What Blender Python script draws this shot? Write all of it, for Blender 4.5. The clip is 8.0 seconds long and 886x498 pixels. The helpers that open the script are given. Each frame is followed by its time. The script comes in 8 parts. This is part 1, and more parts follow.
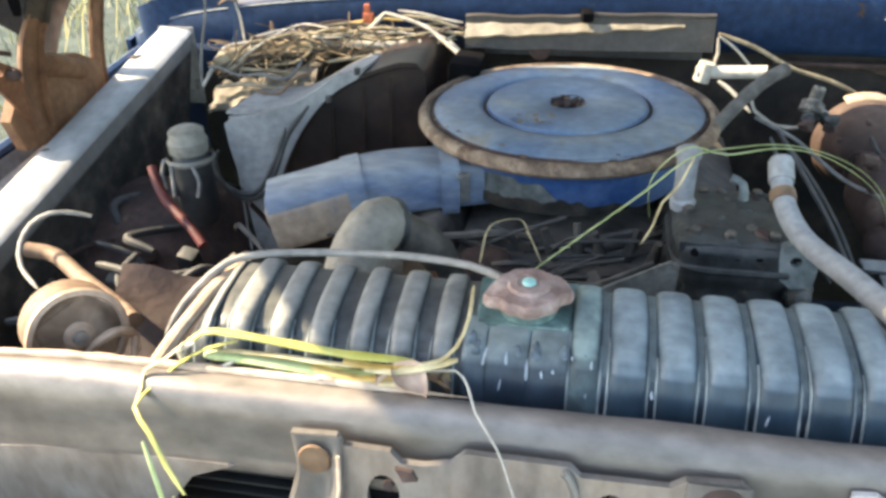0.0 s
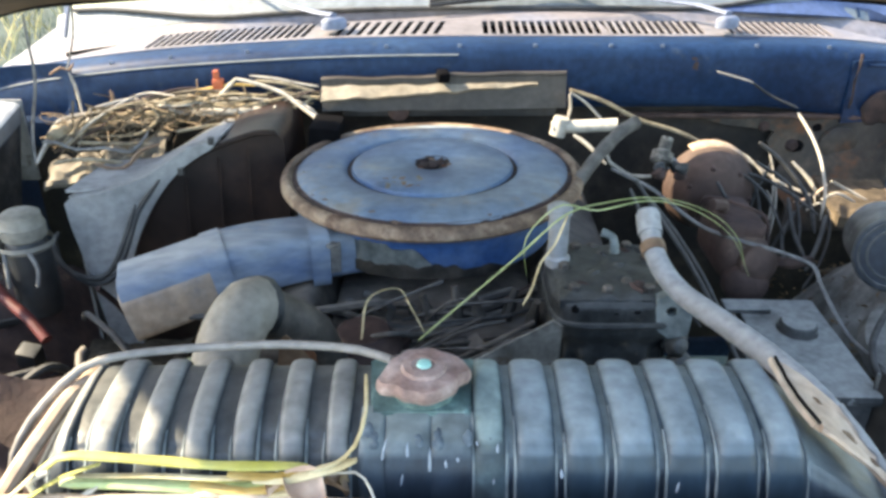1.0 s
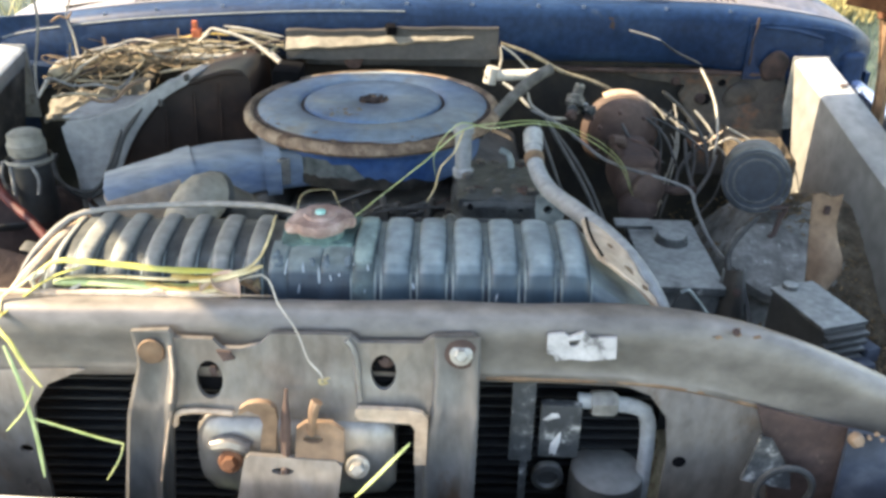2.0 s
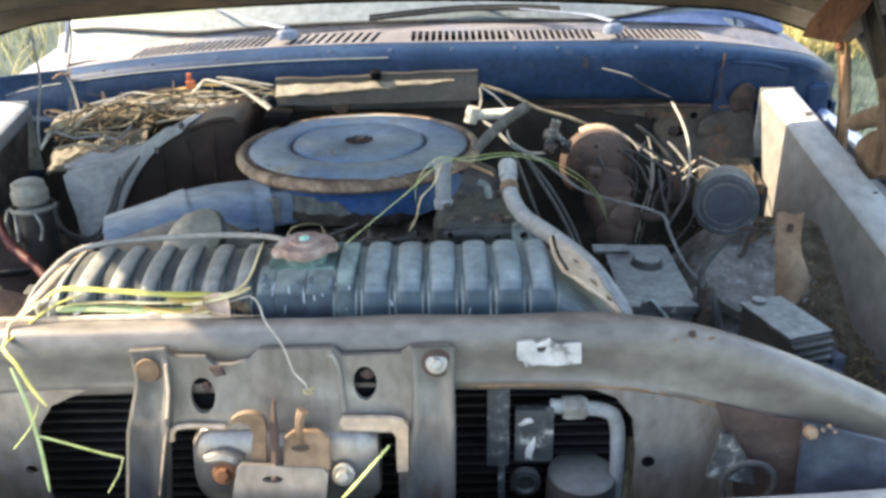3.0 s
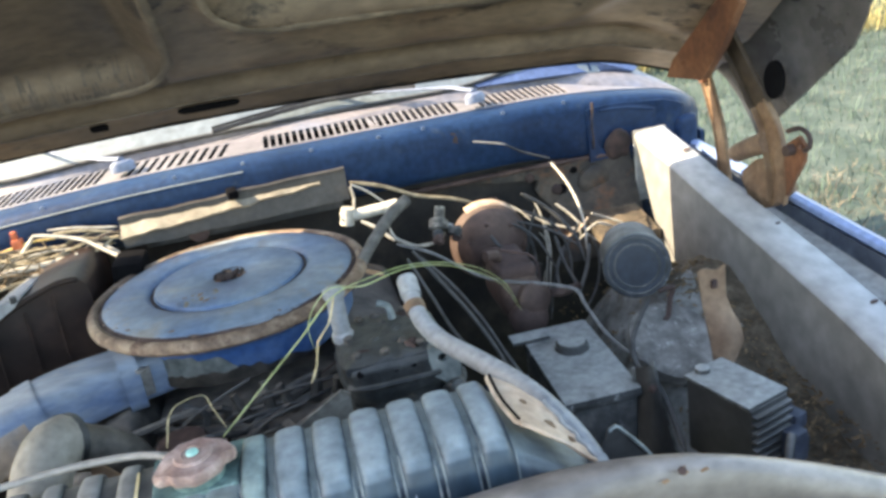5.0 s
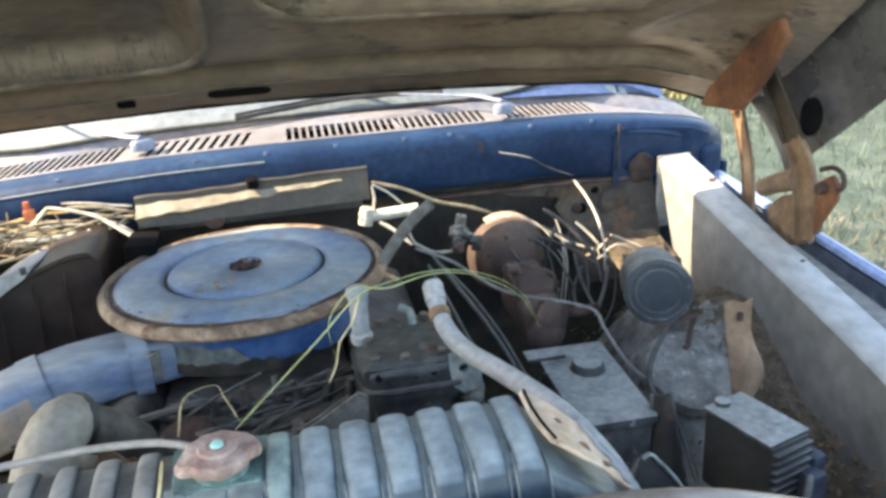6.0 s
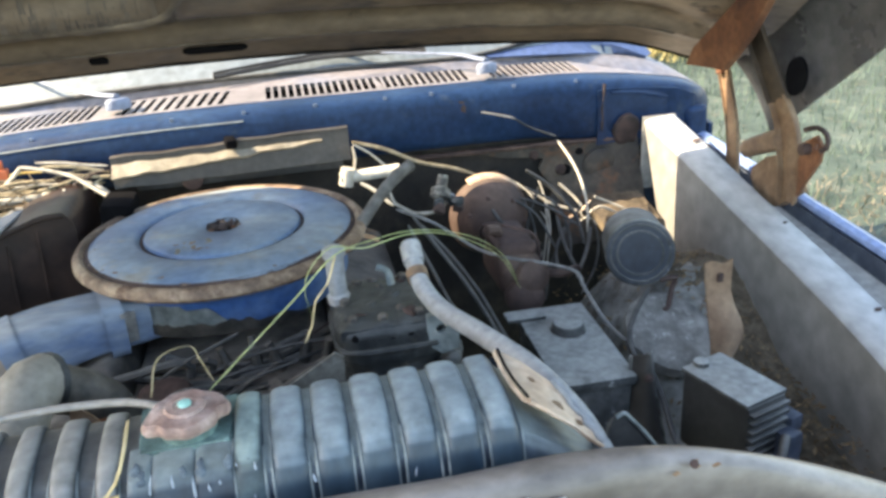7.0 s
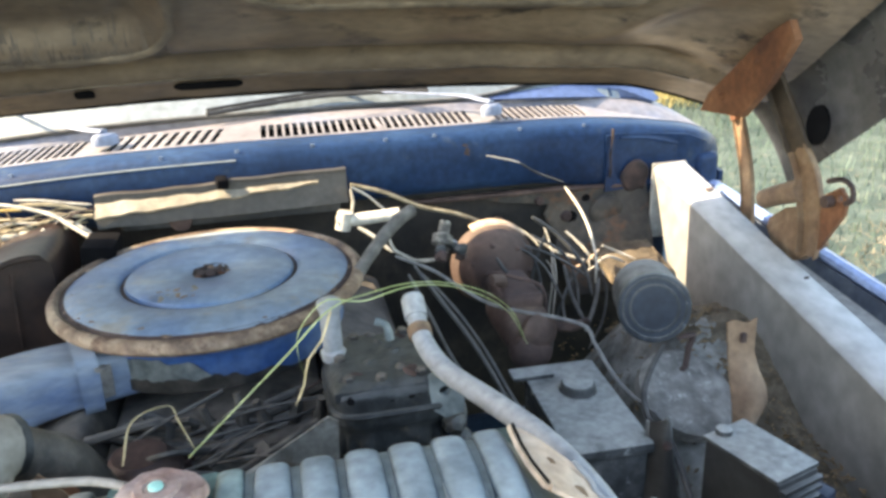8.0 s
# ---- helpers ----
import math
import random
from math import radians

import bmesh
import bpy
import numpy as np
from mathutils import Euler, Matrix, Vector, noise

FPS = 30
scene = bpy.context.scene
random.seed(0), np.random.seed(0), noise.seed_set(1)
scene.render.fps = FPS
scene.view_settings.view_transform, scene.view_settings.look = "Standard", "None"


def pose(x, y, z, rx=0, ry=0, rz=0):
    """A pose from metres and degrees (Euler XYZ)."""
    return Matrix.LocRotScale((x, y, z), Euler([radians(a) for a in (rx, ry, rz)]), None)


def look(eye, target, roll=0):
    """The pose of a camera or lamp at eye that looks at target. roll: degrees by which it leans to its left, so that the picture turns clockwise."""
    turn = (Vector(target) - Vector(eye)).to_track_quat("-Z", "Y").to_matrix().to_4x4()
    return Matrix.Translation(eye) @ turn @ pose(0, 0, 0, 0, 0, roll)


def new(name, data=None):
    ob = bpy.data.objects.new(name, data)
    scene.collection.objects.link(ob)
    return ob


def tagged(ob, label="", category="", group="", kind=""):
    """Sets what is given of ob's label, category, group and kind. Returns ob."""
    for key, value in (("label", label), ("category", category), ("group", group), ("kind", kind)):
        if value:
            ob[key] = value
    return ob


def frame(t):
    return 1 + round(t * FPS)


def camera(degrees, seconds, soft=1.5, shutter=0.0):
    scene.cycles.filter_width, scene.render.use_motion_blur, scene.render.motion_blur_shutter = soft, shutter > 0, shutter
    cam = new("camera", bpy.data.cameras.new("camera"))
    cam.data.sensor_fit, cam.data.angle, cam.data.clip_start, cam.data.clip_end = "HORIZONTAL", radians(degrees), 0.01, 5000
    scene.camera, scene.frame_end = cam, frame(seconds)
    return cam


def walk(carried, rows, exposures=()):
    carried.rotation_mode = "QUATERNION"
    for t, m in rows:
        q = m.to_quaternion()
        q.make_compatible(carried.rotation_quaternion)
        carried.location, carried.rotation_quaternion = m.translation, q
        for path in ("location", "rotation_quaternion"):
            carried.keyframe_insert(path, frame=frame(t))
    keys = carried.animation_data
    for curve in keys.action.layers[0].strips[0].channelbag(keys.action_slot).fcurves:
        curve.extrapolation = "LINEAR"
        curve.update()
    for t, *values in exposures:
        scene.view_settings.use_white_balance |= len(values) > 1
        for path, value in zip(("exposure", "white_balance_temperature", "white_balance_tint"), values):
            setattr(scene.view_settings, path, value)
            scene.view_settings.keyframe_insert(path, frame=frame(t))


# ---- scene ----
cam = camera(58.1, 8.0, soft=3.15)
PATH = [
    (0, (0.145, 0.033, 1.517), (-0.218, 1.725, 0.514), -1.6),
    (0.5, (0.138, 0.068, 1.519), (0.057, 1.852, 0.618), -0.2),
    (1, (0.12, 0.071, 1.519), (0.104, 1.86, 0.625), -0.3),
    (1.5, (0.163, -0.033, 1.519), (0.157, 1.747, 0.608), 1.4),
    (1.7, (0.209, -0.096, 1.522), (0.195, 1.674, 0.591), 1.0),
    (2.8, (0.244, -0.214, 1.523), (0.231, 1.593, 0.666), 0.2),
    (3, (0.254, -0.222, 1.522), (0.234, 1.601, 0.701), -1.2),
    (3.5, (0.259, -0.222, 1.522), (0.25, 1.601, 0.699), -2.2),
    (4, (0.269, -0.188, 1.53), (0.287, 1.644, 0.729), -5.0),
    (4.5, (0.252, -0.118, 1.544), (0.368, 1.726, 0.779), -7.6),
    (5, (0.24, -0.056, 1.555), (0.537, 1.785, 0.833), -9.2),
    (5.2, (0.239, -0.041, 1.556), (0.589, 1.799, 0.854), -9.4),
    (6.3, (0.185, -0.027, 1.541), (0.496, 1.811, 0.815), -2.8),
    (6.5, (0.189, -0.025, 1.533), (0.493, 1.794, 0.76), -2.8),
    (7, (0.21, -0.023, 1.539), (0.549, 1.785, 0.754), -3.6),
    (7.5, (0.202, 0.029, 1.543), (0.586, 1.866, 0.852), -2.5),
    (8, (0.21, 0.052, 1.527), (0.58, 1.891, 0.832), -2.3),
]
walk(cam, [(t, look(eye, target, roll)) for t, eye, target, roll in PATH], [(0, 2.46, 7900, 10), (0.5, 2.52, 7400, 10), (1, 2.50, 7500, 10), (1.5, 2.50, 8100, 10), (3.5, 2.31, 7650, 10), (4.5, 2.46, 7750, 10), (5, 2.62, 7800, 10), (6.5, 2.67, 7950, 10), (7, 2.61, 7950, 10), (7.5, 2.81, 8100, 10), (8, 2.81, 8150, 10)])

# ---- world and light ----
CX = 0.138  # the truck's centre line
SUN = Vector((-0.66, 0.07, 0.52)).normalized()
world = bpy.data.worlds.new("world")
scene.world = world
world.use_nodes = True
wn = world.node_tree
sky = wn.nodes.new("ShaderNodeTexSky")
sky.sky_type, sky.sun_disc = "NISHITA", False
sky.sun_elevation = math.asin(SUN.z)
sky.sun_rotation = math.atan2(SUN.x, SUN.y)
wn.links.new(sky.outputs[0], wn.nodes["Background"].inputs[0])
wn.nodes["Background"].inputs[1].default_value = 0.15
lamp = bpy.data.lights.new("sun", "SUN")
lamp.energy, lamp.angle, lamp.color = 3.1, radians(0.6), (1.0, 0.89, 0.71)
new("sun", lamp).matrix_world = look(SUN * 30, (0, 0, 0))


# ---- materials ----
def material(name, stops, scale=6.0, rough=0.6, metal=0.0, bump=0.15, fine=60.0, speck=None, speck_at=0.62,
             speck_scale=25.0, streak=(1, 1, 1), spread=(0.32, 0.68), per_piece=0.0, dust=None, dust_most=0.9, dust_from=(0.35, 0.95), dust_least=0.35):
    """A worn surface: a colour ramp over coarse noise, specks of a second colour, fine grain and relief."""
    m = bpy.data.materials.new(name)
    m.use_nodes = True
    nt = m.node_tree
    N, L = nt.nodes.new, nt.links.new
    bsdf = nt.nodes["Principled BSDF"]
    co = N("ShaderNodeTexCoord")
    mp = N("ShaderNodeMapping")
    mp.inputs["Scale"].default_value = streak
    L(co.outputs["Object"], mp.inputs["Vector"])
    n1 = N("ShaderNodeTexNoise")
    n1.inputs["Scale"].default_value, n1.inputs["Detail"].default_value, n1.inputs["Roughness"].default_value = scale, 6, 0.62
    L(mp.outputs[0], n1.inputs["Vector"])
    ramp = N("ShaderNodeValToRGB")
    while len(ramp.color_ramp.elements) < len(stops):
        ramp.color_ramp.elements.new(0.5)
    for i, (e, c) in enumerate(zip(ramp.color_ramp.elements, stops)):
        e.position = spread[0] + (spread[1] - spread[0]) * i / max(1, len(stops) - 1)
        e.color = (*c, 1)
    L(n1.outputs["Fac"], ramp.inputs[0])
    colour = ramp.outputs[0]
    n2 = N("ShaderNodeTexNoise")
    n2.inputs["Scale"].default_value, n2.inputs["Detail"].default_value = fine, 5
    L(mp.outputs[0], n2.inputs["Vector"])
    if speck:
        n3 = N("ShaderNodeTexNoise")
        n3.inputs["Scale"].default_value, n3.inputs["Detail"].default_value, n3.inputs["Roughness"].default_value = speck_scale, 8, 0.7
        L(mp.outputs[0], n3.inputs["Vector"])
        edge = N("ShaderNodeMapRange")
        edge.inputs["From Min"].default_value, edge.inputs["From Max"].default_value = speck_at - 0.05, speck_at + 0.05
        L(n3.outputs["Fac"], edge.inputs["Value"])
        mix = N("ShaderNodeMix")
        mix.data_type = "RGBA"
        mix.inputs["B"].default_value = (*speck, 1)
        L(edge.outputs[0], mix.inputs["Factor"])
        L(colour, mix.inputs["A"])
        colour = mix.outputs["Result"]
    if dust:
        # upward faces mix paler: settled dust, and sky light put into the colour
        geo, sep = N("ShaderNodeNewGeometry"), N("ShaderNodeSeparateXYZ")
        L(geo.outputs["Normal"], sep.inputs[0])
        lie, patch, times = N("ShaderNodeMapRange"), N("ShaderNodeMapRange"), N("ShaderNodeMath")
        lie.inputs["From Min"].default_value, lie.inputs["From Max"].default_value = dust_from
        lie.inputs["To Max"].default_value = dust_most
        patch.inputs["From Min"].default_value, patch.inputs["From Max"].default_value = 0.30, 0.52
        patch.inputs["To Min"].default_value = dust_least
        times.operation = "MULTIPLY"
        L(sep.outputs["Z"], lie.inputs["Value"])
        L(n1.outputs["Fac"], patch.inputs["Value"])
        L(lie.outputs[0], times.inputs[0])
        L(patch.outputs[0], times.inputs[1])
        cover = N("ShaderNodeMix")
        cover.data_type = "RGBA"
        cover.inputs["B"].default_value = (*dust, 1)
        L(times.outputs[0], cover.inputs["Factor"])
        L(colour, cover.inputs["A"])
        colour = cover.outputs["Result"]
    grain = N("ShaderNodeMix")
    grain.data_type, grain.blend_type = "RGBA", "MULTIPLY"
    grain.inputs["Factor"].default_value = 1
    g = N("ShaderNodeMapRange")
    g.inputs["From Min"].default_value, g.inputs["From Max"].default_value = 0.25, 0.75
    g.inputs["To Min"].default_value, g.inputs["To Max"].default_value = 0.72, 1.2
    L(n2.outputs["Fac"], g.inputs["Value"])
    L(colour, grain.inputs["A"])
    L(g.outputs[0], grain.inputs["B"])
    colour = grain.outputs["Result"]
    if per_piece:
        info = N("ShaderNodeObjectInfo") if per_piece > 0 else N("ShaderNodeNewGeometry")
        hsv = N("ShaderNodeHueSaturation")
        r = N("ShaderNodeMapRange")
        r.inputs["To Min"].default_value, r.inputs["To Max"].default_value = 1 - abs(per_piece), 1 + abs(per_piece)
        L(info.outputs["Random" if per_piece > 0 else "Random Per Island"], r.inputs["Value"])
        L(r.outputs[0], hsv.inputs["Value"])
        L(colour, hsv.inputs["Color"])
        colour = hsv.outputs[0]
    L(colour, bsdf.inputs["Base Color"])
    rr = N("ShaderNodeMapRange")
    rr.inputs["To Min"].default_value, rr.inputs["To Max"].default_value = max(0.05, rough - 0.15), min(1, rough + 0.15)
    L(n1.outputs["Fac"], rr.inputs["Value"])
    L(rr.outputs[0], bsdf.inputs["Roughness"])
    bsdf.inputs["Metallic"].default_value = metal
    if bump:
        b = N("ShaderNodeBump")
        b.inputs["Strength"].default_value, b.inputs["Distance"].default_value = bump, 0.004
        L(n2.outputs["Fac"], b.inputs["Height"])
        L(b.outputs[0], bsdf.inputs["Normal"])
    return m


BLUE = material("faded_blue_paint", [(0.020, 0.075, 0.24), (0.038, 0.115, 0.31), (0.11, 0.19, 0.33)], 9, 0.5, 0, 0.08, 90)
PILLAR = material("dulled_blue_pillar_paint", [(0.045, 0.075, 0.17), (0.060, 0.098, 0.21), (0.085, 0.125, 0.24)], 5, 0.5, 0, 0.05, 80)
LID = material("dusty_blue_lid", [(0.040, 0.105, 0.24), (0.120, 0.205, 0.315), (0.27, 0.33, 0.37)], 6, 0.45, 0, 0.2, 60, spread=(0.34, 0.66),
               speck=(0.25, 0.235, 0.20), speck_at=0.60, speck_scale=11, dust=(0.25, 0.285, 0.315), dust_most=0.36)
HORN = material("chalky_faded_blue_horn", [(0.07, 0.125, 0.24), (0.20, 0.25, 0.31), (0.34, 0.37, 0.395)], 9, 0.62, 0, 0.2, 60, streak=(0.45, 1, 1.4), speck=(0.36, 0.36, 0.35), speck_at=0.66, speck_scale=12)
BARE = material("bare_pinkish_metal", [(0.24, 0.22, 0.21), (0.37, 0.285, 0.215), (0.45, 0.37, 0.29)], 16, 0.6, 0.1, 0.15, 80)
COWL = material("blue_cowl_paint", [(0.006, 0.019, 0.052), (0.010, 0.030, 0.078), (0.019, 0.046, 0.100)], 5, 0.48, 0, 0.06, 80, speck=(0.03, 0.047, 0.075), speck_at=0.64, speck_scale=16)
COWL.node_tree.nodes["Principled BSDF"].inputs["Specular IOR Level"].default_value = 0.16
BLEACHED = material("sun_bleached_blue_paint", [(0.150, 0.136, 0.143), (0.195, 0.181, 0.188), (0.140, 0.152, 0.195)], 6, 0.5, 0, 0.05, 60)
APRON = material("dusty_grey_sheet_metal", [(0.17, 0.175, 0.17), (0.27, 0.275, 0.265), (0.38, 0.38, 0.36)], 11, 0.8, 0.0, 0.35, 70,
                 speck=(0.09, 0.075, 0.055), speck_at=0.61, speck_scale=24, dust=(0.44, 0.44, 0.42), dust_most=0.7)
# dark base, pale top: dust, plus shade and sky light in the colour
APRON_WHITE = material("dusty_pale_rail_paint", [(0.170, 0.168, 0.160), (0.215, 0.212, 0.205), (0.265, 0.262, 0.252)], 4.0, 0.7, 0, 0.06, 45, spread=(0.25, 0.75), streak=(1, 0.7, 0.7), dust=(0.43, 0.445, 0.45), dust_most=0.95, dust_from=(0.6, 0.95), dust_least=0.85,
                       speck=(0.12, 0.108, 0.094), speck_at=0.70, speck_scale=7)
STEEL = material("weathered_bare_steel", [(0.098, 0.088, 0.080), (0.136, 0.124, 0.114), (0.178, 0.163, 0.151)], 11, 0.38, 0.35, 0.08, 70,
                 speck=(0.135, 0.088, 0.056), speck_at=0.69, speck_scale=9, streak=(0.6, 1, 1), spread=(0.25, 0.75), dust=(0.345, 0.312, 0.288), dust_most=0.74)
FIREDARK = material("sooty_dark_firewall", [(0.010, 0.010, 0.011), (0.024, 0.022, 0.020), (0.058, 0.048, 0.040)], 14, 0.8, 0, 0.3, 60)
BOOSTER = material("dull_red_brown_rust", [(0.036, 0.021, 0.018), (0.070, 0.043, 0.036), (0.12, 0.082, 0.068)], 9, 0.78, 0, 0.4, 60, speck=(0.17, 0.115, 0.085), speck_at=0.66, speck_scale=18, dust=(0.135, 0.098, 0.078), dust_most=0.4)
HOUSING = material("dirty_grey_housing", [(0.060, 0.061, 0.056), (0.15, 0.155, 0.147), (0.29, 0.295, 0.285)], 18, 0.85, 0, 0.5, 70, speck=(0.055, 0.040, 0.027), speck_at=0.57, speck_scale=26, dust=(0.40, 0.405, 0.385), dust_most=0.55)
COVER = material("speckled_dusty_cover", [(0.10, 0.10, 0.094), (0.21, 0.208, 0.198), (0.34, 0.336, 0.32)], 18, 0.85, 0, 0.5, 80, speck=(0.46, 0.46, 0.44), speck_at=0.62, speck_scale=48)
BRACKET = material("scuffed_bracket_steel", [(0.19, 0.165, 0.145), (0.265, 0.248, 0.235), (0.34, 0.342, 0.352)], 7, 0.32, 0.5, 0.08, 90,
                   speck=(0.20, 0.135, 0.09), speck_at=0.64, speck_scale=10, streak=(1, 1, 0.5))
POST = material("rubbed_grey_steel", [(0.125, 0.118, 0.112), (0.20, 0.196, 0.196), (0.285, 0.288, 0.296)], 8, 0.34, 0.45, 0.08, 90,
                speck=(0.18, 0.125, 0.09), speck_at=0.64, speck_scale=12, streak=(1, 1, 0.4))
SCUFF = material("scuffed_painted_plate", [(0.05, 0.055, 0.06), (0.10, 0.105, 0.11), (0.42, 0.42, 0.41)], 60, 0.5, 0.2, 0.15, 90, spread=(0.46, 0.64))
PALEBLUE = material("lit_pale_blue_fender", [(0.17, 0.25, 0.46), (0.22, 0.31, 0.52), (0.30, 0.37, 0.52)], 7, 0.4, 0, 0.06, 80)
RUST = material("red_brown_rust", [(0.075, 0.030, 0.017), (0.145, 0.058, 0.027), (0.22, 0.10, 0.050)], 14, 0.85, 0, 0.4, 110)
RUST_DARK = material("dark_brown_rust", [(0.03, 0.02, 0.02), (0.06, 0.037, 0.033), (0.11, 0.07, 0.058)], 12, 0.8, 0, 0.35, 90,
                     speck=(0.24, 0.17, 0.12), speck_at=0.68)
RIM = material("rust_stained_rim", [(0.055, 0.036, 0.027), (0.19, 0.128, 0.088), (0.39, 0.30, 0.215)], 22, 0.75, 0, 0.6, 110,
               speck=(0.085, 0.045, 0.03), speck_at=0.60, speck_scale=20)
CAP = material("rust_pink_cap", [(0.17, 0.10, 0.085), (0.30, 0.205, 0.18), (0.42, 0.33, 0.30)], 34, 0.75, 0.1, 0.5, 160)
TANK = material("tarnished_black_brass_tank", [(0.012, 0.02, 0.030), (0.024, 0.036, 0.048), (0.058, 0.070, 0.078)], 16, 0.45, 0.2, 0.2, 90,
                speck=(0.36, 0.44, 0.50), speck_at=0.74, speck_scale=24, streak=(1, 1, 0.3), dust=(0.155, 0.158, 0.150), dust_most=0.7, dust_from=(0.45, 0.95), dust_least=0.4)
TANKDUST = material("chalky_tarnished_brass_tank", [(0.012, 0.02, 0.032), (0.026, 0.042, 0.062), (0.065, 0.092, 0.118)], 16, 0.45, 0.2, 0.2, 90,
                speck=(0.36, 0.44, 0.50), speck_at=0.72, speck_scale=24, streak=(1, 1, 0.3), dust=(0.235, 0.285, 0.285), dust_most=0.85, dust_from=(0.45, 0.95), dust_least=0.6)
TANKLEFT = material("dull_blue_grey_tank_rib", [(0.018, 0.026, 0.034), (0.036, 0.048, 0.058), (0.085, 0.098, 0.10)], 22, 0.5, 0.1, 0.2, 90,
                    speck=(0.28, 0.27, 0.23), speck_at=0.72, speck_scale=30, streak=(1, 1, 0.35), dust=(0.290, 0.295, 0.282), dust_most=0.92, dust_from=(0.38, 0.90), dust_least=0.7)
# pale tops over dark fronts: chalk, and front shading put into the colour
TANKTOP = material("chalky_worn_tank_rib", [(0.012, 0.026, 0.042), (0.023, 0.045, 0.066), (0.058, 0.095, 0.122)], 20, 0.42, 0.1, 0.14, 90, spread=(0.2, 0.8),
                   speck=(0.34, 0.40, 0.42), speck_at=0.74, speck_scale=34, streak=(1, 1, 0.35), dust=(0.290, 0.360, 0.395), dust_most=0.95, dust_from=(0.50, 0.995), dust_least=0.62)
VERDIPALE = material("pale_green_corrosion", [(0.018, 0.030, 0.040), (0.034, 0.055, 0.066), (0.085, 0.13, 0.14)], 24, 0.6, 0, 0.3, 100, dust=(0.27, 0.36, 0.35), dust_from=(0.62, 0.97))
WORN = material("rubbed_pale_edge", [(0.09, 0.115, 0.125), (0.19, 0.23, 0.24), (0.29, 0.325, 0.325)], 40, 0.6, 0.2)
SLATE = material("scuffed_slate_blue_paint", [(0.03, 0.038, 0.055), (0.055, 0.07, 0.10), (0.12, 0.14, 0.17)], 14, 0.5, 0, 0.15, 80)
HOOD_EDGE = material("rubbed_lit_hood_ridge", [(0.075, 0.06, 0.046), (0.15, 0.118, 0.086), (0.26, 0.205, 0.145)], 14, 0.5, 0.1, 0.2, 60)
HEADER = material("sunbleached_header_paint", [(0.36, 0.37, 0.39), (0.46, 0.47, 0.48), (0.54, 0.54, 0.53)], 9, 0.6, 0, 0.12, 60, speck=(0.16, 0.14, 0.12), speck_at=0.70, speck_scale=14)
CRUST = material("pale_blue_green_crust", [(0.045, 0.065, 0.085), (0.085, 0.115, 0.14), (0.17, 0.215, 0.24)], 50, 0.85, 0, 0.5, 120)
LIMESCALE = material("white_lime_scale", [(0.22, 0.28, 0.34), (0.38, 0.44, 0.50)], 60, 0.8)
VERDIGRIS = material("green_verdigris", [(0.04, 0.075, 0.075), (0.10, 0.175, 0.165), (0.28, 0.42, 0.39)], 26, 0.8, 0, 0.4, 120)
TEAL = material("pale_teal_paint", [(0.25, 0.55, 0.50), (0.40, 0.68, 0.62)], 40, 0.6)
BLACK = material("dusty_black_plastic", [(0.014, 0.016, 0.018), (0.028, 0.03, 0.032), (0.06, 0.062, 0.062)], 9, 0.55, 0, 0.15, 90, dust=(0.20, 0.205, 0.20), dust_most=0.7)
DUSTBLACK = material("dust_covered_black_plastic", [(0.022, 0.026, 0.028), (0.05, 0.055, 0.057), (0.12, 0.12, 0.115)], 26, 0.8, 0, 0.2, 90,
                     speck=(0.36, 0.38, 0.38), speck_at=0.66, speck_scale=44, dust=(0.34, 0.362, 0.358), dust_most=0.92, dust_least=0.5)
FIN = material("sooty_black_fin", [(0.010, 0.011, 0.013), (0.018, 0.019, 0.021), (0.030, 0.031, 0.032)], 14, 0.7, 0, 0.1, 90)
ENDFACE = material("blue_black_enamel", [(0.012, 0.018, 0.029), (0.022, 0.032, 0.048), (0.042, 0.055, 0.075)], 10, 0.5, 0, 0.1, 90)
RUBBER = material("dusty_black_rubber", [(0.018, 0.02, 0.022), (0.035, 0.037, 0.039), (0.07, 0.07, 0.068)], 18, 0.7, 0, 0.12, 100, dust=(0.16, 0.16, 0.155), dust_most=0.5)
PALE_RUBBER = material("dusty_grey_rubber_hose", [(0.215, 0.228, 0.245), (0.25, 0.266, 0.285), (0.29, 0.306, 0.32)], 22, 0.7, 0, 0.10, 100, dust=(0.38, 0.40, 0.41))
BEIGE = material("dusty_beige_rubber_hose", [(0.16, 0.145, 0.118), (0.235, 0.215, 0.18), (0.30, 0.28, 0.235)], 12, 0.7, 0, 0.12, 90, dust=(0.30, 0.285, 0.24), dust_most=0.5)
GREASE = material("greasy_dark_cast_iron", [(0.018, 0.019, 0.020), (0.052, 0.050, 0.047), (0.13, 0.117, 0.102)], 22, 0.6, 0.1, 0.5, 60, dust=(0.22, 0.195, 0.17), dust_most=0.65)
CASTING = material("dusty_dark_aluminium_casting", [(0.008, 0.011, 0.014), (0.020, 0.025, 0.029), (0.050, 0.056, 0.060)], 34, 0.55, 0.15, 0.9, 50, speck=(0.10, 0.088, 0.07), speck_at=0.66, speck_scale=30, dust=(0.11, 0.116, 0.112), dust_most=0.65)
CASE = material("heat_stained_brown_case", [(0.011, 0.008, 0.008), (0.024, 0.015, 0.013), (0.062, 0.035, 0.026)], 7, 0.42, 0, 0.15, 80)
PANEL = material("dusty_white_panel", [(0.19, 0.20, 0.21), (0.28, 0.29, 0.295), (0.39, 0.39, 0.385)], 7, 0.75, 0, 0.12, 80)
WHITE = material("aged_white_plastic", [(0.42, 0.40, 0.35), (0.55, 0.53, 0.48)], 20, 0.5, 0, 0.1, 90)
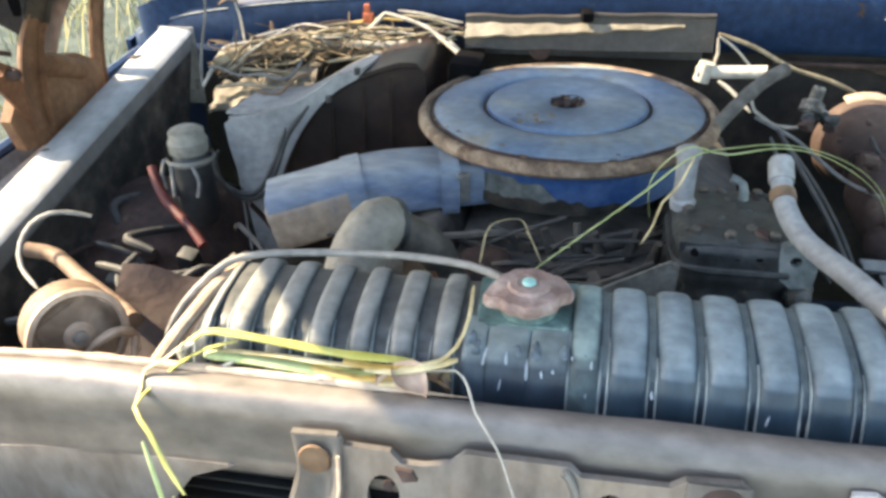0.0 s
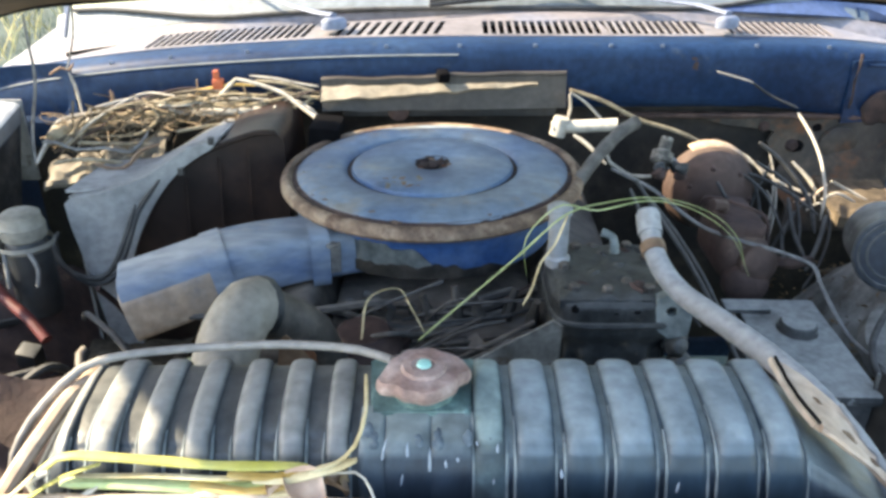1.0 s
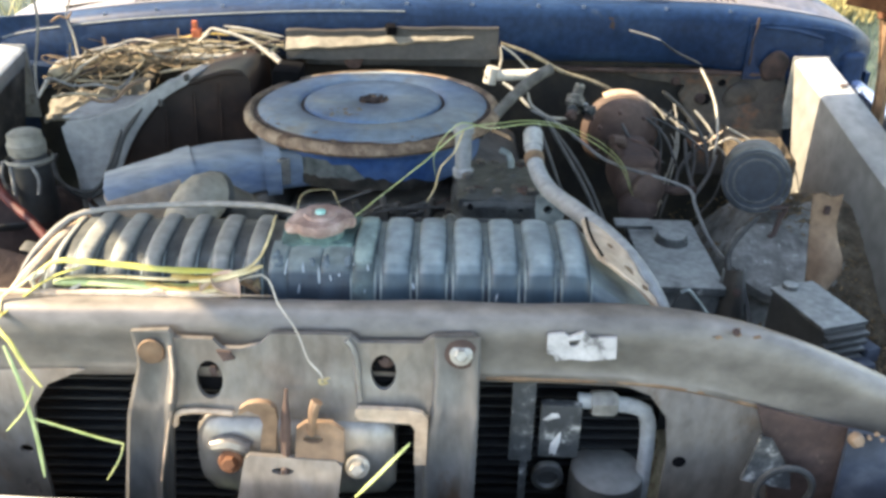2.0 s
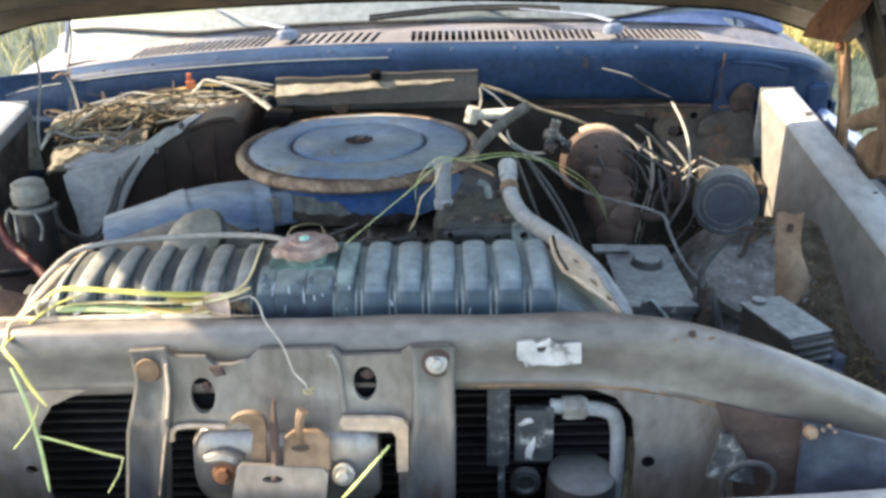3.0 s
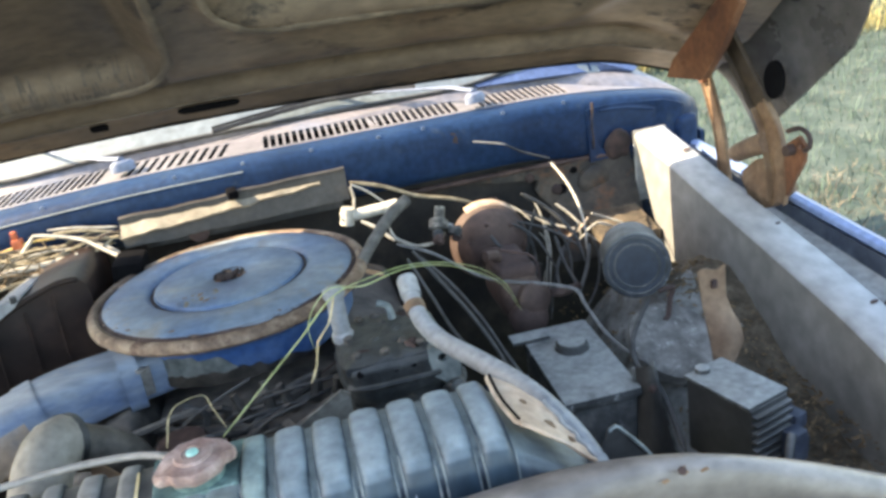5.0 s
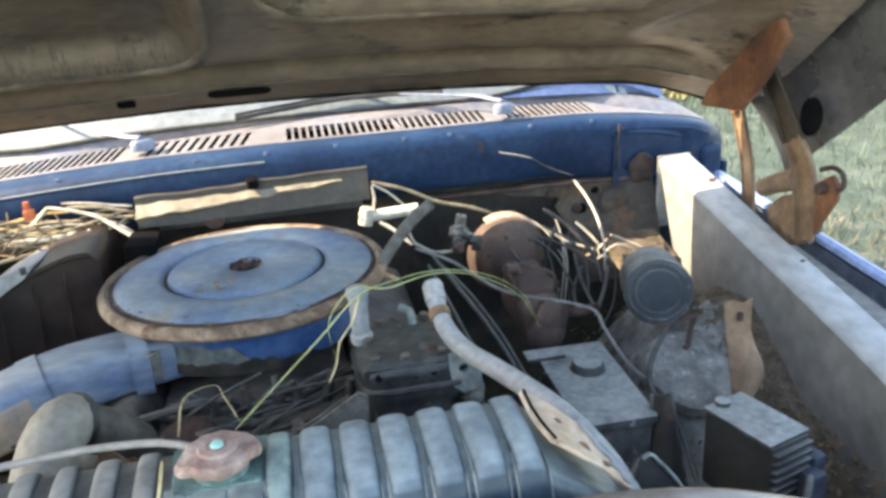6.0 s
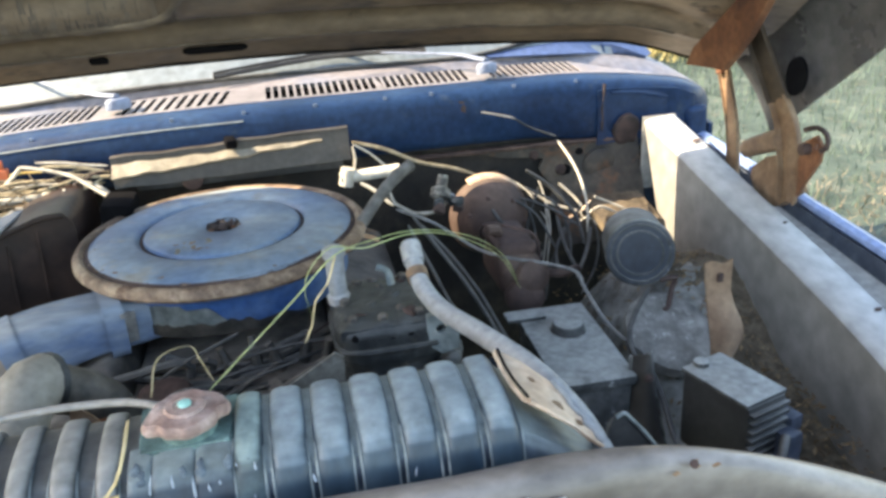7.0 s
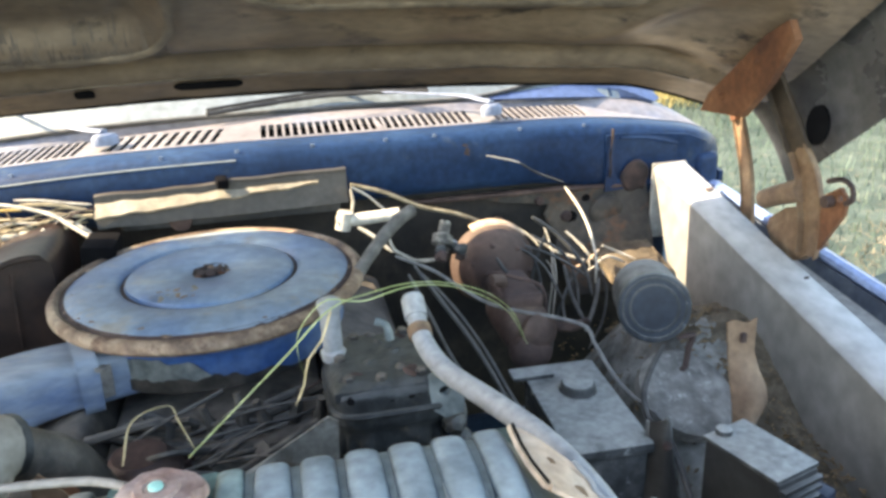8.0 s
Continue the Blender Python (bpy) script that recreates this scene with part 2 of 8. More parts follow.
OLDWHITE = material("yellowed_grey_plastic", [(0.17, 0.165, 0.145), (0.26, 0.25, 0.215)], 14, 0.6, 0, 0.1, 90)
WIRE_TAN = material("faded_tan_wire", [(0.17, 0.135, 0.085), (0.30, 0.25, 0.165), (0.40, 0.34, 0.24)], 40, 0.7, 0, 0.2, 90)
WIRE_PALE = material("dusty_pale_wire", [(0.38, 0.35, 0.30), (0.52, 0.49, 0.43)], 30, 0.7)
WIRE_YELLOW = material("faded_yellow_wire", [(0.45, 0.30, 0.08), (0.55, 0.40, 0.14)], 30, 0.6)
WIRE_GREY = material("grey_wire", [(0.14, 0.14, 0.14), (0.24, 0.24, 0.235)], 30, 0.7)
ORANGE = material("orange_red_connector", [(0.45, 0.10, 0.04), (0.55, 0.16, 0.07)], 40, 0.6)
RED = material("faded_red_hose", [(0.075, 0.013, 0.014), (0.12, 0.023, 0.023)], 30, 0.6)
TAN = material("rust_tinted_tan_bracket", [(0.150, 0.092, 0.060), (0.215, 0.142, 0.094), (0.29, 0.205, 0.145)], 16, 0.7, 0.1, 0.25, 90)
# scraped tan metal; also gives lit edges their sunlit colour
TANBARE = material("scraped_tan_and_lit_edge_metal", [(0.40, 0.28, 0.195), (0.52, 0.39, 0.29), (0.56, 0.47, 0.38)], 14, 0.65, 0.1, 0.15, 90)
TANDARK = material("dark_rust_tinted_tan", [(0.11, 0.062, 0.034), (0.18, 0.11, 0.066), (0.26, 0.18, 0.115)], 16, 0.75, 0.1, 0.3, 90)
# darkened rust: the hood's shade on the arm put into the colour
HINGE = material("shaded_rusty_hinge_steel", [(0.03, 0.021, 0.015), (0.055, 0.04, 0.028), (0.10, 0.072, 0.05)], 12, 0.65, 0.2, 0.25, 90)
HOOD_IN = material("sooty_brown_hood_underside", [(0.070, 0.056, 0.046), (0.165, 0.124, 0.090), (0.33, 0.245, 0.168)], 2.2, 0.38, 0.3, 0.16, 50,
                   speck=(0.045, 0.039, 0.035), speck_at=0.62, speck_scale=11, streak=(0.8, 1.5, 1.5), spread=(0.28, 0.72))
SOOT = material("dark_brown_soot", [(0.070, 0.056, 0.046), (0.100, 0.079, 0.061), (0.140, 0.108, 0.080)], 30, 0.7, 0, 0.2, 80)
SKIRT = material("dark_slate_hood_side", [(0.060, 0.061, 0.065), (0.12, 0.121, 0.126), (0.24, 0.233, 0.225)], 3.0, 0.25, 0.55, 0.1, 60)
OLDHOSE = material("weathered_beige_tube", [(0.17, 0.168, 0.165), (0.22, 0.212, 0.20), (0.28, 0.265, 0.24)], 18, 0.6, 0, 0.1, 90)
RIBHOSE = material("dusty_dark_ribbed_hose", [(0.045, 0.045, 0.045), (0.085, 0.083, 0.08), (0.16, 0.155, 0.145)], 30, 0.75, 0, 0.3, 90, dust=(0.20, 0.19, 0.175), dust_most=0.6)
CLIP = material("pale_blue_clip", [(0.10, 0.135, 0.20), (0.15, 0.185, 0.25)], 30, 0.5)
FIREWALL = material("tan_dusty_firewall", [(0.018, 0.018, 0.019), (0.052, 0.046, 0.040), (0.145, 0.115, 0.085)], 9, 0.75, 0, 0.25, 80,
                    speck=(0.13, 0.060, 0.030), speck_at=0.58, speck_scale=14)
TRAY = material("dusty_brown_grey_plastic", [(0.03, 0.027, 0.025), (0.046, 0.042, 0.038), (0.072, 0.066, 0.06)], 12, 0.6, 0, 0.12, 90)
LIT_DUST = material("pale_dust_and_lit_ledge", [(0.15, 0.13, 0.10), (0.21, 0.188, 0.15), (0.28, 0.255, 0.21)], 16, 0.85, 0, 0.25, 90)
CAKED_DARK = material("dirty_tan_dust", [(0.045, 0.036, 0.027), (0.10, 0.078, 0.056), (0.19, 0.15, 0.105)], 22, 0.9, 0, 0.5, 70)
# near-black: shade in holes and gaps put into the colour; straps share it
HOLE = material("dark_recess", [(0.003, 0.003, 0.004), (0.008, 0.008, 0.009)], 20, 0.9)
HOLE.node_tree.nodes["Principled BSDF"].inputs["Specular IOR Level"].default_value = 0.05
DECAL = material("torn_silver_decal", [(0.14, 0.138, 0.138), (0.36, 0.352, 0.352), (0.45, 0.44, 0.44)], 42, 0.5, 0, 0.2, 100, spread=(0.40, 0.50))
OLDVALVE = material("corroded_grey_valve", [(0.05, 0.05, 0.048), (0.13, 0.125, 0.115), (0.40, 0.38, 0.34)], 55, 0.7, 0.2, 0.5, 120, spread=(0.36, 0.66))
ZINC = material("dull_zinc_bolt", [(0.30, 0.29, 0.27), (0.44, 0.43, 0.41)], 60, 0.45, 0.6, 0.15, 150)
GREEN = material("green_grass_blade", [(0.30, 0.38, 0.13), (0.42, 0.50, 0.22), (0.52, 0.58, 0.32)], 25, 0.55)
TWIG = material("brown_dry_twig", [(0.07, 0.048, 0.028), (0.16, 0.115, 0.07), (0.30, 0.235, 0.15)], 12, 0.85, 0, 0.2, 60, per_piece=-0.6)
STRAW = material("dry_straw", [(0.42, 0.33, 0.16), (0.55, 0.46, 0.26), (0.62, 0.55, 0.36)], 30, 0.7)
LIME = material("yellow_green_leaf", [(0.40, 0.38, 0.05), (0.48, 0.44, 0.12), (0.40, 0.42, 0.16)], 18, 0.55)
PINK = material("dry_pinkish_leaf", [(0.50, 0.32, 0.23), (0.62, 0.46, 0.36)], 30, 0.7)
AMBER = material("amber_dry_leaf", [(0.36, 0.22, 0.05), (0.48, 0.33, 0.10), (0.52, 0.40, 0.18)], 20, 0.6)
SOIL = material("dirt_and_leaf_litter", [(0.05, 0.042, 0.03), (0.11, 0.09, 0.065), (0.19, 0.16, 0.12)], 40, 0.95, 0, 0.6, 120)
LITTER = material("dead_leaf_bits", [(0.09, 0.06, 0.035), (0.20, 0.14, 0.08), (0.30, 0.22, 0.14)], 20, 0.9, per_piece=-0.35)
# dark teal ground: frost, and the shade it lies in put into the colour
GROUND = material("frosty_shade_toned_ground", [(0.018, 0.032, 0.023), (0.039, 0.062, 0.050), (0.074, 0.096, 0.081)], 3, 0.95, 0, 0.6, 30,
                  speck=(0.13, 0.12, 0.086), speck_at=0.62, speck_scale=9)
# blades darkened to teal: frosty, with their shade in the colour
BLADES = material("frosty_shade_toned_blades", [(0.028, 0.052, 0.039), (0.054, 0.090, 0.070), (0.12, 0.152, 0.125)], 1.3, 0.9, 0, 0, 30, per_piece=-0.38)
DRYGRASS = material("dry_straw_tufts", [(0.07, 0.055, 0.036), (0.16, 0.13, 0.090), (0.28, 0.24, 0.18)], 3, 0.9, 0, 0, 30, per_piece=-0.5)
BRUSH = material("dry_yellow_brush", [(0.30, 0.24, 0.09), (0.48, 0.41, 0.18), (0.60, 0.53, 0.28)], 3, 0.9, 0, 0, 30, per_piece=-0.4)
HINGEHOLE = material("dark_rust_stain", [(0.012, 0.009, 0.010), (0.03, 0.02, 0.02), (0.06, 0.035, 0.03)], 30, 0.9)
VINYL = material("faded_dashboard_vinyl", [(0.10, 0.11, 0.12), (0.16, 0.17, 0.18)], 8, 0.7)

PALEFRAME = material("sun_bleached_screen_surround", [(0.15, 0.182, 0.205), (0.21, 0.242, 0.256)], 8, 0.6, 0, 0.06, 60)
WIPER = material("sun_bleached_pale_blue_metal", [(0.13, 0.16, 0.23), (0.19, 0.22, 0.29)], 14, 0.6, 0, 0.08, 80)
# oranger rust copy: sunlight on the left hinge put into the colour
HINGE_SUN = material("sunlit_orange_hinge_rust", [(0.12, 0.055, 0.025), (0.19, 0.09, 0.045), (0.25, 0.14, 0.075)], 12, 0.75, 0.1, 0.3, 90)
GLASS = bpy.data.materials.new("windscreen_glass")
GLASS.use_nodes = True
gb = GLASS.node_tree.nodes["Principled BSDF"]
# pale, hardly clear base: dust film, and sky reflection put into the colour
gb.inputs["Base Color"].default_value = (0.30, 0.345, 0.25, 1)
gb.inputs["Roughness"].default_value = 0.18  # hazed by dust
gb.inputs["Transmission Weight"].default_value = 0.2
gb.inputs["IOR"].default_value = 1.45


# ---- building helpers ----
BASE = {}


def thing(name, at, label, category, group="", kind=""):
    """An Empty at the base of a thing."""
    ob = new(name)
    ob.location = at
    ob.empty_display_size = 0.05
    BASE[ob.name] = Vector(at)
    return tagged(ob, label, category, group, kind)


def part(name, bm, mat, parent=None, label="", smooth=38):
    """Links a bmesh, given in world places, as one mesh object under a thing or a part."""
    base = BASE.get(parent.name, Vector()) if parent else Vector()
    me = bpy.data.meshes.new(name)
    bmesh.ops.translate(bm, verts=bm.verts, vec=-base)
    bmesh.ops.recalc_face_normals(bm, faces=bm.faces)
    bm.to_mesh(me)
    bm.free()
    if smooth:
        me.shade_smooth()
        me.set_sharp_from_angle(angle=radians(smooth))
    me.materials.append(mat)
    ob = new(name, me)
    if parent:
        ob.parent = parent
    BASE[ob.name] = base
    return tagged(ob, label)


def solo(name, bm, mat, label, category, group="", kind="", smooth=38):
    """A thing that is a single mesh."""
    return tagged(part(name, bm, mat, None, "", smooth), label, category, group, kind)


def joined(*bms):
    out = bmesh.new()
    for b in bms:
        me = bpy.data.meshes.new("tmp")
        b.to_mesh(me)
        b.free()
        out.from_mesh(me)
        bpy.data.meshes.remove(me)
    return out


def box(c, size, rot=(0, 0, 0), bevel=0.004, seg=2):
    bm = bmesh.new()
    bmesh.ops.create_cube(bm, size=1)
    bmesh.ops.scale(bm, verts=bm.verts, vec=size)
    if bevel:
        bmesh.ops.bevel(bm, geom=list(bm.edges), offset=min(bevel, min(size) * 0.45), segments=seg, affect="EDGES", profile=0.6)
    bmesh.ops.transform(bm, verts=bm.verts, matrix=pose(*c, *rot))
    return bm


def lathe(profile, m, n=48, caps=True, wob=0.0):
    """A profile of (radius, height) turned round the z axis of the pose m."""
    bm = bmesh.new()
    rings = []
    for r, z in profile:
        ring = []
        for i in range(n):
            a = 2 * math.pi * i / n
            q = 1 + wob * noise.noise(Vector((math.cos(a) * 1.7, math.sin(a) * 1.7, z * 20 + r * 9)))
            ring.append(bm.verts.new((r * q * math.cos(a), r * q * math.sin(a), z)))
        rings.append(ring)
    for a, b in zip(rings, rings[1:]):
        for i in range(n):
            bm.faces.new((a[i], a[(i + 1) % n], b[(i + 1) % n], b[i]))
    if caps:
        bm.faces.new(rings[0])
        bm.faces.new(rings[-1])
    bmesh.ops.transform(bm, verts=bm.verts, matrix=m)
    return bm


def spline(pts, step=0.012):
    """A smooth line through the points (Catmull-Rom)."""
    p = [Vector(q) for q in pts]
    p = [2 * p[0] - p[1]] + p + [2 * p[-1] - p[-2]]
    out = []
    for i in range(1, len(p) - 2):
        a, b, c, d = p[i - 1:i + 3]
        k = max(2, int((c - b).length / step))
        for j in range(k):
            t = j / k
            out.append(0.5 * ((2 * b) + (c - a) * t + (2 * a - 5 * b + 4 * c - d) * t * t + (3 * b - a - 3 * c + d) * t ** 3))
    return out + [p[-2]]


def tube(pts, r, n=10, step=0.012, flat=1.0, straight=False, wob=0.0):
    """A tube of radius r (a number, or a function of 0..1) along a smooth line."""
    line = [Vector(q) for q in pts] if straight else spline(pts, step)
    bm = bmesh.new()
    rings, up = [], None
    for i, p in enumerate(line):
        d = (line[min(i + 1, len(line) - 1)] - line[max(i - 1, 0)]).normalized()
        if up is None:
            up = d.orthogonal().normalized() if abs(d.z) > 0.95 else Vector((0, 0, 1))
        side = d.cross(up).normalized()
        up = side.cross(d).normalized()
        f = i / max(1, len(line) - 1)
        q = r(f) if callable(r) else r
        if wob:
            q *= 1 + wob * noise.noise(p * 60)
        rings.append([bm.verts.new(p + q * (math.cos(2 * math.pi * k / n) * side + flat * math.sin(2 * math.pi * k / n) * up)) for k in range(n)])
    for a, b in zip(rings, rings[1:]):
        for k in range(n):
            bm.faces.new((a[k], a[(k + 1) % n], b[(k + 1) % n], b[k]))
    bm.faces.new(rings[0])
    bm.faces.new(rings[-1])
    return bm


def plate(outer, holes, place, thick, bevel=0.0):
    """A flat plate with holes: outlines in (u, v), place(u, v) gives the point, thick is the way through it."""
    bm = bmesh.new()
    edges = []
    for loop in [outer, *holes]:
        vs = [bm.verts.new(place(u, v)) for u, v in loop]
        edges += [bm.edges.new((vs[i], vs[(i + 1) % len(vs)])) for i in range(len(vs))]
    bmesh.ops.triangle_fill(bm, use_beauty=True, use_dissolve=False, edges=edges)
    ext = bmesh.ops.extrude_face_region(bm, geom=list(bm.faces))
    bmesh.ops.translate(bm, verts=[g for g in ext["geom"] if isinstance(g, bmesh.types.BMVert)], vec=thick)
    return bm


def sheet(f, us, vs, thick):
    """A curved sheet f(u, v) over the lists us and vs, with a thickness (a vector or a function of u, v)."""
    bm = bmesh.new()
    tops = [[bm.verts.new(f(u, v)) for v in vs] for u in us]
    th = thick if callable(thick) else (lambda u, v: Vector(thick))
    lows = [[bm.verts.new(Vector(f(u, v)) + th(u, v)) for v in vs] for u in us]
    nu, nv = len(us), len(vs)
    for i in range(nu - 1):
        for j in range(nv - 1):
            bm.faces.new((tops[i][j], tops[i + 1][j], tops[i + 1][j + 1], tops[i][j + 1]))
            bm.faces.new((lows[i][j], lows[i][j + 1], lows[i + 1][j + 1], lows[i + 1][j]))
    for i in range(nu - 1):
        for j in (0, nv - 1):
            bm.faces.new((tops[i][j], tops[i + 1][j], lows[i + 1][j], lows[i][j]))
    for j in range(nv - 1):
        for i in (0, nu - 1):
            bm.faces.new((tops[i][j], tops[i][j + 1], lows[i][j + 1], lows[i][j]))
    return bm


def steps(a, b, n):
    return [a + (b - a) * i / n for i in range(n + 1)]


def oval(cx, cy, rx, ry, n=16):
    return [(cx + rx * math.cos(2 * math.pi * i / n), cy + ry * math.sin(2 * math.pi * i / n)) for i in range(n)]


def ease(a, b, x):
    t = min(1, max(0, (x - a) / (b - a)))
    return t * t * (3 - 2 * t)


def lerp_line(table, x):
    """Straight interpolation in a short table of (x, y)."""
    for (x0, y0), (x1, y1) in zip(table, table[1:]):
        if x <= x1:
            return y0 + (y1 - y0) * (x - x0) / (x1 - x0)
    return table[-1][1]


def bolt(at, r, h, way, mat, parent, name="bolt"):
    """A hexagonal head on a round washer."""
    m = Matrix.Translation(at) @ Vector(way).to_track_quat("Z", "Y").to_matrix().to_4x4()
    head = lathe([(r * 0.62, 0), (r * 0.62, h * 0.85), (r * 0.5, h)], m, 6)
    washer = lathe([(r, -0.001), (r, h * 0.25), (r * 0.9, h * 0.32)], m, 20)
    return part(name, joined(head, washer), mat, parent, "", 30)


# ---- ground and distance ----
def ground_height(x, y):
    return 0.04 * noise.noise(Vector((x * 0.4, y * 0.4, 3))) - 0.02


def build_ground():
    rings = [0, 1, 2, 3, 4, 6, 8, 12, 20, 40, 90, 200, 500]
    bm = bmesh.new()
    grid = []
    for r in rings:
        n = 40
        grid.append([bm.verts.new((CX + r * math.cos(2 * math.pi * k / n), r * math.sin(2 * math.pi * k / n),
                                   ground_height(r * math.cos(k), r * math.sin(k)) if 1 < r < 100 else -0.02)) for k in range(n)] if r else
                    [bm.verts.new((CX, 0, -0.02))])
    for k in range(40):
        bm.faces.new((grid[0][0], grid[1][k], grid[1][(k + 1) % 40]))
    for a, b in zip(grid[1:], grid[2:]):
        for k in range(40):
            bm.faces.new((a[k], b[k], b[(k + 1) % 40], a[(k + 1) % 40]))
    solo("ground", bm, GROUND, "frosted rough grass ground, shade in its colour, reaching to the horizon", "ground", kind="structure")


def blades(name, area, count, height, width, mat, label, category, seed, lean=0.5, twist=True):
    """Loose blades, three-sided and tapered, scattered over an area (a function that gives x, y, base height)."""
    rnd = random.Random(seed)
    verts, faces = [], []
    for _ in range(count):
        x, y, z = area(rnd)
        h, a = height * rnd.uniform(0.4, 1.2), rnd.uniform(0, 6.283)
        w = width * rnd.uniform(0.6, 1.4)
        dx, dy = lean * h * rnd.uniform(-1, 1), lean * h * rnd.uniform(-1, 1)
        i = len(verts)
        c, s = math.cos(a) * w, math.sin(a) * w
        verts += [(x - c, y - s, z), (x + c, y + s, z), (x + dx * 0.4 - c * 0.7, y + dy * 0.4 - s * 0.7, z + h * 0.6),
                  (x + dx * 0.4 + c * 0.7, y + dy * 0.4 + s * 0.7, z + h * 0.6), (x + dx, y + dy, z + h)]
        faces += [(i, i + 1, i + 3, i + 2), (i + 2, i + 3, i + 4)]
    me = bpy.data.meshes.new(name)
    me.from_pydata(verts, [], faces)
    me.materials.append(mat)
    return tagged(new(name, me), label, category, kind="stuff")


def beside(rnd):
    side = 1 if rnd.random() < 0.75 else -1
    x = CX + side * (1.25 + 7 * rnd.random() ** 1.6)
    y = rnd.uniform(-0.5, 10)
    return x, y, ground_height(x, y) - 0.02


def straw_patch(rnd):
    a, q = rnd.uniform(0, 6.283), math.sqrt(rnd.random())
    cx, cy, rx, ry = rnd.choice(((1.95, 1.75, 0.75, 1.3),) * 3 + ((3.2, 3.0, 0.7, 0.8),))
    x, y = cx + rx * q * math.cos(a), cy + ry * q * math.sin(a)
    return x, y, ground_height(x, y) - 0.015


def near_brush(rnd):
    x, y = rnd.uniform(2.9, 6.6), 7.3 + 2.4 * rnd.random()
    return x, y, ground_height(x, y) + 0.22 * rnd.random() ** 2 - 0.03


def far_brush(rnd):
    side = 1 if rnd.random() < 0.5 else -1
    x = CX + side * rnd.uniform(2.2, 14)
    y = 7.4 + 9 * rnd.random() ** 1.7 if side > 0 else rnd.uniform(2.5, 14)
    return x, y, rnd.random() ** 1.5 * (2.6 if side > 0 else 2.2) - 0.05


# ---- the truck's sheet metal ----
def bow(x):
    """How far the cowl runs back, away from the centre."""
    return 0.045 * ((x - CX) / 0.63) ** 2 + 0.07 * ease(0.88, 0.99, abs(x - CX)) ** 2


SAG = [(-0.86, 0.172), (-0.80, 0.130), (-0.74, 0.098), (-0.664, 0.0745), (-0.60, 0.062), (-0.46, 0.0410), (-0.37, 0.0300), (-0.256, 0.0205), (-0.15, 0.0128), (-0.05, 0.0078), (0.06, 0.0055), (0.20, 0.0052), (0.35, 0.0068), (0.514, 0.0098), (0.63, 0.0130), (0.752, 0.0172), (0.86, 0.0285), (0.95, 0.0430), (1.02, 0.0570), (1.06, 0.064), (1.12, 0.098), (1.18, 0.135)]


def sag(x):
    """How far the cowl drops, away from the centre."""
    return sum(lerp_line(SAG, min(max(x + d, -0.86), 1.18)) for d in (-0.06, -0.03, 0, 0.03, 0.06)) / 5


HALF = 0.982


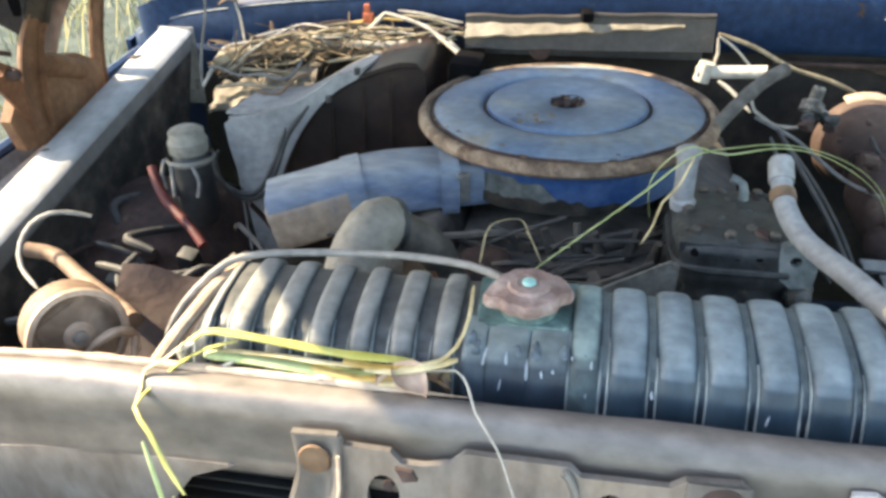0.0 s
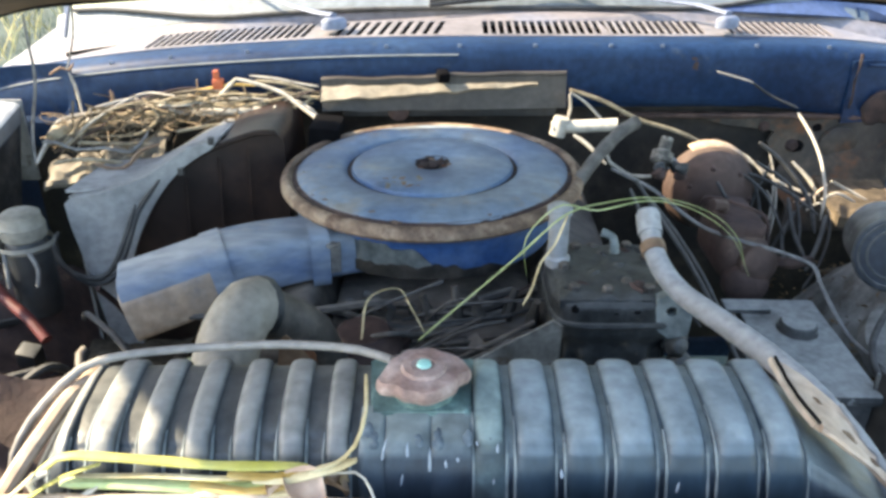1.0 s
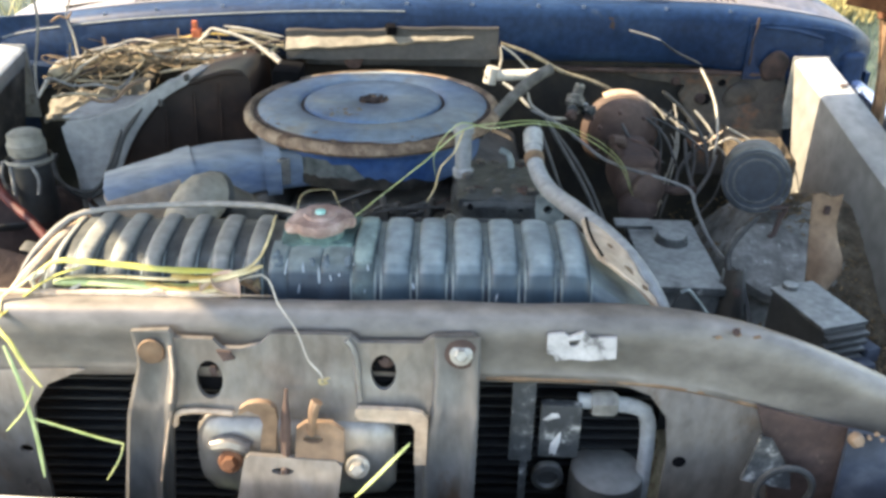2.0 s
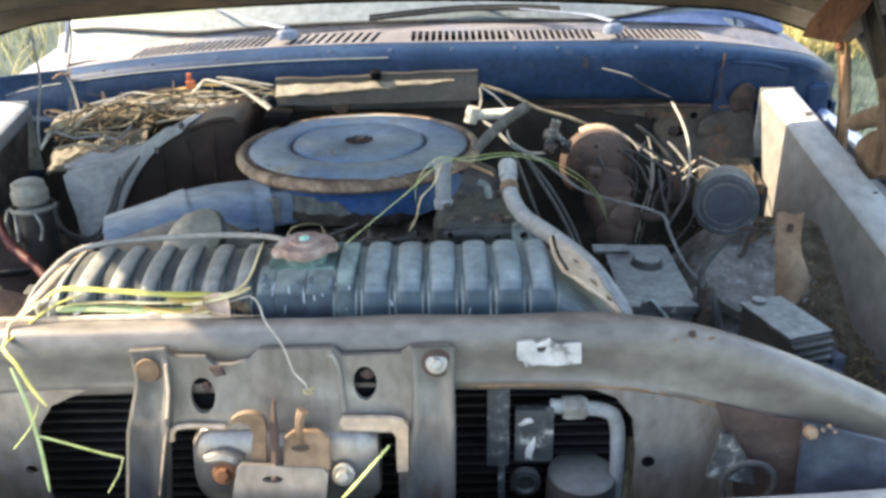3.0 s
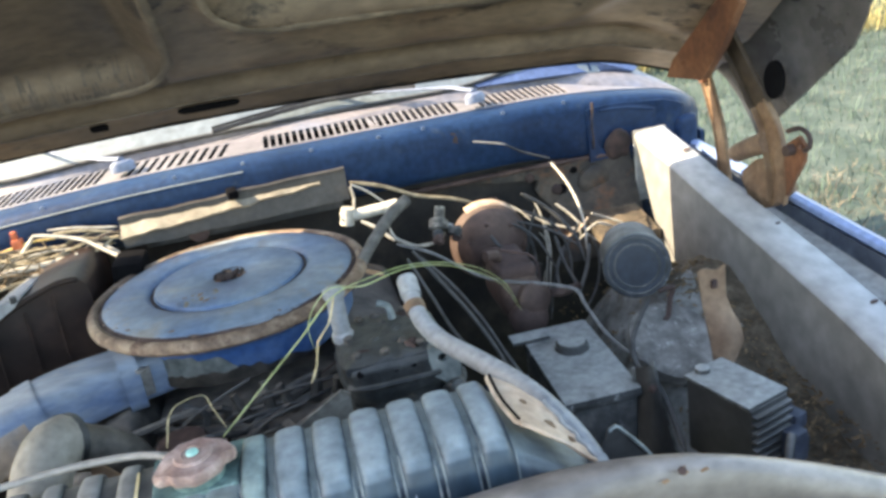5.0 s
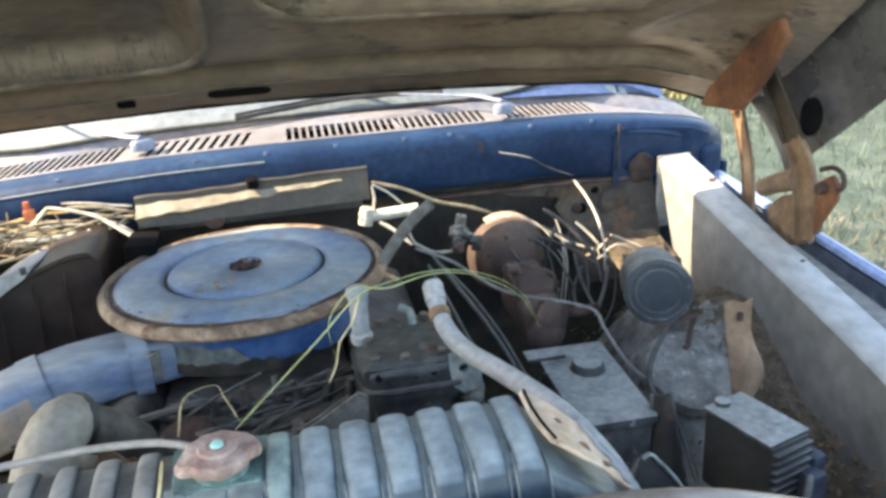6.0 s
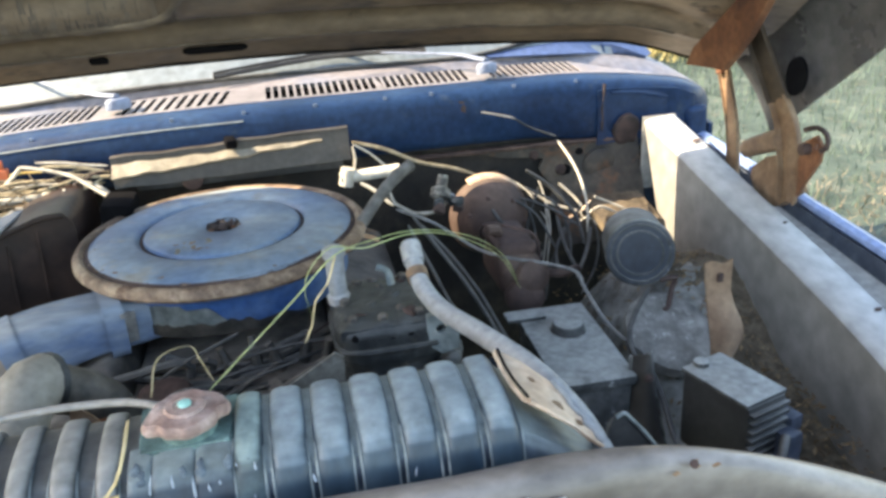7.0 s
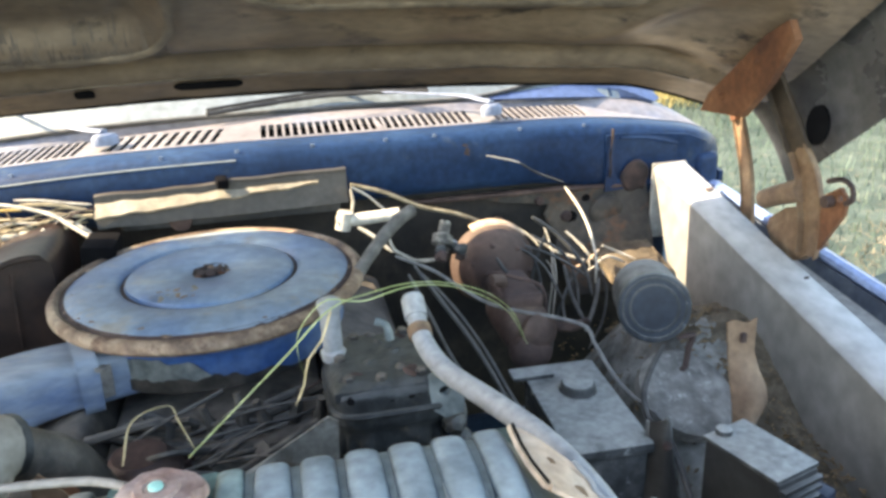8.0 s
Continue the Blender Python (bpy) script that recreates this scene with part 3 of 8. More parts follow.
def build_cab():
    cab = thing("truck_cab", (CX, 2.2, 0.0), "faded dark blue pickup cab with louvred cowl and windscreen", "truck cab")
    xs = steps(CX - HALF, CX + HALF, 60)
    # the blue panel under the lip, with a crease
    sect = [(1.400, 1.132), (1.388, 1.150), (1.386, 1.214), (1.3895, 1.222), (1.3935, 1.229), (1.400, 1.235), (1.412, 1.2385), (1.440, 1.2435)]
    part("cowl_panel", sheet(lambda x, k: Vector((x, sect[k][0] + bow(x), sect[k][1] - sag(x) - (0.03 * ease(0.5, 0.8, abs(x - CX)) if k < 2 else 0))),
                             xs, range(len(sect)), (0, 0.012, -0.004)), COWL, cab, "dark blue painted cowl face")
    # the bleached cowl top, with two rows of louvre slots
    slots = []
    half_w = 0.0047
    runs = [(-0.545, -0.265, 20, 1), (-0.205, -0.035, 9, 1), (0.045, 0.42, 27, 0), (0.475, 0.655, 13, -0.2)]
    for a, b, n, slant in runs:
        for i in range(n + 1):
            slots.append((CX + a + (b - a) * i / n, slant))

    def top(u, v):
        return Vector((u, v + bow(u), 1.2445 + (v - 1.44) * 0.095 - sag(u)))

    outer = [(x, 1.438) for x in xs] + [(x, 1.592) for x in reversed(xs)]
    holes = []
    for sx, slant in slots:
        s = 0.007 * slant
        holes.append([(sx - half_w - s, 1.449), (sx + half_w - s, 1.449), (sx + half_w + s, 1.524), (sx - half_w + s, 1.524)])
    part("cowl_top", plate(outer, holes, top, Vector((0, 0, -0.0025))), BLEACHED, cab, "sun-bleached cowl top with rows of louvre slots", smooth=0)
    # near-black plenum sheets: the shade under the louvres put into the colour
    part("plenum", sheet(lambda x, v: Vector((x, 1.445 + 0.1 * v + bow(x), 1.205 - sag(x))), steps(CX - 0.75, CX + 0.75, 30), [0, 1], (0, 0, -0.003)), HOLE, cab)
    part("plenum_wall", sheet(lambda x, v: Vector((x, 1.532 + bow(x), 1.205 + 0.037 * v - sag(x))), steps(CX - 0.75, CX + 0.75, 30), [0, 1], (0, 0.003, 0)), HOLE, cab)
    # firewall below
    part("firewall", sheet(lambda x, v: Vector((x, 1.452 + 0.4 * bow(x), 0.62 + 0.56 * v)), steps(CX - 0.80, CX + 0.80, 20), steps(0, 1, 6), (0, 0.01, 0)), FIREDARK, cab, "dark greasy firewall")
    part("firewall_patch", plate([(0.72, 0.90), (0.728, 0.94), (0.705, 0.975), (0.722, 1.005), (0.70, 1.03), (0.69, 1.05), (0.70, 1.068), (0.66, 1.075), (0.61, 1.080), (0.57, 1.092), (0.62, 1.098), (0.69, 1.096), (0.80, 1.092), (0.85, 1.088), (0.90, 1.088), (0.905, 0.90)], [], lambda u, v: Vector((u, 1.442 - 0.06 * ease(1.0, 0.9, v), v)), Vector((0, 0.006, 0))), FIREWALL, cab, "tan dusty part of the firewall")
    part("firewall_ledge", sheet(lambda u, v: Vector((0.775 + 0.115 * u, 1.300 + 0.140 * v, 0.965 + 0.03 * v + 0.008 * noise.noise(Vector((u * 5, v * 5, 4))))), steps(0, 1, 16), steps(0, 1, 14), (0, 0, -0.02)), CAKED_DARK, cab, "tan dusty ledge under the firewall")
    # flat dark ovals: the shade of recesses put into the colour
    for i, (u, v, q) in enumerate(((0.745, 1.04, 0.014), (0.865, 1.02, 0.017), (0.775, 1.075, 0.009), (0.85, 1.065, 0.011), (0.79, 0.995, 0.012))):
        part("firewall_hole", lathe([(q, 0), (q * 0.9, 0.002), (0.0, 0.0025)], pose(u, 1.4415, v, 90, 0, 0) @ Matrix.Diagonal((1, 0.8, 1, 1)), 14, wob=0.2), (HOLE, HINGEHOLE)[i % 2], cab, "" if i else "dark oval standing for a shaded recess")
    part("firewall_boss", lathe([(0.034, 0), (0.034, 0.008), (0.028, 0.012), (0.0, 0.013)], pose(0.815, 1.440, 1.045, 90, 0, 0), 24), FIREWALL, cab, "round tan boss")
    part("rust_strip", tube([(x, 1.425 + 0.4 * bow(x), 1.108 - 0.6 * sag(x)) for x in steps(0.42, 0.90, 14)], 0.009, 8, flat=0.6, wob=0.4), RUST_DARK, cab, "rusty brown seam below the cowl")
    for x, r in ((0.60, 0.013), (0.68, 0.010), (0.735, 0.012)):
        part("grommet", lathe([(r, 0), (r, 0.008), (r * 0.6, 0.012), (0.0, 0.012)], pose(x, 1.448, 1.06 + 0.02 * math.sin(x * 40), 90, 0, 0), 14), RUST_DARK, cab)
    # pale line along the crease: the sun it catches put into the colour
    part("pale_crease", tube([(x, 1.3885 + bow(x), 1.2232 - sag(x)) for x in steps(-0.78, 0.135, 30)], 0.0016, 6), PALEFRAME, cab, "pale line painting sunlight on the crease")
    # windscreen: gasket, painted frame, glass
    part("windscreen_gasket", tube([Vector((x, 1.589 + bow(x) + 0.36 * 0.10 * ease(0.42, 0.80, abs(x - CX)), 1.264 - sag(x) + 0.44 * 0.10 * ease(0.42, 0.80, abs(x - CX)))) for x in steps(CX - 0.76, CX + 0.76, 24)], 0.0045, 8), RUBBER, cab, "black rubber gasket")
    wind = lambda x, v: Vector((x, 1.592 + bow(x) + 0.36 * v, 1.260 - sag(x) + 0.44 * v))
    part("windscreen_frame", sheet(lambda x, v: wind(x, 0.10 * v), steps(CX - 0.80, CX + 0.80, 30), [0, 0.5, 1], (0, 0.02, -0.01)), PALEFRAME, cab, "sun-bleached pale blue screen surround")
    pane = part("windscreen", sheet(wind, steps(CX - 0.78, CX + 0.78, 30), steps(0.10, 1.02, 10), (0, 0.005, -0.004)), GLASS, cab, "pale green tinted windscreen glass")
    pane.visible_shadow = False
    for s in (-1, 1):
        part("pillar", sheet(lambda u, v: wind(CX + s * (0.775 + 0.05 * u), v) + Vector((0, 0.12 * u * u, 0.004)), steps(0, 1, 5), steps(0, 1.02, 8), (0, 0.03, -0.02)), COWL, cab)
        # the painted corner between gasket and cowl top, running up into the pillar
        upper = [(0.630, 1.623, 1.251), (0.742, 1.643, 1.255), (0.840, 1.666, 1.257), (0.920, 1.692, 1.260), (0.932, 1.760, 1.330), (0.940, 1.860, 1.450)]
        lower = [(0.640, 1.612, 1.246), (0.810, 1.625, 1.236), (0.955, 1.680, 1.216), (1.035, 1.680, 1.204), (1.040, 1.750, 1.241), (1.050, 1.960, 1.440)]
        flip = lambda q: Vector((CX + s * (q[0] - CX), q[1] - 0.002, q[2] + 0.0015))
        g, b = spline([flip(q) for q in upper], 0.02), spline([flip(q) for q in lower], 0.02)
        on = lambda line, u: line[min(len(line) - 1, round(u * (len(line) - 1)))]
        if s > 0:
            part("pillar_foot", sheet(lambda u, v: on(g, u).lerp(on(b, u), v) + Vector((0, 0, 0.006 * math.sin(v * 3.14) * u)), steps(0, 1, 22), steps(0, 1, 6), (0, 0.01, -0.006)), PILLAR, cab, "blue painted foot of the pillar")
        # the cab's cowl side, rounding back from the cowl end
        part("cowl_side", sheet(lambda u, v: Vector((CX + s * (HALF - 0.012 + 0.05 * math.sin(u * 1.5)), 1.47 + 0.045 + 0.72 * u, 0.55 + 0.53 * v + 0.02 * u * v)),
                                steps(0, 1, 8), steps(0, 1, 6), (-s * 0.01, 0, 0)), COWL, cab)
        # the pressed panel below the cowl's end, rounding back at its outer edge
        top_z = lambda w: lerp_line([(0.56, 1.14), (0.69, 1.150), (0.85, 1.132), (0.93, 1.100), (0.98, 1.06)], w)
        part("cowl_end", sheet(lambda u, v: Vector((CX + s * (0.672 + 0.290 * u), 1.434 + 0.050 * u + 0.09 * ease(0.70, 1, u) ** 2 + 0.012 * math.sin(min(1, u / 0.62) * 3.14) * ease(0, 0.3, v) * ease(1.3, 0.6, v),
                                                               1.085 - 0.10 * ease(0.55, 0.7, u) + (top_z(0.672 + 0.285 * u) + 0.045 - 1.085 + 0.10 * ease(0.55, 0.7, u)) * v)),
                               steps(0, 1, 26), steps(0, 1, 10), (0, 0.006, 0)), COWL, cab, "dented blue panel at the cowl's end")
        if s > 0:
            part("end_bulge", box((CX + s * 0.905, 1.480, 1.075), (0.055, 0.03, 0.115), (0, 0, s * 14), 0.013, 3), COWL, cab, "raised blue pressing")
        if s > 0:
            part("end_bead", tube([(CX + s * 0.700, 1.437, 1.187), (CX + s * 0.76, 1.444, 1.181), (CX + s * 0.83, 1.456, 1.163)], 0.0025, 8), COWL, cab)
        part("door", sheet(lambda u, v: Vector((CX + s * (0.955 + 0.03 * math.sin(v * 3)), 2.2 + 1.1 * u, 0.5 + 0.60 * v)), [0, 0.5, 1], steps(0, 1, 6), (-s * 0.03, 0, 0)), COWL, cab)
    part("roof", sheet(lambda u, v: Vector((CX + 0.80 * u, 2.0 + 1.25 * v, 1.70 + 0.03 * (1 - u * u))), steps(-1, 1, 10), steps(0, 1, 6), (0, 0, -0.03)), BLEACHED, cab)
    part("back_wall", box((CX, 3.28, 1.1), (1.75, 0.04, 1.2)), COWL, cab)
    part("dashboard", box((CX, 2.02, 1.16), (1.5, 0.36, 0.22), bevel=0.05, seg=4), VINYL, cab)
    part("seat_back", box((CX, 2.95, 1.12), (1.35, 0.16, 0.55), (-12, 0, 0), 0.05, 4), VINYL, cab)
    part("cab_floor", box((CX, 2.4, 0.55), (1.8, 1.75, 0.04)), COWL, cab)
    for x in (-0.79, -0.60, -0.491, -0.356, -0.122, 0.0, 0.125, 0.251, 0.338, 0.50, 0.63):
        px = CX + x
        if abs(x) < 0.7:
            part("lip_clip", box((px, 1.3990 + bow(px), 1.2335 - sag(px)), (0.007, 0.0022, 0.011), bevel=0.0008), CLIP, cab, "small blue hood-seal clip")
    part("cowl_shoulder", sheet(lambda u, v: top(CX - 0.985 + 0.30 * u, 1.586 + 0.50 * v) + Vector((0, 0, -0.002 + 0.02 * v * u)), steps(0, 1, 16), steps(0, 1, 8), (0, 0, -0.006)), BLEACHED, cab, "bleached shoulder of the cowl")
    part("cowl_shoulder", sheet(lambda u, v: top(CX + 0.52 + 0.465 * u, 1.586 + 0.16 * v) + Vector((0, 0, -0.002)), steps(0, 1, 20), steps(0, 1, 5), (0, 0, -0.006)), BLEACHED, cab, "bleached shoulder of the cowl")
    part("cowl_corner", sheet(lambda u, v: Vector((CX + 0.74 + 0.20 * u, 1.58 + bow(CX + 0.74 + 0.2 * u) + 0.40 * v, 1.2300 - sag(CX + 0.74 + 0.20 * u) - 0.03 * u * v + 0.05 * v * (1 - u))), steps(0, 1, 10), steps(0, 1, 8), (0, 0, -0.006)), COWL, cab, "blue rounded cowl corner")
    part("hinge_hole", lathe([(0.030, 0.0), (0.026, 0.004), (0.0, 0.005)], pose(CX + 0.738, 1.440, 1.110, 90, 0, 0), 18, wob=0.3), HINGEHOLE, cab, "dark rusted hinge hole")
    # rust spot and stains as small scabs on the panel
    part("rust_scab", lathe([(0.011, 0), (0.008, 0.0006), (0.003, 0.0008)], Matrix.Translation((0.529, 1.387 + bow(0.529), 1.197)) @ pose(0, 0, 0, 90, 0, 0), 14, wob=0.5), RUST_DARK, cab, "dull rust scab")
    part("rust_edge", tube([(0.824, 1.437, 1.206), (0.822, 1.434, 1.185), (0.818, 1.432, 1.160), (0.820, 1.432, 1.135), (0.819, 1.434, 1.112)], 0.0020, 8, wob=0.9), HINGEHOLE, cab, "rusted panel seam")
    return cab


def wiper(pivot, arm, blade, group="windscreen wipers"):
    """A wiper: pivot cap, bleached arm and a thin doubled blade."""
    w = thing("wiper", pivot, "sun-bleached pale blue wiper arm with thin black blade", "wiper", group)
    part("pivot", lathe([(0.012, -0.012), (0.012, 0.002), (0.009, 0.008), (0.003, 0.010)], pose(*pivot, 0, 0, 25) @ Matrix.Diagonal((1.9, 1.15, 0.9, 1)), 20), WIPER, w, "dulled pivot cap")
    p = Vector(pivot) + Vector((0, 0, 0.012))
    part("arm", tube([p, *arm], lambda f: 0.0085 - 0.0045 * ease(0.1, 0.5, f), 10, flat=0.45), WIPER, w, "pale flat arm")
    part("blade", joined(tube(blade, 0.0048, 6, wob=0.2), tube([Vector(q) + Vector((0, 0.010, 0.006)) for q in blade], 0.0030, 6)), FIN, w, "thin black blade")


def rail_z(y):
    return 1.128 - 0.205 * (1.41 - y)


def build_apron(s, name, label):
    """The inner fender: a boxed rail with a flat top, sloping down to the front, and the tray below it."""
    a = thing(name, (CX + s * 0.80, 0.9, 0.55), label, "inner fender")
    xi, xo = CX + s * 0.765, CX + s * 0.832
    ys = steps(0.20, 1.425, 30)
    prof = [(xi - s * 0.010, -0.20), (xi - s * 0.002, -0.05), (xi, -0.006), (xi + s * 0.007, 0.0), (xo - s * 0.006, 0.004), (xo, 0.0), (xo, -0.16)]

    def rail(k, y):
        f = ease(0.85, 0.25, y)
        dx = -s * 0.05 * f
        low = prof[k][1]
        if k == 0:
            low = min(low, -(rail_z(y) - 0.83) + 0.02 * noise.noise(Vector((y * 4, s, 0))))
        # the lower edge stops short of the firewall, leaning forward
        yy = 0.20 + (y - 0.20) * (1.0 + 0.62 * min(0, max(low, -0.26)) / 1.225)
        return Vector((prof[k][0] + dx + 0.0012 * noise.noise(Vector((y * 5, k, s))), yy, rail_z(y) + low))
    part("rail", sheet(rail, range(len(prof)), ys, (0, 0, -0.004)), APRON_WHITE, a, "boxed rail with a flat dusty top, top light in its colour")
    for y, q in ((1.31, 0.008), (1.02, 0.004), (0.80, 0.005)):
        part("rust_scab", lathe([(q, 0), (q * 0.7, 0.0006), (0.0, 0.0009)], pose(xo - s * 0.012, y, rail_z(y) + 0.0040, 0, 0, 30 * y) @ Matrix.Diagonal((2.0, 0.8, 1, 1)), 10, wob=0.6), RUST_DARK, a)
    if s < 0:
        # dark sheet over this face: its dirt and its shade put into the colour
        part("inner_face", sheet(lambda v, y: rail(1, y).lerp(rail(0, y), v) + Vector((0.004, 0, 0.018 * (1 - v))), steps(0, 1, 6), ys, (-0.001, 0, 0)), GREASE, a, "dark dirty inner face with shade put into its colour")
    part("rail_end", box(((xi + xo) / 2, 1.424, rail_z(1.42) - 0.07), (abs(xo - xi) + 0.004, 0.006, 0.15)), APRON, a)
    return a


def build_fender(s, name, label):
    f = thing(name, (CX + s * 0.95, 0.9, 0.4), label, "fender")
    xi, xo = CX + s * 0.908, CX + s * 0.975
    prof = [(xi, -0.02), (xi, -0.006), (xi + s * 0.002, -0.001), (xi + s * 0.012, 0.002), (xi + s * 0.03, -0.006),
            (xo - s * 0.02, -0.02), (xo, -0.06), (xo + s * 0.02, -0.30), (xo + s * 0.01, -0.55)]
    zf = lambda y: 1.052 - 0.075 * (1.15 - y)
    # right skin pale blue: its lit look put into the colour
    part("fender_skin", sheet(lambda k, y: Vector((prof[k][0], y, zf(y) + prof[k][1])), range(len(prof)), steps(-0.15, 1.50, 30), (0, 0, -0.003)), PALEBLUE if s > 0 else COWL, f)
    # slate wall below the lip: its shadow put into the colour
    part("inner_wall", sheet(lambda u, y: Vector((xi - s * (0.001 + 0.012 * u), y, zf(y) - 0.012 - 0.10 * u)), [0, 0.5, 1], steps(-0.15, 1.50, 30), (-s * 0.002, 0, 0)), SLATE, f, "inner wall with its shadow put into the colour")
    part("gutter", sheet(lambda u, y: Vector((CX + s * (0.833 + 0.074 * u), y, rail_z(y) * 0.25 + zf(y) * 0.75 - 0.050 + 0.012 * u)), [0, 0.5, 1], steps(-0.1, 1.45, 24), (0, 0, -0.003)), APRON, f, "dusty grey gutter with loose bolts")
    for y in (0.55, 0.82, 1.02, 1.2):
        bolt((CX + s * 0.862, y, rail_z(y) * 0.25 + zf(y) * 0.75 - 0.043), 0.011, 0.008, (0, 0, 1), RUST_DARK, f)
    return f


HOOD_A = 38


def hood_point(x, d, below=0.0):
    """A place on the hood's inside, d metres up it from its rear edge."""
    a = radians(HOOD_A)
    w = abs(x - CX)
    z = 1.347 - 0.035 * (w / 0.75) ** 2 - 0.05 * ease(0.62, 0.92, w)
    y = 1.315 - 0.02 * (w / 0.8) ** 2
    return Vector((x, y - d * math.cos(a) - below * math.sin(a), z + d * math.sin(a) * (1 - 0.03 * w) - below * math.cos(a)))


def rounded(px, py, cx, cy, hx, hy, r):
    """Signed distance to a rounded rectangle."""
    qx, qy = abs(px - cx) - hx + r, abs(py - cy) - hy + r
    return math.hypot(max(qx, 0), max(qy, 0)) + min(max(qx, qy), 0) - r


HOOD_STEP = [(0, 0.012), (0.056, 0.014), (0.064, 0.019), (0.069, 0.0195), (0.075, 0.013), (0.085, 0.002), (0.096, -0.004), (0.108, 0.001), (0.128, 0.016), (0.145, 0.026), (0.170, 0.029), (0.20, 0.027), (1.3, 0.027)]


def build_hood():
    h = thing("hood", (CX, 1.28, 1.30), "raised hood with sooty brown pressed underside", "hood")
    a = radians(HOOD_A)
    nrm = Vector((0, math.sin(a), math.cos(a)))
    xs = steps(CX - 0.86, CX + 0.86, 150)
    ds = steps(0, 0.56, 70) + steps(0.60, 1.22, 14)

    def inner(x, d):
        # pressed recesses between raised ribs
        e = bead = 0.0
        for cx, hx, low in ((-0.255, 0.335, 0.165), (0.450, 0.275, 0.265)):
            g = rounded(x, d, cx, (low + 1.1) / 2, hx, (1.1 - low) / 2, 0.075)
            e = max(e, 1 - ease(-0.036, 0.002, g))
            bead = max(bead, math.exp(-((g - 0.014) / 0.011) ** 2))
        w = abs(x - CX)
        free = ease(0.10, 0.20, d)
        fold = math.exp(-((d - 0.09 - 0.85 * (w - 0.42)) / 0.045) ** 2) * ease(0.42, 0.58, w) - 0.7 * math.exp(-((d - 0.22 - 0.85 * (w - 0.42)) / 0.05) ** 2) * ease(0.42, 0.58, w)
        # a flat flange, a rolled crest, a deep gutter, then a broad swell
        drop = lerp_line(HOOD_STEP, d) * (1 - 0.6 * ease(0.60, 0.80, w) * ease(0.05, 0.08, d)) + 0.016 * ease(0.60, 0.80, w) * ease(0.05, 0.08, d)
        return hood_point(x, d, 0.014 * fold * free + drop - 0.028 * e * free + 0.009 * bead * free + 0.003 * noise.noise(Vector((x * 5, d * 5, 1))) + 0.0016 * noise.noise(Vector((x * 14, d * 22, 4))))
    bm = sheet(inner, xs, ds, nrm * 0.002)
    part("inner_panel", bm, HOOD_IN, h, "sooty brown pressed inner panel")
    # tan ridges: rubbed paint, and the highlight on the pressings in the colour
    for cx, hx, low in ((-0.255, 0.335, 0.165), (0.450, 0.275, 0.265)):
        for q in (-1, 1):
            line = [(cx + q * (hx + 0.014), d) for d in (0.60, 0.50, 0.42, low + 0.10)]
            line += [(cx + q * (hx + 0.014 - 0.089 * (1 - math.cos(t))), low + 0.075 - 0.089 * math.sin(t)) for t in steps(0.2, 1.57, 6)]
            line += [(cx + q * (hx - 0.12), low - 0.014), (cx + q * 0.12, low - 0.014), (cx, low - 0.014)]
            part("pressed_ridge", tube([Vector(inner(x, d)) - nrm * 0.0005 for x, d in line], 0.0070, 10, flat=0.28, wob=0.45), HOOD_EDGE, h, "rubbed tan ridge round the pressing, highlight in its colour")
    part("lip_ridge", tube([Vector(inner(x, 0.067)) - nrm * 0.0005 for x in steps(CX - 0.72, CX + 0.72, 40)], 0.0030, 8, flat=0.5, wob=0.5), HOOD_EDGE, h, "rubbed edge along the rear lip, highlight in its colour")
    part("edge_seal", tube([hood_point(x, 0.0, 0.010) for x in steps(CX - 0.80, CX + 0.80, 50)], 0.0042, 8, wob=0.15), HOLE, h, "black line along the rear hem")
    # soot run down in streaks over the swell before the lip
    rnd = random.Random(31)
    bms = []
    for i in range(240):
        x = rnd.uniform(-0.54, 0.08)
        d0, w = rnd.uniform(0.115, 0.155), rnd.uniform(0.0015, 0.0065)
        d1 = d0 + rnd.uniform(0.012, 0.060)
        lean = rnd.uniform(-0.006, 0.006)
        bms.append(sheet(lambda u, v: inner(x + lean * v + w * u * (1 - 0.85 * v), d0 + (d1 - d0) * v) - nrm * 0.0009, [-1, 0, 1], [0, 0.35, 0.7, 1], nrm * 0.0006))
    tagged(part("soot", joined(*bms), SOOT, h), "dark soot run down in streaks", kind="stuff")
    part("outer_skin", sheet(lambda x, d: hood_point(x, d, -0.028 + 0.026 * ease(0.03, 0.0, d)), xs[::2], ds[::2], nrm * 0.002), COWL, h, "blue painted outer skin")
    for s in (-1, 1):
        def skirt(u, d):
            p = hood_point(CX + s * (0.855 + 0.055 * math.sin(u * 1.57)), d, -0.02)
            depth = 0.145 - 0.079 * ease(0.30, 0.46, d)
            return p - nrm * depth * u * u + Vector((0, 0, -0.01 * u))
        part("side_skirt", sheet(skirt, steps(0, 1, 10), steps(0.0, 1.22, 24), (-s * 0.003, 0, 0)), SKIRT, h, "dark turned-down hood side")
        c = Vector((CX + s * 0.858, 1.088, 1.266))
        part("skirt_hole", lathe([(0.0, -0.004), (0.019, -0.004), (0.019, 0.004), (0.0, 0.004)], Matrix.Translation(c) @ Euler((radians(-25), radians(90), 0)).to_matrix().to_4x4() @ Matrix.Diagonal((1.6, 0.9, 1, 1)), 20), HOLE, h, "dark oval opening")
    part("front_lip", box((CX, hood_point(CX, 1.21).y, hood_point(CX, 1.21).z), (1.70, 0.03, 0.07), (-HOOD_A, 0, 0), 0.01), COWL, h)
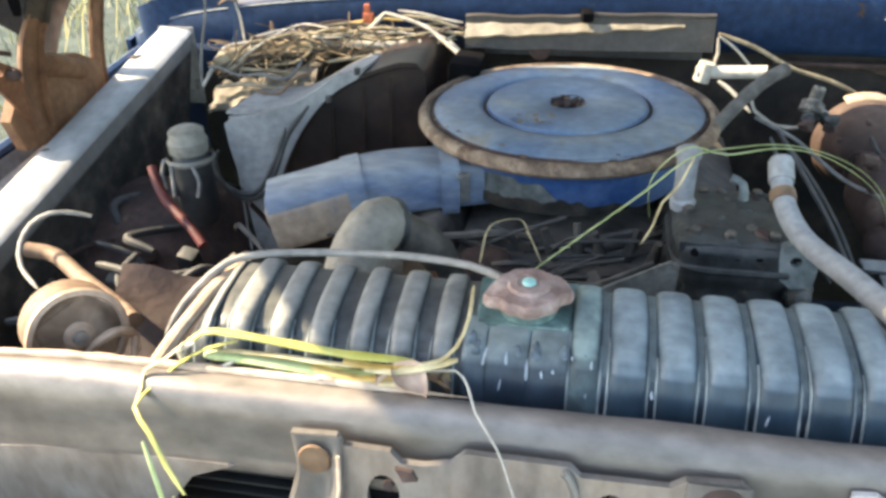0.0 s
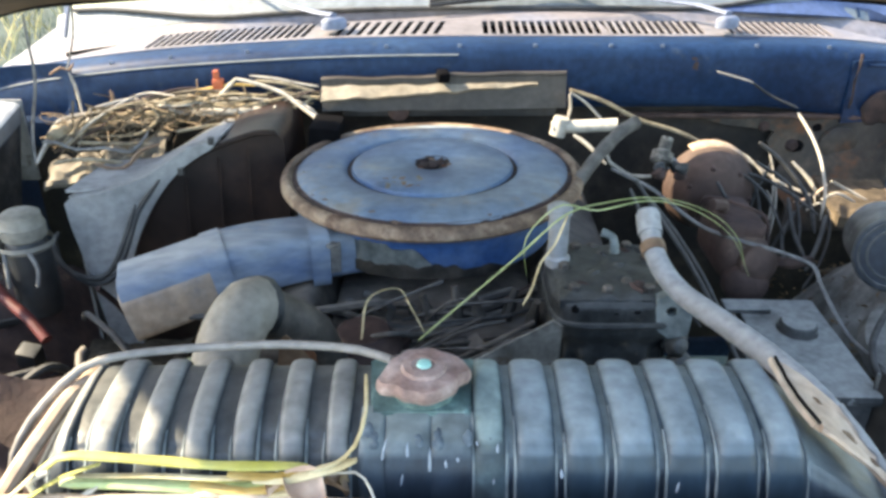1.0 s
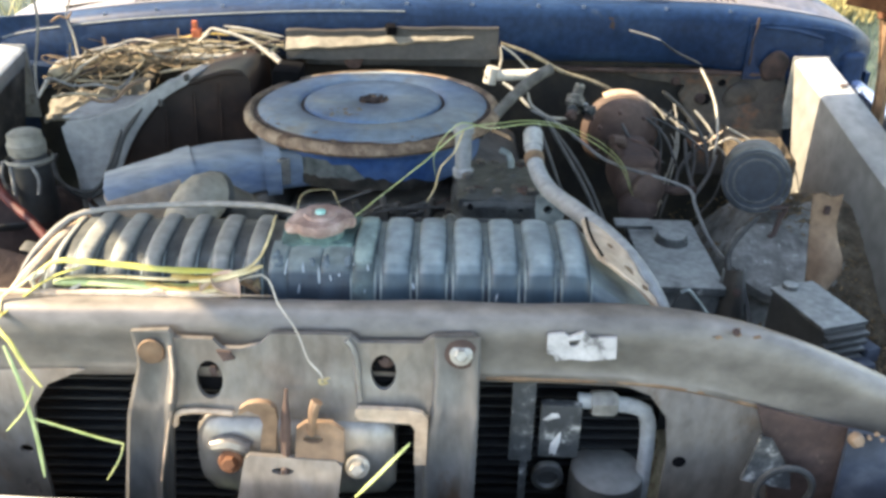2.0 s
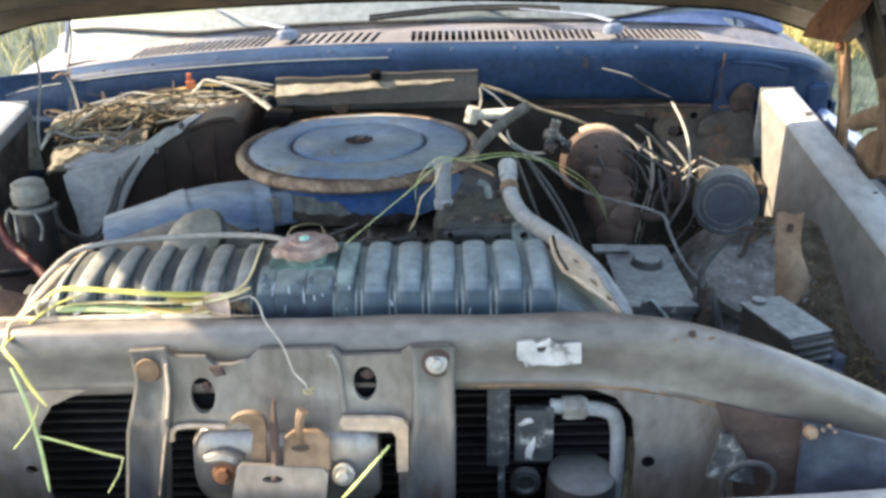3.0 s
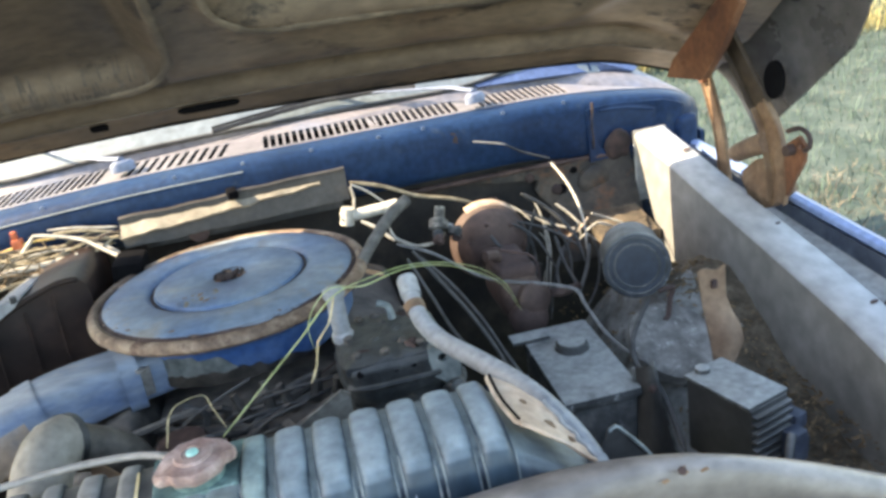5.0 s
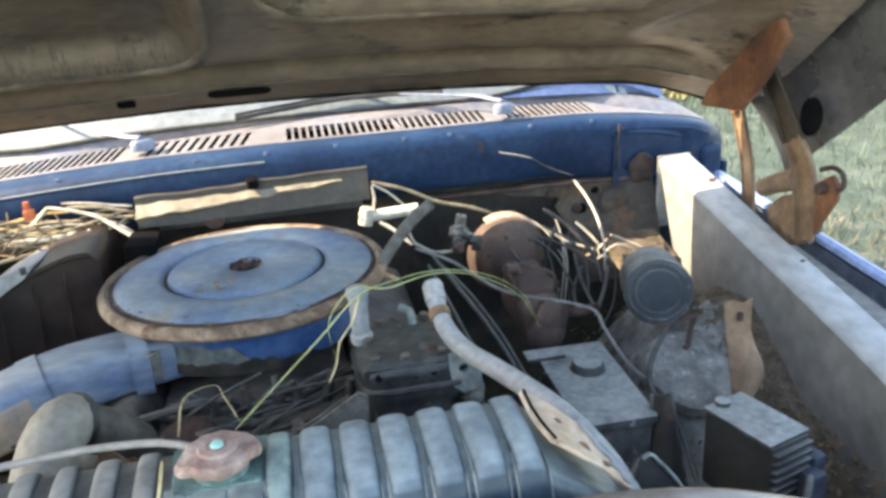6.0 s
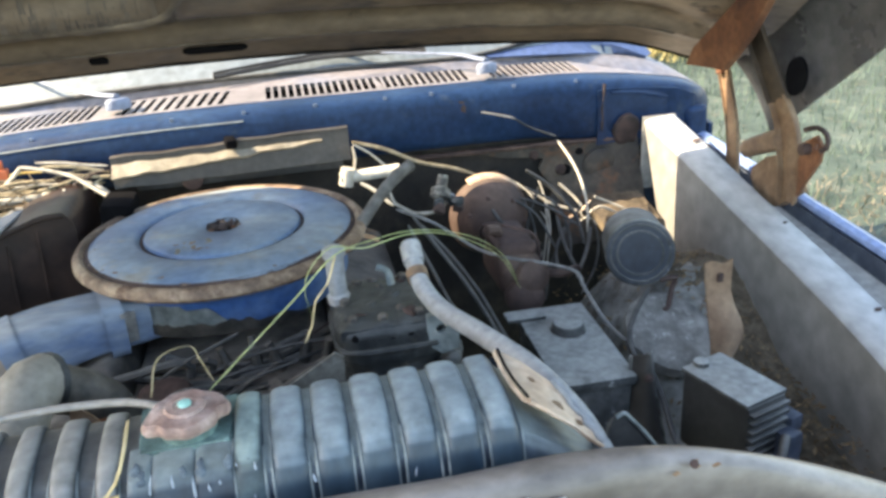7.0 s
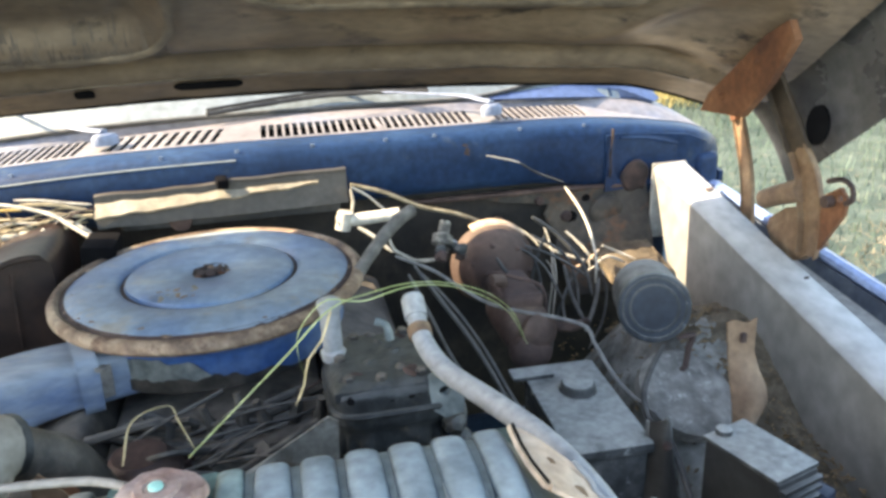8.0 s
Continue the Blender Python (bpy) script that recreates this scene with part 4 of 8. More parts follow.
    # openings in the rear lip
    for x0, x1 in ((-0.068, -0.040), (0.068, 0.166)):
        c = hood_point((x0 + x1) / 2, 0.040, 0.0138)
        ring = [c + Vector(((x1 - x0) / 2 * math.cos(t) * (1 if x1 - x0 < 0.05 else 1.0), 0, 0)) + Vector((0, -math.cos(a), math.sin(a))) * 0.0090 * max(-1, min(1, 1.6 * math.sin(t)))
                for t in steps(0, 2 * math.pi, 20)[:-1]]
        bm = bmesh.new()
        bm.faces.new([bm.verts.new(p) for p in ring])
        ext = bmesh.ops.extrude_face_region(bm, geom=list(bm.faces))
        bmesh.ops.translate(bm, verts=[g for g in ext["geom"] if isinstance(g, bmesh.types.BMVert)], vec=nrm * -0.0025)
        part("drain_slot", bm, HOLE, h, "dark oblong opening")
    return h


def build_hinge(s, hood, label):
    """A hood hinge: rusty plate on the hood, a thin link, a broad pressed arm and its folded foot."""
    X = lambda d: CX + s * d
    # each side's rust colour carries its own sun or shade
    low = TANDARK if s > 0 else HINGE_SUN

    def strip(pts, width, thick, mat, name, lab, parent, lip=0.006):
        """A pressed strip along pts, broad in the truck's length, with turned edges."""
        line = spline(pts, 0.012)
        n = len(line) - 1
        us = [-1.0, -0.94, -0.82, -0.5, 0, 0.5, 0.82, 0.94, 1.0]

        def f(u, k):
            d = (line[min(k + 1, n)] - line[max(k - 1, 0)]).normalized()
            side = d.cross(Vector((s, 0.25, 0))).normalized()
            w = width(k / n) if callable(width) else width
            return line[k] + side * w * u + Vector((-s, -0.3, 0)) * lip * (1 if abs(u) > 0.9 else 0.35 * math.cos(u * 3.2))
        return part(name, sheet(f, us, range(n + 1), (s * thick, 0, 0)), mat, parent, lab)
    arm = [(X(0.800), 1.150, 1.37), (X(0.818), 1.140, 1.318), (X(0.834), 1.124, 1.268), (X(0.846), 1.107, 1.224)]
    h = strip(arm, lambda f: 0.017 + 0.004 * f, 0.004, HINGE, "hood_hinge", label, hood)
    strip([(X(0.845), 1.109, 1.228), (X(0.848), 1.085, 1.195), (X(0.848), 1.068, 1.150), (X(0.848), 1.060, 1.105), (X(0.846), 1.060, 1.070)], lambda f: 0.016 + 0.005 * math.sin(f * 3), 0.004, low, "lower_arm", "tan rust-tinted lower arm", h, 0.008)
    pl = [(1.250, 1.268), (1.228, 1.300), (1.10, 1.400), (1.052, 1.425), (1.035, 1.400), (1.080, 1.335), (1.14, 1.276), (1.20, 1.272)]
    part("hood_plate", plate(pl, [], lambda u, v: Vector((X(0.755 + 0.05 * (1.25 - u)), u, v)), Vector((s * 0.012, 0, 0))), RUST, h, "red-brown rusted mounting plate")
    for u, v in ((1.19, 1.300), (1.11, 1.362)):
        bolt((X(0.755 + 0.05 * (1.25 - u)) - s * 0.002, u, v), 0.007, 0.004, (-s, 0, 0), RUST, h)
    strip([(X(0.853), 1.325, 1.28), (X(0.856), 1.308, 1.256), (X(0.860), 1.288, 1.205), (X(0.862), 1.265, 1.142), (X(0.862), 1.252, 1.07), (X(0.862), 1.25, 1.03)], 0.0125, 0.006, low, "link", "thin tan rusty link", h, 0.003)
    part("link_head", tube([(X(0.850), 1.325, 1.285), (X(0.853), 1.312, 1.262), (X(0.855), 1.300, 1.235)], 0.012, 8, flat=0.6), RUST, h, "orange rust at the link's head")
    foot = [(1.258, 1.090), (1.250, 1.122), (1.195, 1.150), (1.100, 1.166), (1.040, 1.138), (1.004, 1.100), (1.012, 1.052), (1.100, 1.036), (1.200, 1.058)] if s < 0 else [(1.186, 1.074), (1.181, 1.092), (1.140, 1.122), (1.090, 1.140), (1.060, 1.110), (1.048, 1.088), (1.085, 1.052), (1.118, 1.040), (1.150, 1.052)]
    part("foot", plate(foot, [], lambda u, v: Vector((X(0.856 + 0.02 * (u - 1.1) - 0.010 * ease(1.07, 1.045, v)), u, v)), Vector((s * 0.018, 0, 0))), low, h, "rust-tinted folded foot plate")
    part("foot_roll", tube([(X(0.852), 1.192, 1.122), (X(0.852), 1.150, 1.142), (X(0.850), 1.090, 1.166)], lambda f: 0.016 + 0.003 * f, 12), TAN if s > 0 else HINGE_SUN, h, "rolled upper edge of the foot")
    flange = [(1.040, 1.172), (1.008, 1.192), (0.992, 1.178), (0.994, 1.155), (1.020, 1.115), (1.040, 1.085), (1.046, 1.12)]
    part("side_flange", plate(flange, [oval(1.006, 1.176, 0.006, 0.006, 10)], lambda u, v: Vector((X(0.846), u, v)), Vector((s * 0.006, 0, 0))), RUST, h, "orange rusted side flange")
    part("pivot", lathe([(0.009, -0.012), (0.009, 0.012), (0.005, 0.016)], pose(X(0.845), 1.022, 1.168, 0, 90, 0), 14), RUST_DARK, h)
    part("spring_hook", tube([(X(0.842), 1.030, 1.196), (X(0.846), 1.006, 1.205), (X(0.848), 0.986, 1.198), (X(0.848), 0.983, 1.18), (X(0.846), 0.994, 1.172)], 0.004, 8), RUST_DARK, h, "dark bent spring hook")
    return h


# ---- the radiator support ----
BAR_TOP = [(-0.80, 1.02), (-0.55, 1.085), (-0.42, 1.125), (-0.30, 1.146), (-0.15, 1.150), (0.40, 1.151), (0.45, 1.148), (0.49, 1.140), (0.54, 1.121), (0.60, 1.096), (0.69, 1.050), (0.85, 0.98), (0.95, 0.95)]
BAR_LOW = [(-0.80, 0.97), (-0.55, 1.035), (-0.42, 1.065), (-0.30, 1.095), (-0.15, 1.104), (0.29, 1.105), (0.42, 1.102), (0.475, 1.090), (0.527, 1.072), (0.58, 1.058), (0.61, 1.053), (0.69, 1.022), (0.85, 0.95), (0.95, 0.92)]


def soft_line(table, x):
    return sum(lerp_line(table, min(max(x + d, table[0][0]), table[-1][0])) for d in (-0.05, -0.025, 0, 0.025, 0.05)) / 5


def build_support():
    s = thing("radiator_support", (CX, 0.42, 0.5), "weathered bare steel radiator support crossbar with rusty edges", "radiator support")
    xs = steps(-0.66, 0.93, 106)
    sect = [(0.458, -0.018, 1), (0.455, -0.006, 1), (0.450, -0.0005, 1), (0.443, 0.001, 1), (0.436, -0.001, 1), (0.429, -0.006, 0.85), (0.4235, -0.04, 0.3), (0.4205, 0.004, 0), (0.4185, -0.002, 0), (0.4175, -0.008, 0), (0.4190, -0.013, 0), (0.424, -0.014, 0)]

    def bar(x, k):
        y, dz, top = sect[k]
        zt, zl = soft_line(BAR_TOP, x), soft_line(BAR_LOW, x)
        z = (zt + dz) if top > 0.5 else (zl - 0.006 + dz if top == 0 else zl * 0.6 + zt * 0.4)
        y += -0.10 * ease(0.55, 0.95, abs(x - CX)) + 0.0025 * noise.noise(Vector((x * 7, k * 0.5, 2)))
        return Vector((x, y, z + 0.0015 * noise.noise(Vector((x * 12, k, 5)))))
    beam = part("crossbar", sheet(bar, xs, range(len(sect)), (0, 0.003, -0.002)), STEEL, s, "worn grey-brown pressed steel crossbar", 50)
    # tan line under the bar: rust, and its lit roll put into the colour
    part("lower_lip", tube([(x, 0.4185, soft_line(BAR_LOW, x) - 0.014) for x in steps(0.262, 0.56, 24)], 0.0026, 8, wob=0.3), TANDARK, beam, "rust-tinted lower lip, lit look in its colour")
    # pale lip only along the sunlit stretch: sunlight put into the colour
    part("rear_lip", tube([Vector(bar(x, 2)) + Vector((0, 0.002, 0.0015)) for x in steps(-0.62, 0.07, 50)], lambda f: 0.0030 * ease(1.0, 0.9, f) + 0.0004, 8, wob=0.25), TANBARE, beam, "pale rear lip of the crossbar with sunlight put into its colour")
    # face panels below the bar, with rounded openings
    for side in (-1, 1):
        m = lambda u: CX + side * u
        low = lambda u: soft_line(BAR_LOW, m(u)) - 0.012
        panel = [(0.235, low(0.235)), (0.272, 1.075), (0.290, 1.05), (0.296, 1.01), (0.298, 0.60), (0.62, 0.60)] + [(u, low(u)) for u in (0.62, 0.55, 0.47, 0.40, 0.33, 0.28)]
        part("side_panel", plate(panel, [oval(0.309, 0.998, 0.0065, 0.0055, 12)], lambda u, v: Vector((m(u), 0.417 - 0.10 * ease(0.55, 0.95, u), v)), Vector((0, 0.004, 0))), BRACKET, s, "scuffed steel side panel")
    part("rust_patch", plate([(0.505, 1.070), (0.545, 1.058), (0.60, 1.046), (0.61, 0.93), (0.545, 0.90), (0.532, 0.98), (0.520, 1.03)], [], lambda u, v: Vector((u, 0.412 - 0.02 * (u - 0.5), v)), Vector((0, 0.003, 0))), RUST_DARK, s, "dark rusted corner panel")
    part("bar_hole", lathe([(0.0036, 0), (0.0034, 0.0012), (0.0, 0.0014)], Matrix.Translation((0.478, 0.4255, 1.139)) @ Vector((0, -0.8, 0.6)).to_track_quat("Z", "Y").to_matrix().to_4x4(), 14), HINGEHOLE, beam, "dark bolt hole")
    part("panel_hole", lathe([(0.0066, 0), (0.0060, 0.0008), (0.0, 0.0010)], pose(CX + 0.309, 0.4168, 0.998, 90, 0, 0), 14), HOLE, s, "dark round hole")
    # torn decal
    rnd = random.Random(4)
    edge = [(0.314, 1.1365), (0.328, 1.1380), (0.333, 1.1345), (0.345, 1.1395), (0.352, 1.134), (0.374, 1.1345), (0.3745, 1.115), (0.350, 1.1125), (0.335, 1.114), (0.322, 1.112), (0.320, 1.1175), (0.314, 1.119)]
    for k in range(9):
        x, z = 0.478 + rnd.gauss(0, 0.012), 1.1385 + rnd.gauss(0, 0.0035)
        q = rnd.uniform(0.0008, 0.0026)
        part("rust_fleck", lathe([(q, 0), (q * 0.7, 0.0003), (0.0, 0.0004)], Matrix.Translation((x, 0.4258 - 0.17 * (1.139 - z), z - 0.0012)) @ Vector((0, -0.8, 0.6)).to_track_quat("Z", "Y").to_matrix().to_4x4() @ Matrix.Diagonal((1.6, 0.7, 1, 1)), 9, wob=0.7), TANDARK, beam, "brown rust fleck" if not k else "")
    part("decal", plate(edge, [[(0.332, 1.131), (0.343, 1.1325), (0.340, 1.126), (0.334, 1.1255)]],
                        lambda u, v: Vector((u, 0.4235 - (1.139 - v) * 0.17, v)), Vector((0, -0.0035, 0.0))), DECAL, s, "torn silver decal remnant")
    return s


def build_latch():
    """The hood latch: a pressed bracket bolted to the crossbar, with a hook and lever below."""
    b = thing("hood_latch", (0.1, 0.41, 0.90), "steel hood latch bracket with rusty tan hook", "hood latch")
    face = lambda v: 0.4125 - 0.0095 * ease(1.11, 1.06, v)
    P = lambda u, v: Vector((u, face(v) + 0.003 * ease(0.20, 0.25, u), v))
    outer = [(-0.047, 1.137), (-0.014, 1.139), (-0.010, 1.131), (0.023, 1.130), (0.030, 1.121), (0.046, 1.121), (0.064, 1.126), (0.074, 1.137), (0.143, 1.137), (0.150, 1.129),
             (0.206, 1.130), (0.215, 1.137), (0.249, 1.137), (0.256, 1.130), (0.253, 0.90), (0.198, 0.90), (0.199, 1.040), (0.195, 1.048), (-0.012, 1.057), (-0.019, 1.050), (-0.040, 0.90), (-0.090, 0.90), (-0.060, 1.055), (-0.045, 1.106)]
    slots = [oval(0.017, 1.090, 0.0118, 0.0178, 18), oval(0.171, 1.100, 0.0112, 0.0172, 18)]
    part("bracket", plate(outer, slots, P, Vector((0, 0.005, 0))), BRACKET, b, "pressed bare steel bracket with two slots", 30)
    for u, v in ((0.017, 1.090), (0.171, 1.100)):
        part("slot_shadow", lathe([(0.019, 0.0), (0.019, 0.001), (0.0, 0.001)], pose(u, 0.4195, v, 90, 0, 0), 18), HOLE, b)
    for u, v in ((0.019, 1.094), (0.173, 1.107)):
        bolt((u, 0.420, v), 0.007, 0.005, (0, -1, 0.3), RUST_DARK, b)
    # rolled flanges and pressed folds along the posts
    def post(left, right, proud, label):
        """A pressed post: raised edges, a sunken middle, running down from the crossbar."""
        across = [(0.0, -0.002), (0.04, 0.5), (0.12, 0.75), (0.24, 0.42), (0.45, 0.12), (0.62, 0.15), (0.78, 0.5), (0.88, 1.0), (0.95, 1.05), (0.99, 0.8), (1.0, 0.0)]

        def f(k, v):
            u, h = across[k]
            zz = 1.137 - 0.237 * v
            a, b = lerp_line(left, v), lerp_line(right, v)
            return Vector((a + (b - a) * u, face(zz) - 0.0006 - proud * h * ease(0.0, 0.16, v) + 0.0008 * noise.noise(Vector((u * 3, v * 9, proud * 90))), zz))
        return part("post", sheet(f, range(len(across)), steps(0, 1, 34), (0, 0.002, 0)), POST, b, label, 50)
    post([(0, -0.046), (0.13, -0.045), (0.34, -0.059), (1.0, -0.088)], [(0, -0.011), (0.13, -0.010), (0.29, -0.014), (0.43, -0.022), (0.66, -0.034), (1.0, -0.045)], 0.0095, "pressed post with a bright raised edge")
    post([(0, 0.216), (0.3, 0.214), (0.5, 0.206), (1.0, 0.203)], [(0, 0.2555), (0.3, 0.2560), (1.0, 0.2535)], 0.0065, "pressed post with a bright raised edge")
    # thin pale lines: the lit edge of the post put into the colour
    part("edge_scrape", tube([(-0.0165, face(1.07) - 0.0100, 1.066), (-0.0255, face(1.03) - 0.0102, 1.030), (-0.036, face(0.98) - 0.0102, 0.985)], 0.0011, 6, wob=0.5), TANBARE, b, "pale line painting the lit post edge")
    part("edge_scrape", tube([(-0.0122, face(1.12) - 0.006, 1.126), (-0.0118, face(1.10) - 0.0100, 1.100), (-0.0150, face(1.07) - 0.0101, 1.075)], 0.0014, 6, wob=0.5), TANBARE, b)
    # pale tan on this edge stands for the sun on it
    part("window_edge", tube([(-0.017, 0.400, 1.045), (-0.014, 0.400, 1.057), (0.0, 0.400, 1.062), (0.037, 0.400, 1.060)], 0.0030, 6), TANBARE, b, "pale rolled window edge, sunlit look in its colour")
    part("bead", tube([(0.140, 0.4095, 1.134), (0.147, 0.408, 1.12), (0.150, 0.402, 1.075)], 0.003, 6), BRACKET, b)
    part("tear_lip", plate([(0.028, 1.124), (0.040, 1.123), (0.044, 1.117), (0.034, 1.115)], [], lambda u, v: Vector((u, 0.404 - 0.3 * (1.124 - v), v)), Vector((0, 0.003, 0))), RUST_DARK, b, "torn rusty lip")
    # pale lip: a sunlit streak put into the colour
    part("lit_lip", plate([(0.149, 1.072), (0.195, 1.071), (0.206, 1.068), (0.211, 1.061), (0.209, 1.008), (0.198, 1.008), (0.199, 1.050), (0.195, 1.056), (0.149, 1.059), (0.146, 1.065)], [], lambda u, v: Vector((u, 0.3945, v)), Vector((0, 0.005, 0))), TANBARE, b, "pale lip with its sunlit streak put into the colour")
    bolt((0.239, 0.4105, 1.121), 0.0100, 0.008, (0, -1, 0.35), ZINC, b)
    part("washer", lathe([(0.0145, 0), (0.0145, 0.0015), (0.010, 0.002)], Matrix.Translation((0.239, 0.4115, 1.121)) @ Vector((0, -1, 0.1)).to_track_quat("Z", "Y").to_matrix().to_4x4(), 20), RUST_DARK, b)
    part("plug", lathe([(0.0120, 0), (0.0110, 0.0016), (0.0060, 0.0010), (0.0, 0.0018)], Matrix.Translation((-0.030, 0.4085, 1.119)) @ Vector((0, -1, 0.1)).to_track_quat("Z", "Y").to_matrix().to_4x4(), 20, wob=0.05), TANDARK, b, "flush rusty plug")
    # the latch drum behind and the moving parts
    part("latch_drum", lathe([(0.001, -0.092), (0.026, -0.090), (0.034, -0.080), (0.036, -0.06), (0.036, 0.06), (0.034, 0.080), (0.026, 0.090), (0.001, 0.092)], pose(0.090, 0.418, 1.005, 0, 90, 0) @ Matrix.Diagonal((1.4, 0.7, 1, 1)), 28), BRACKET, b, "rounded steel latch housing", 40)
    hook = [(0.062, 1.025), (0.067, 1.055), (0.0705, 1.072), (0.069, 1.083), (0.060, 1.088), (0.051, 1.083), (0.053, 1.090), (0.060, 1.096), (0.068, 1.0985), (0.077, 1.0975), (0.083, 1.092), (0.084, 1.077), (0.080, 1.055), (0.077, 1.025)]
    part("hook", plate(hook, [], lambda u, v: Vector((u, 0.373 - 0.15 * (v - 1.06), v)), Vector((0, 0.006, 0))), TAN, b, "rusty tan curved hook")
    part("lever", tube([(0.111, 0.374, 1.060), (0.1135, 0.371, 1.078), (0.116, 0.369, 1.092), (0.119, 0.370, 1.099)], lambda f: 0.0030 + 0.0022 * f, 8), TAN, b, "tan bent lever")
    part("blade", tube([(0.093, 0.374, 1.108), (0.0915, 0.372, 1.090), (0.0895, 0.372, 1.065), (0.087, 0.374, 1.035)], lambda f: 0.0022 + 0.004 * ease(0.1, 0.6, f), 8, flat=0.6), RUST_DARK, b, "dark worn blade")
    part("striker_plate", plate([(0.098, 1.064), (0.106, 1.070), (0.128, 1.070), (0.139, 1.062), (0.139, 1.034), (0.096, 1.036)], [oval(0.112, 1.055, 0.009, 0.004, 12)], lambda u, v: Vector((u, 0.376 - 0.25 * (1.066 - v), v)), Vector((0, 0.005, 0))), TAN, b, "rust-orange striker plate")
    part("lower_plate", plate([(0.052, 1.036), (0.056, 1.040), (0.132, 1.036), (0.137, 1.031), (0.131, 0.985), (0.042, 0.985), (0.047, 1.012)], [oval(0.085, 1.026, 0.010, 0.0035, 12)], lambda u, v: Vector((u, 0.368 - 0.25 * (1.04 - v), v)), Vector((0, 0.005, 0))), BRACKET, b, "flat steel lower plate")
    part("plate_pin", lathe([(0.004, 0), (0.003, 0.003), (0.0, 0.004)], pose(0.087, 0.366, 1.026, 90, 0, 0), 10), RUST_DARK, b)
    bolt((0.034, 0.385, 1.018), 0.011, 0.010, (0, -1, 0.35), RUST, b)
    part("bolt_boss", tube([(0.018, 0.392, 1.030), (0.034, 0.390, 1.034), (0.048, 0.392, 1.026)], 0.007, 8), BRACKET, b)
    bolt((0.148, 0.385, 1.014), 0.011, 0.010, (0, -1, 0.35), ZINC, b)
    return b


build_ground()
build_cab()
the_hood = build_hood()
build_apron(1, "inner_fender", "dusty grey boxed inner fender rail of the driver side")
build_apron(-1, "inner_fender", "dusty grey inner fender rail with sunlit flat top")
build_fender(1, "fender", "pale blue fender, lit look in its colour, with shadowed gutter")
build_fender(-1, "fender", "faded blue fender with rusty gutter")
build_hinge(1, the_hood, "rusty tan hood hinge with red-brown mounting plate")
build_hinge(-1, the_hood, "orange-brown rusty hood hinge on the sunlit side")
build_support()
build_latch()
wiper((-0.078, 1.470, 1.256), [(-0.115, 1.50, 1.268), (-0.196, 1.575, 1.276), (-0.30, 1.675, 1.295), (-0.40, 1.76, 1.33)], [(-0.56, 1.70, 1.30), (-0.40, 1.75, 1.335), (-0.22, 1.80, 1.40)])
wiper((0.597, 1.470, 1.256), [(0.585, 1.490, 1.269), (0.560, 1.52, 1.273), (0.501, 1.550, 1.277), (0.416, 1.588, 1.281), (0.300, 1.628, 1.288)], [(0.085, 1.552, 1.270), (0.192, 1.580, 1.276), (0.300, 1.596, 1.281), (0.42, 1.590, 1.281), (0.50, 1.572, 1.278)])


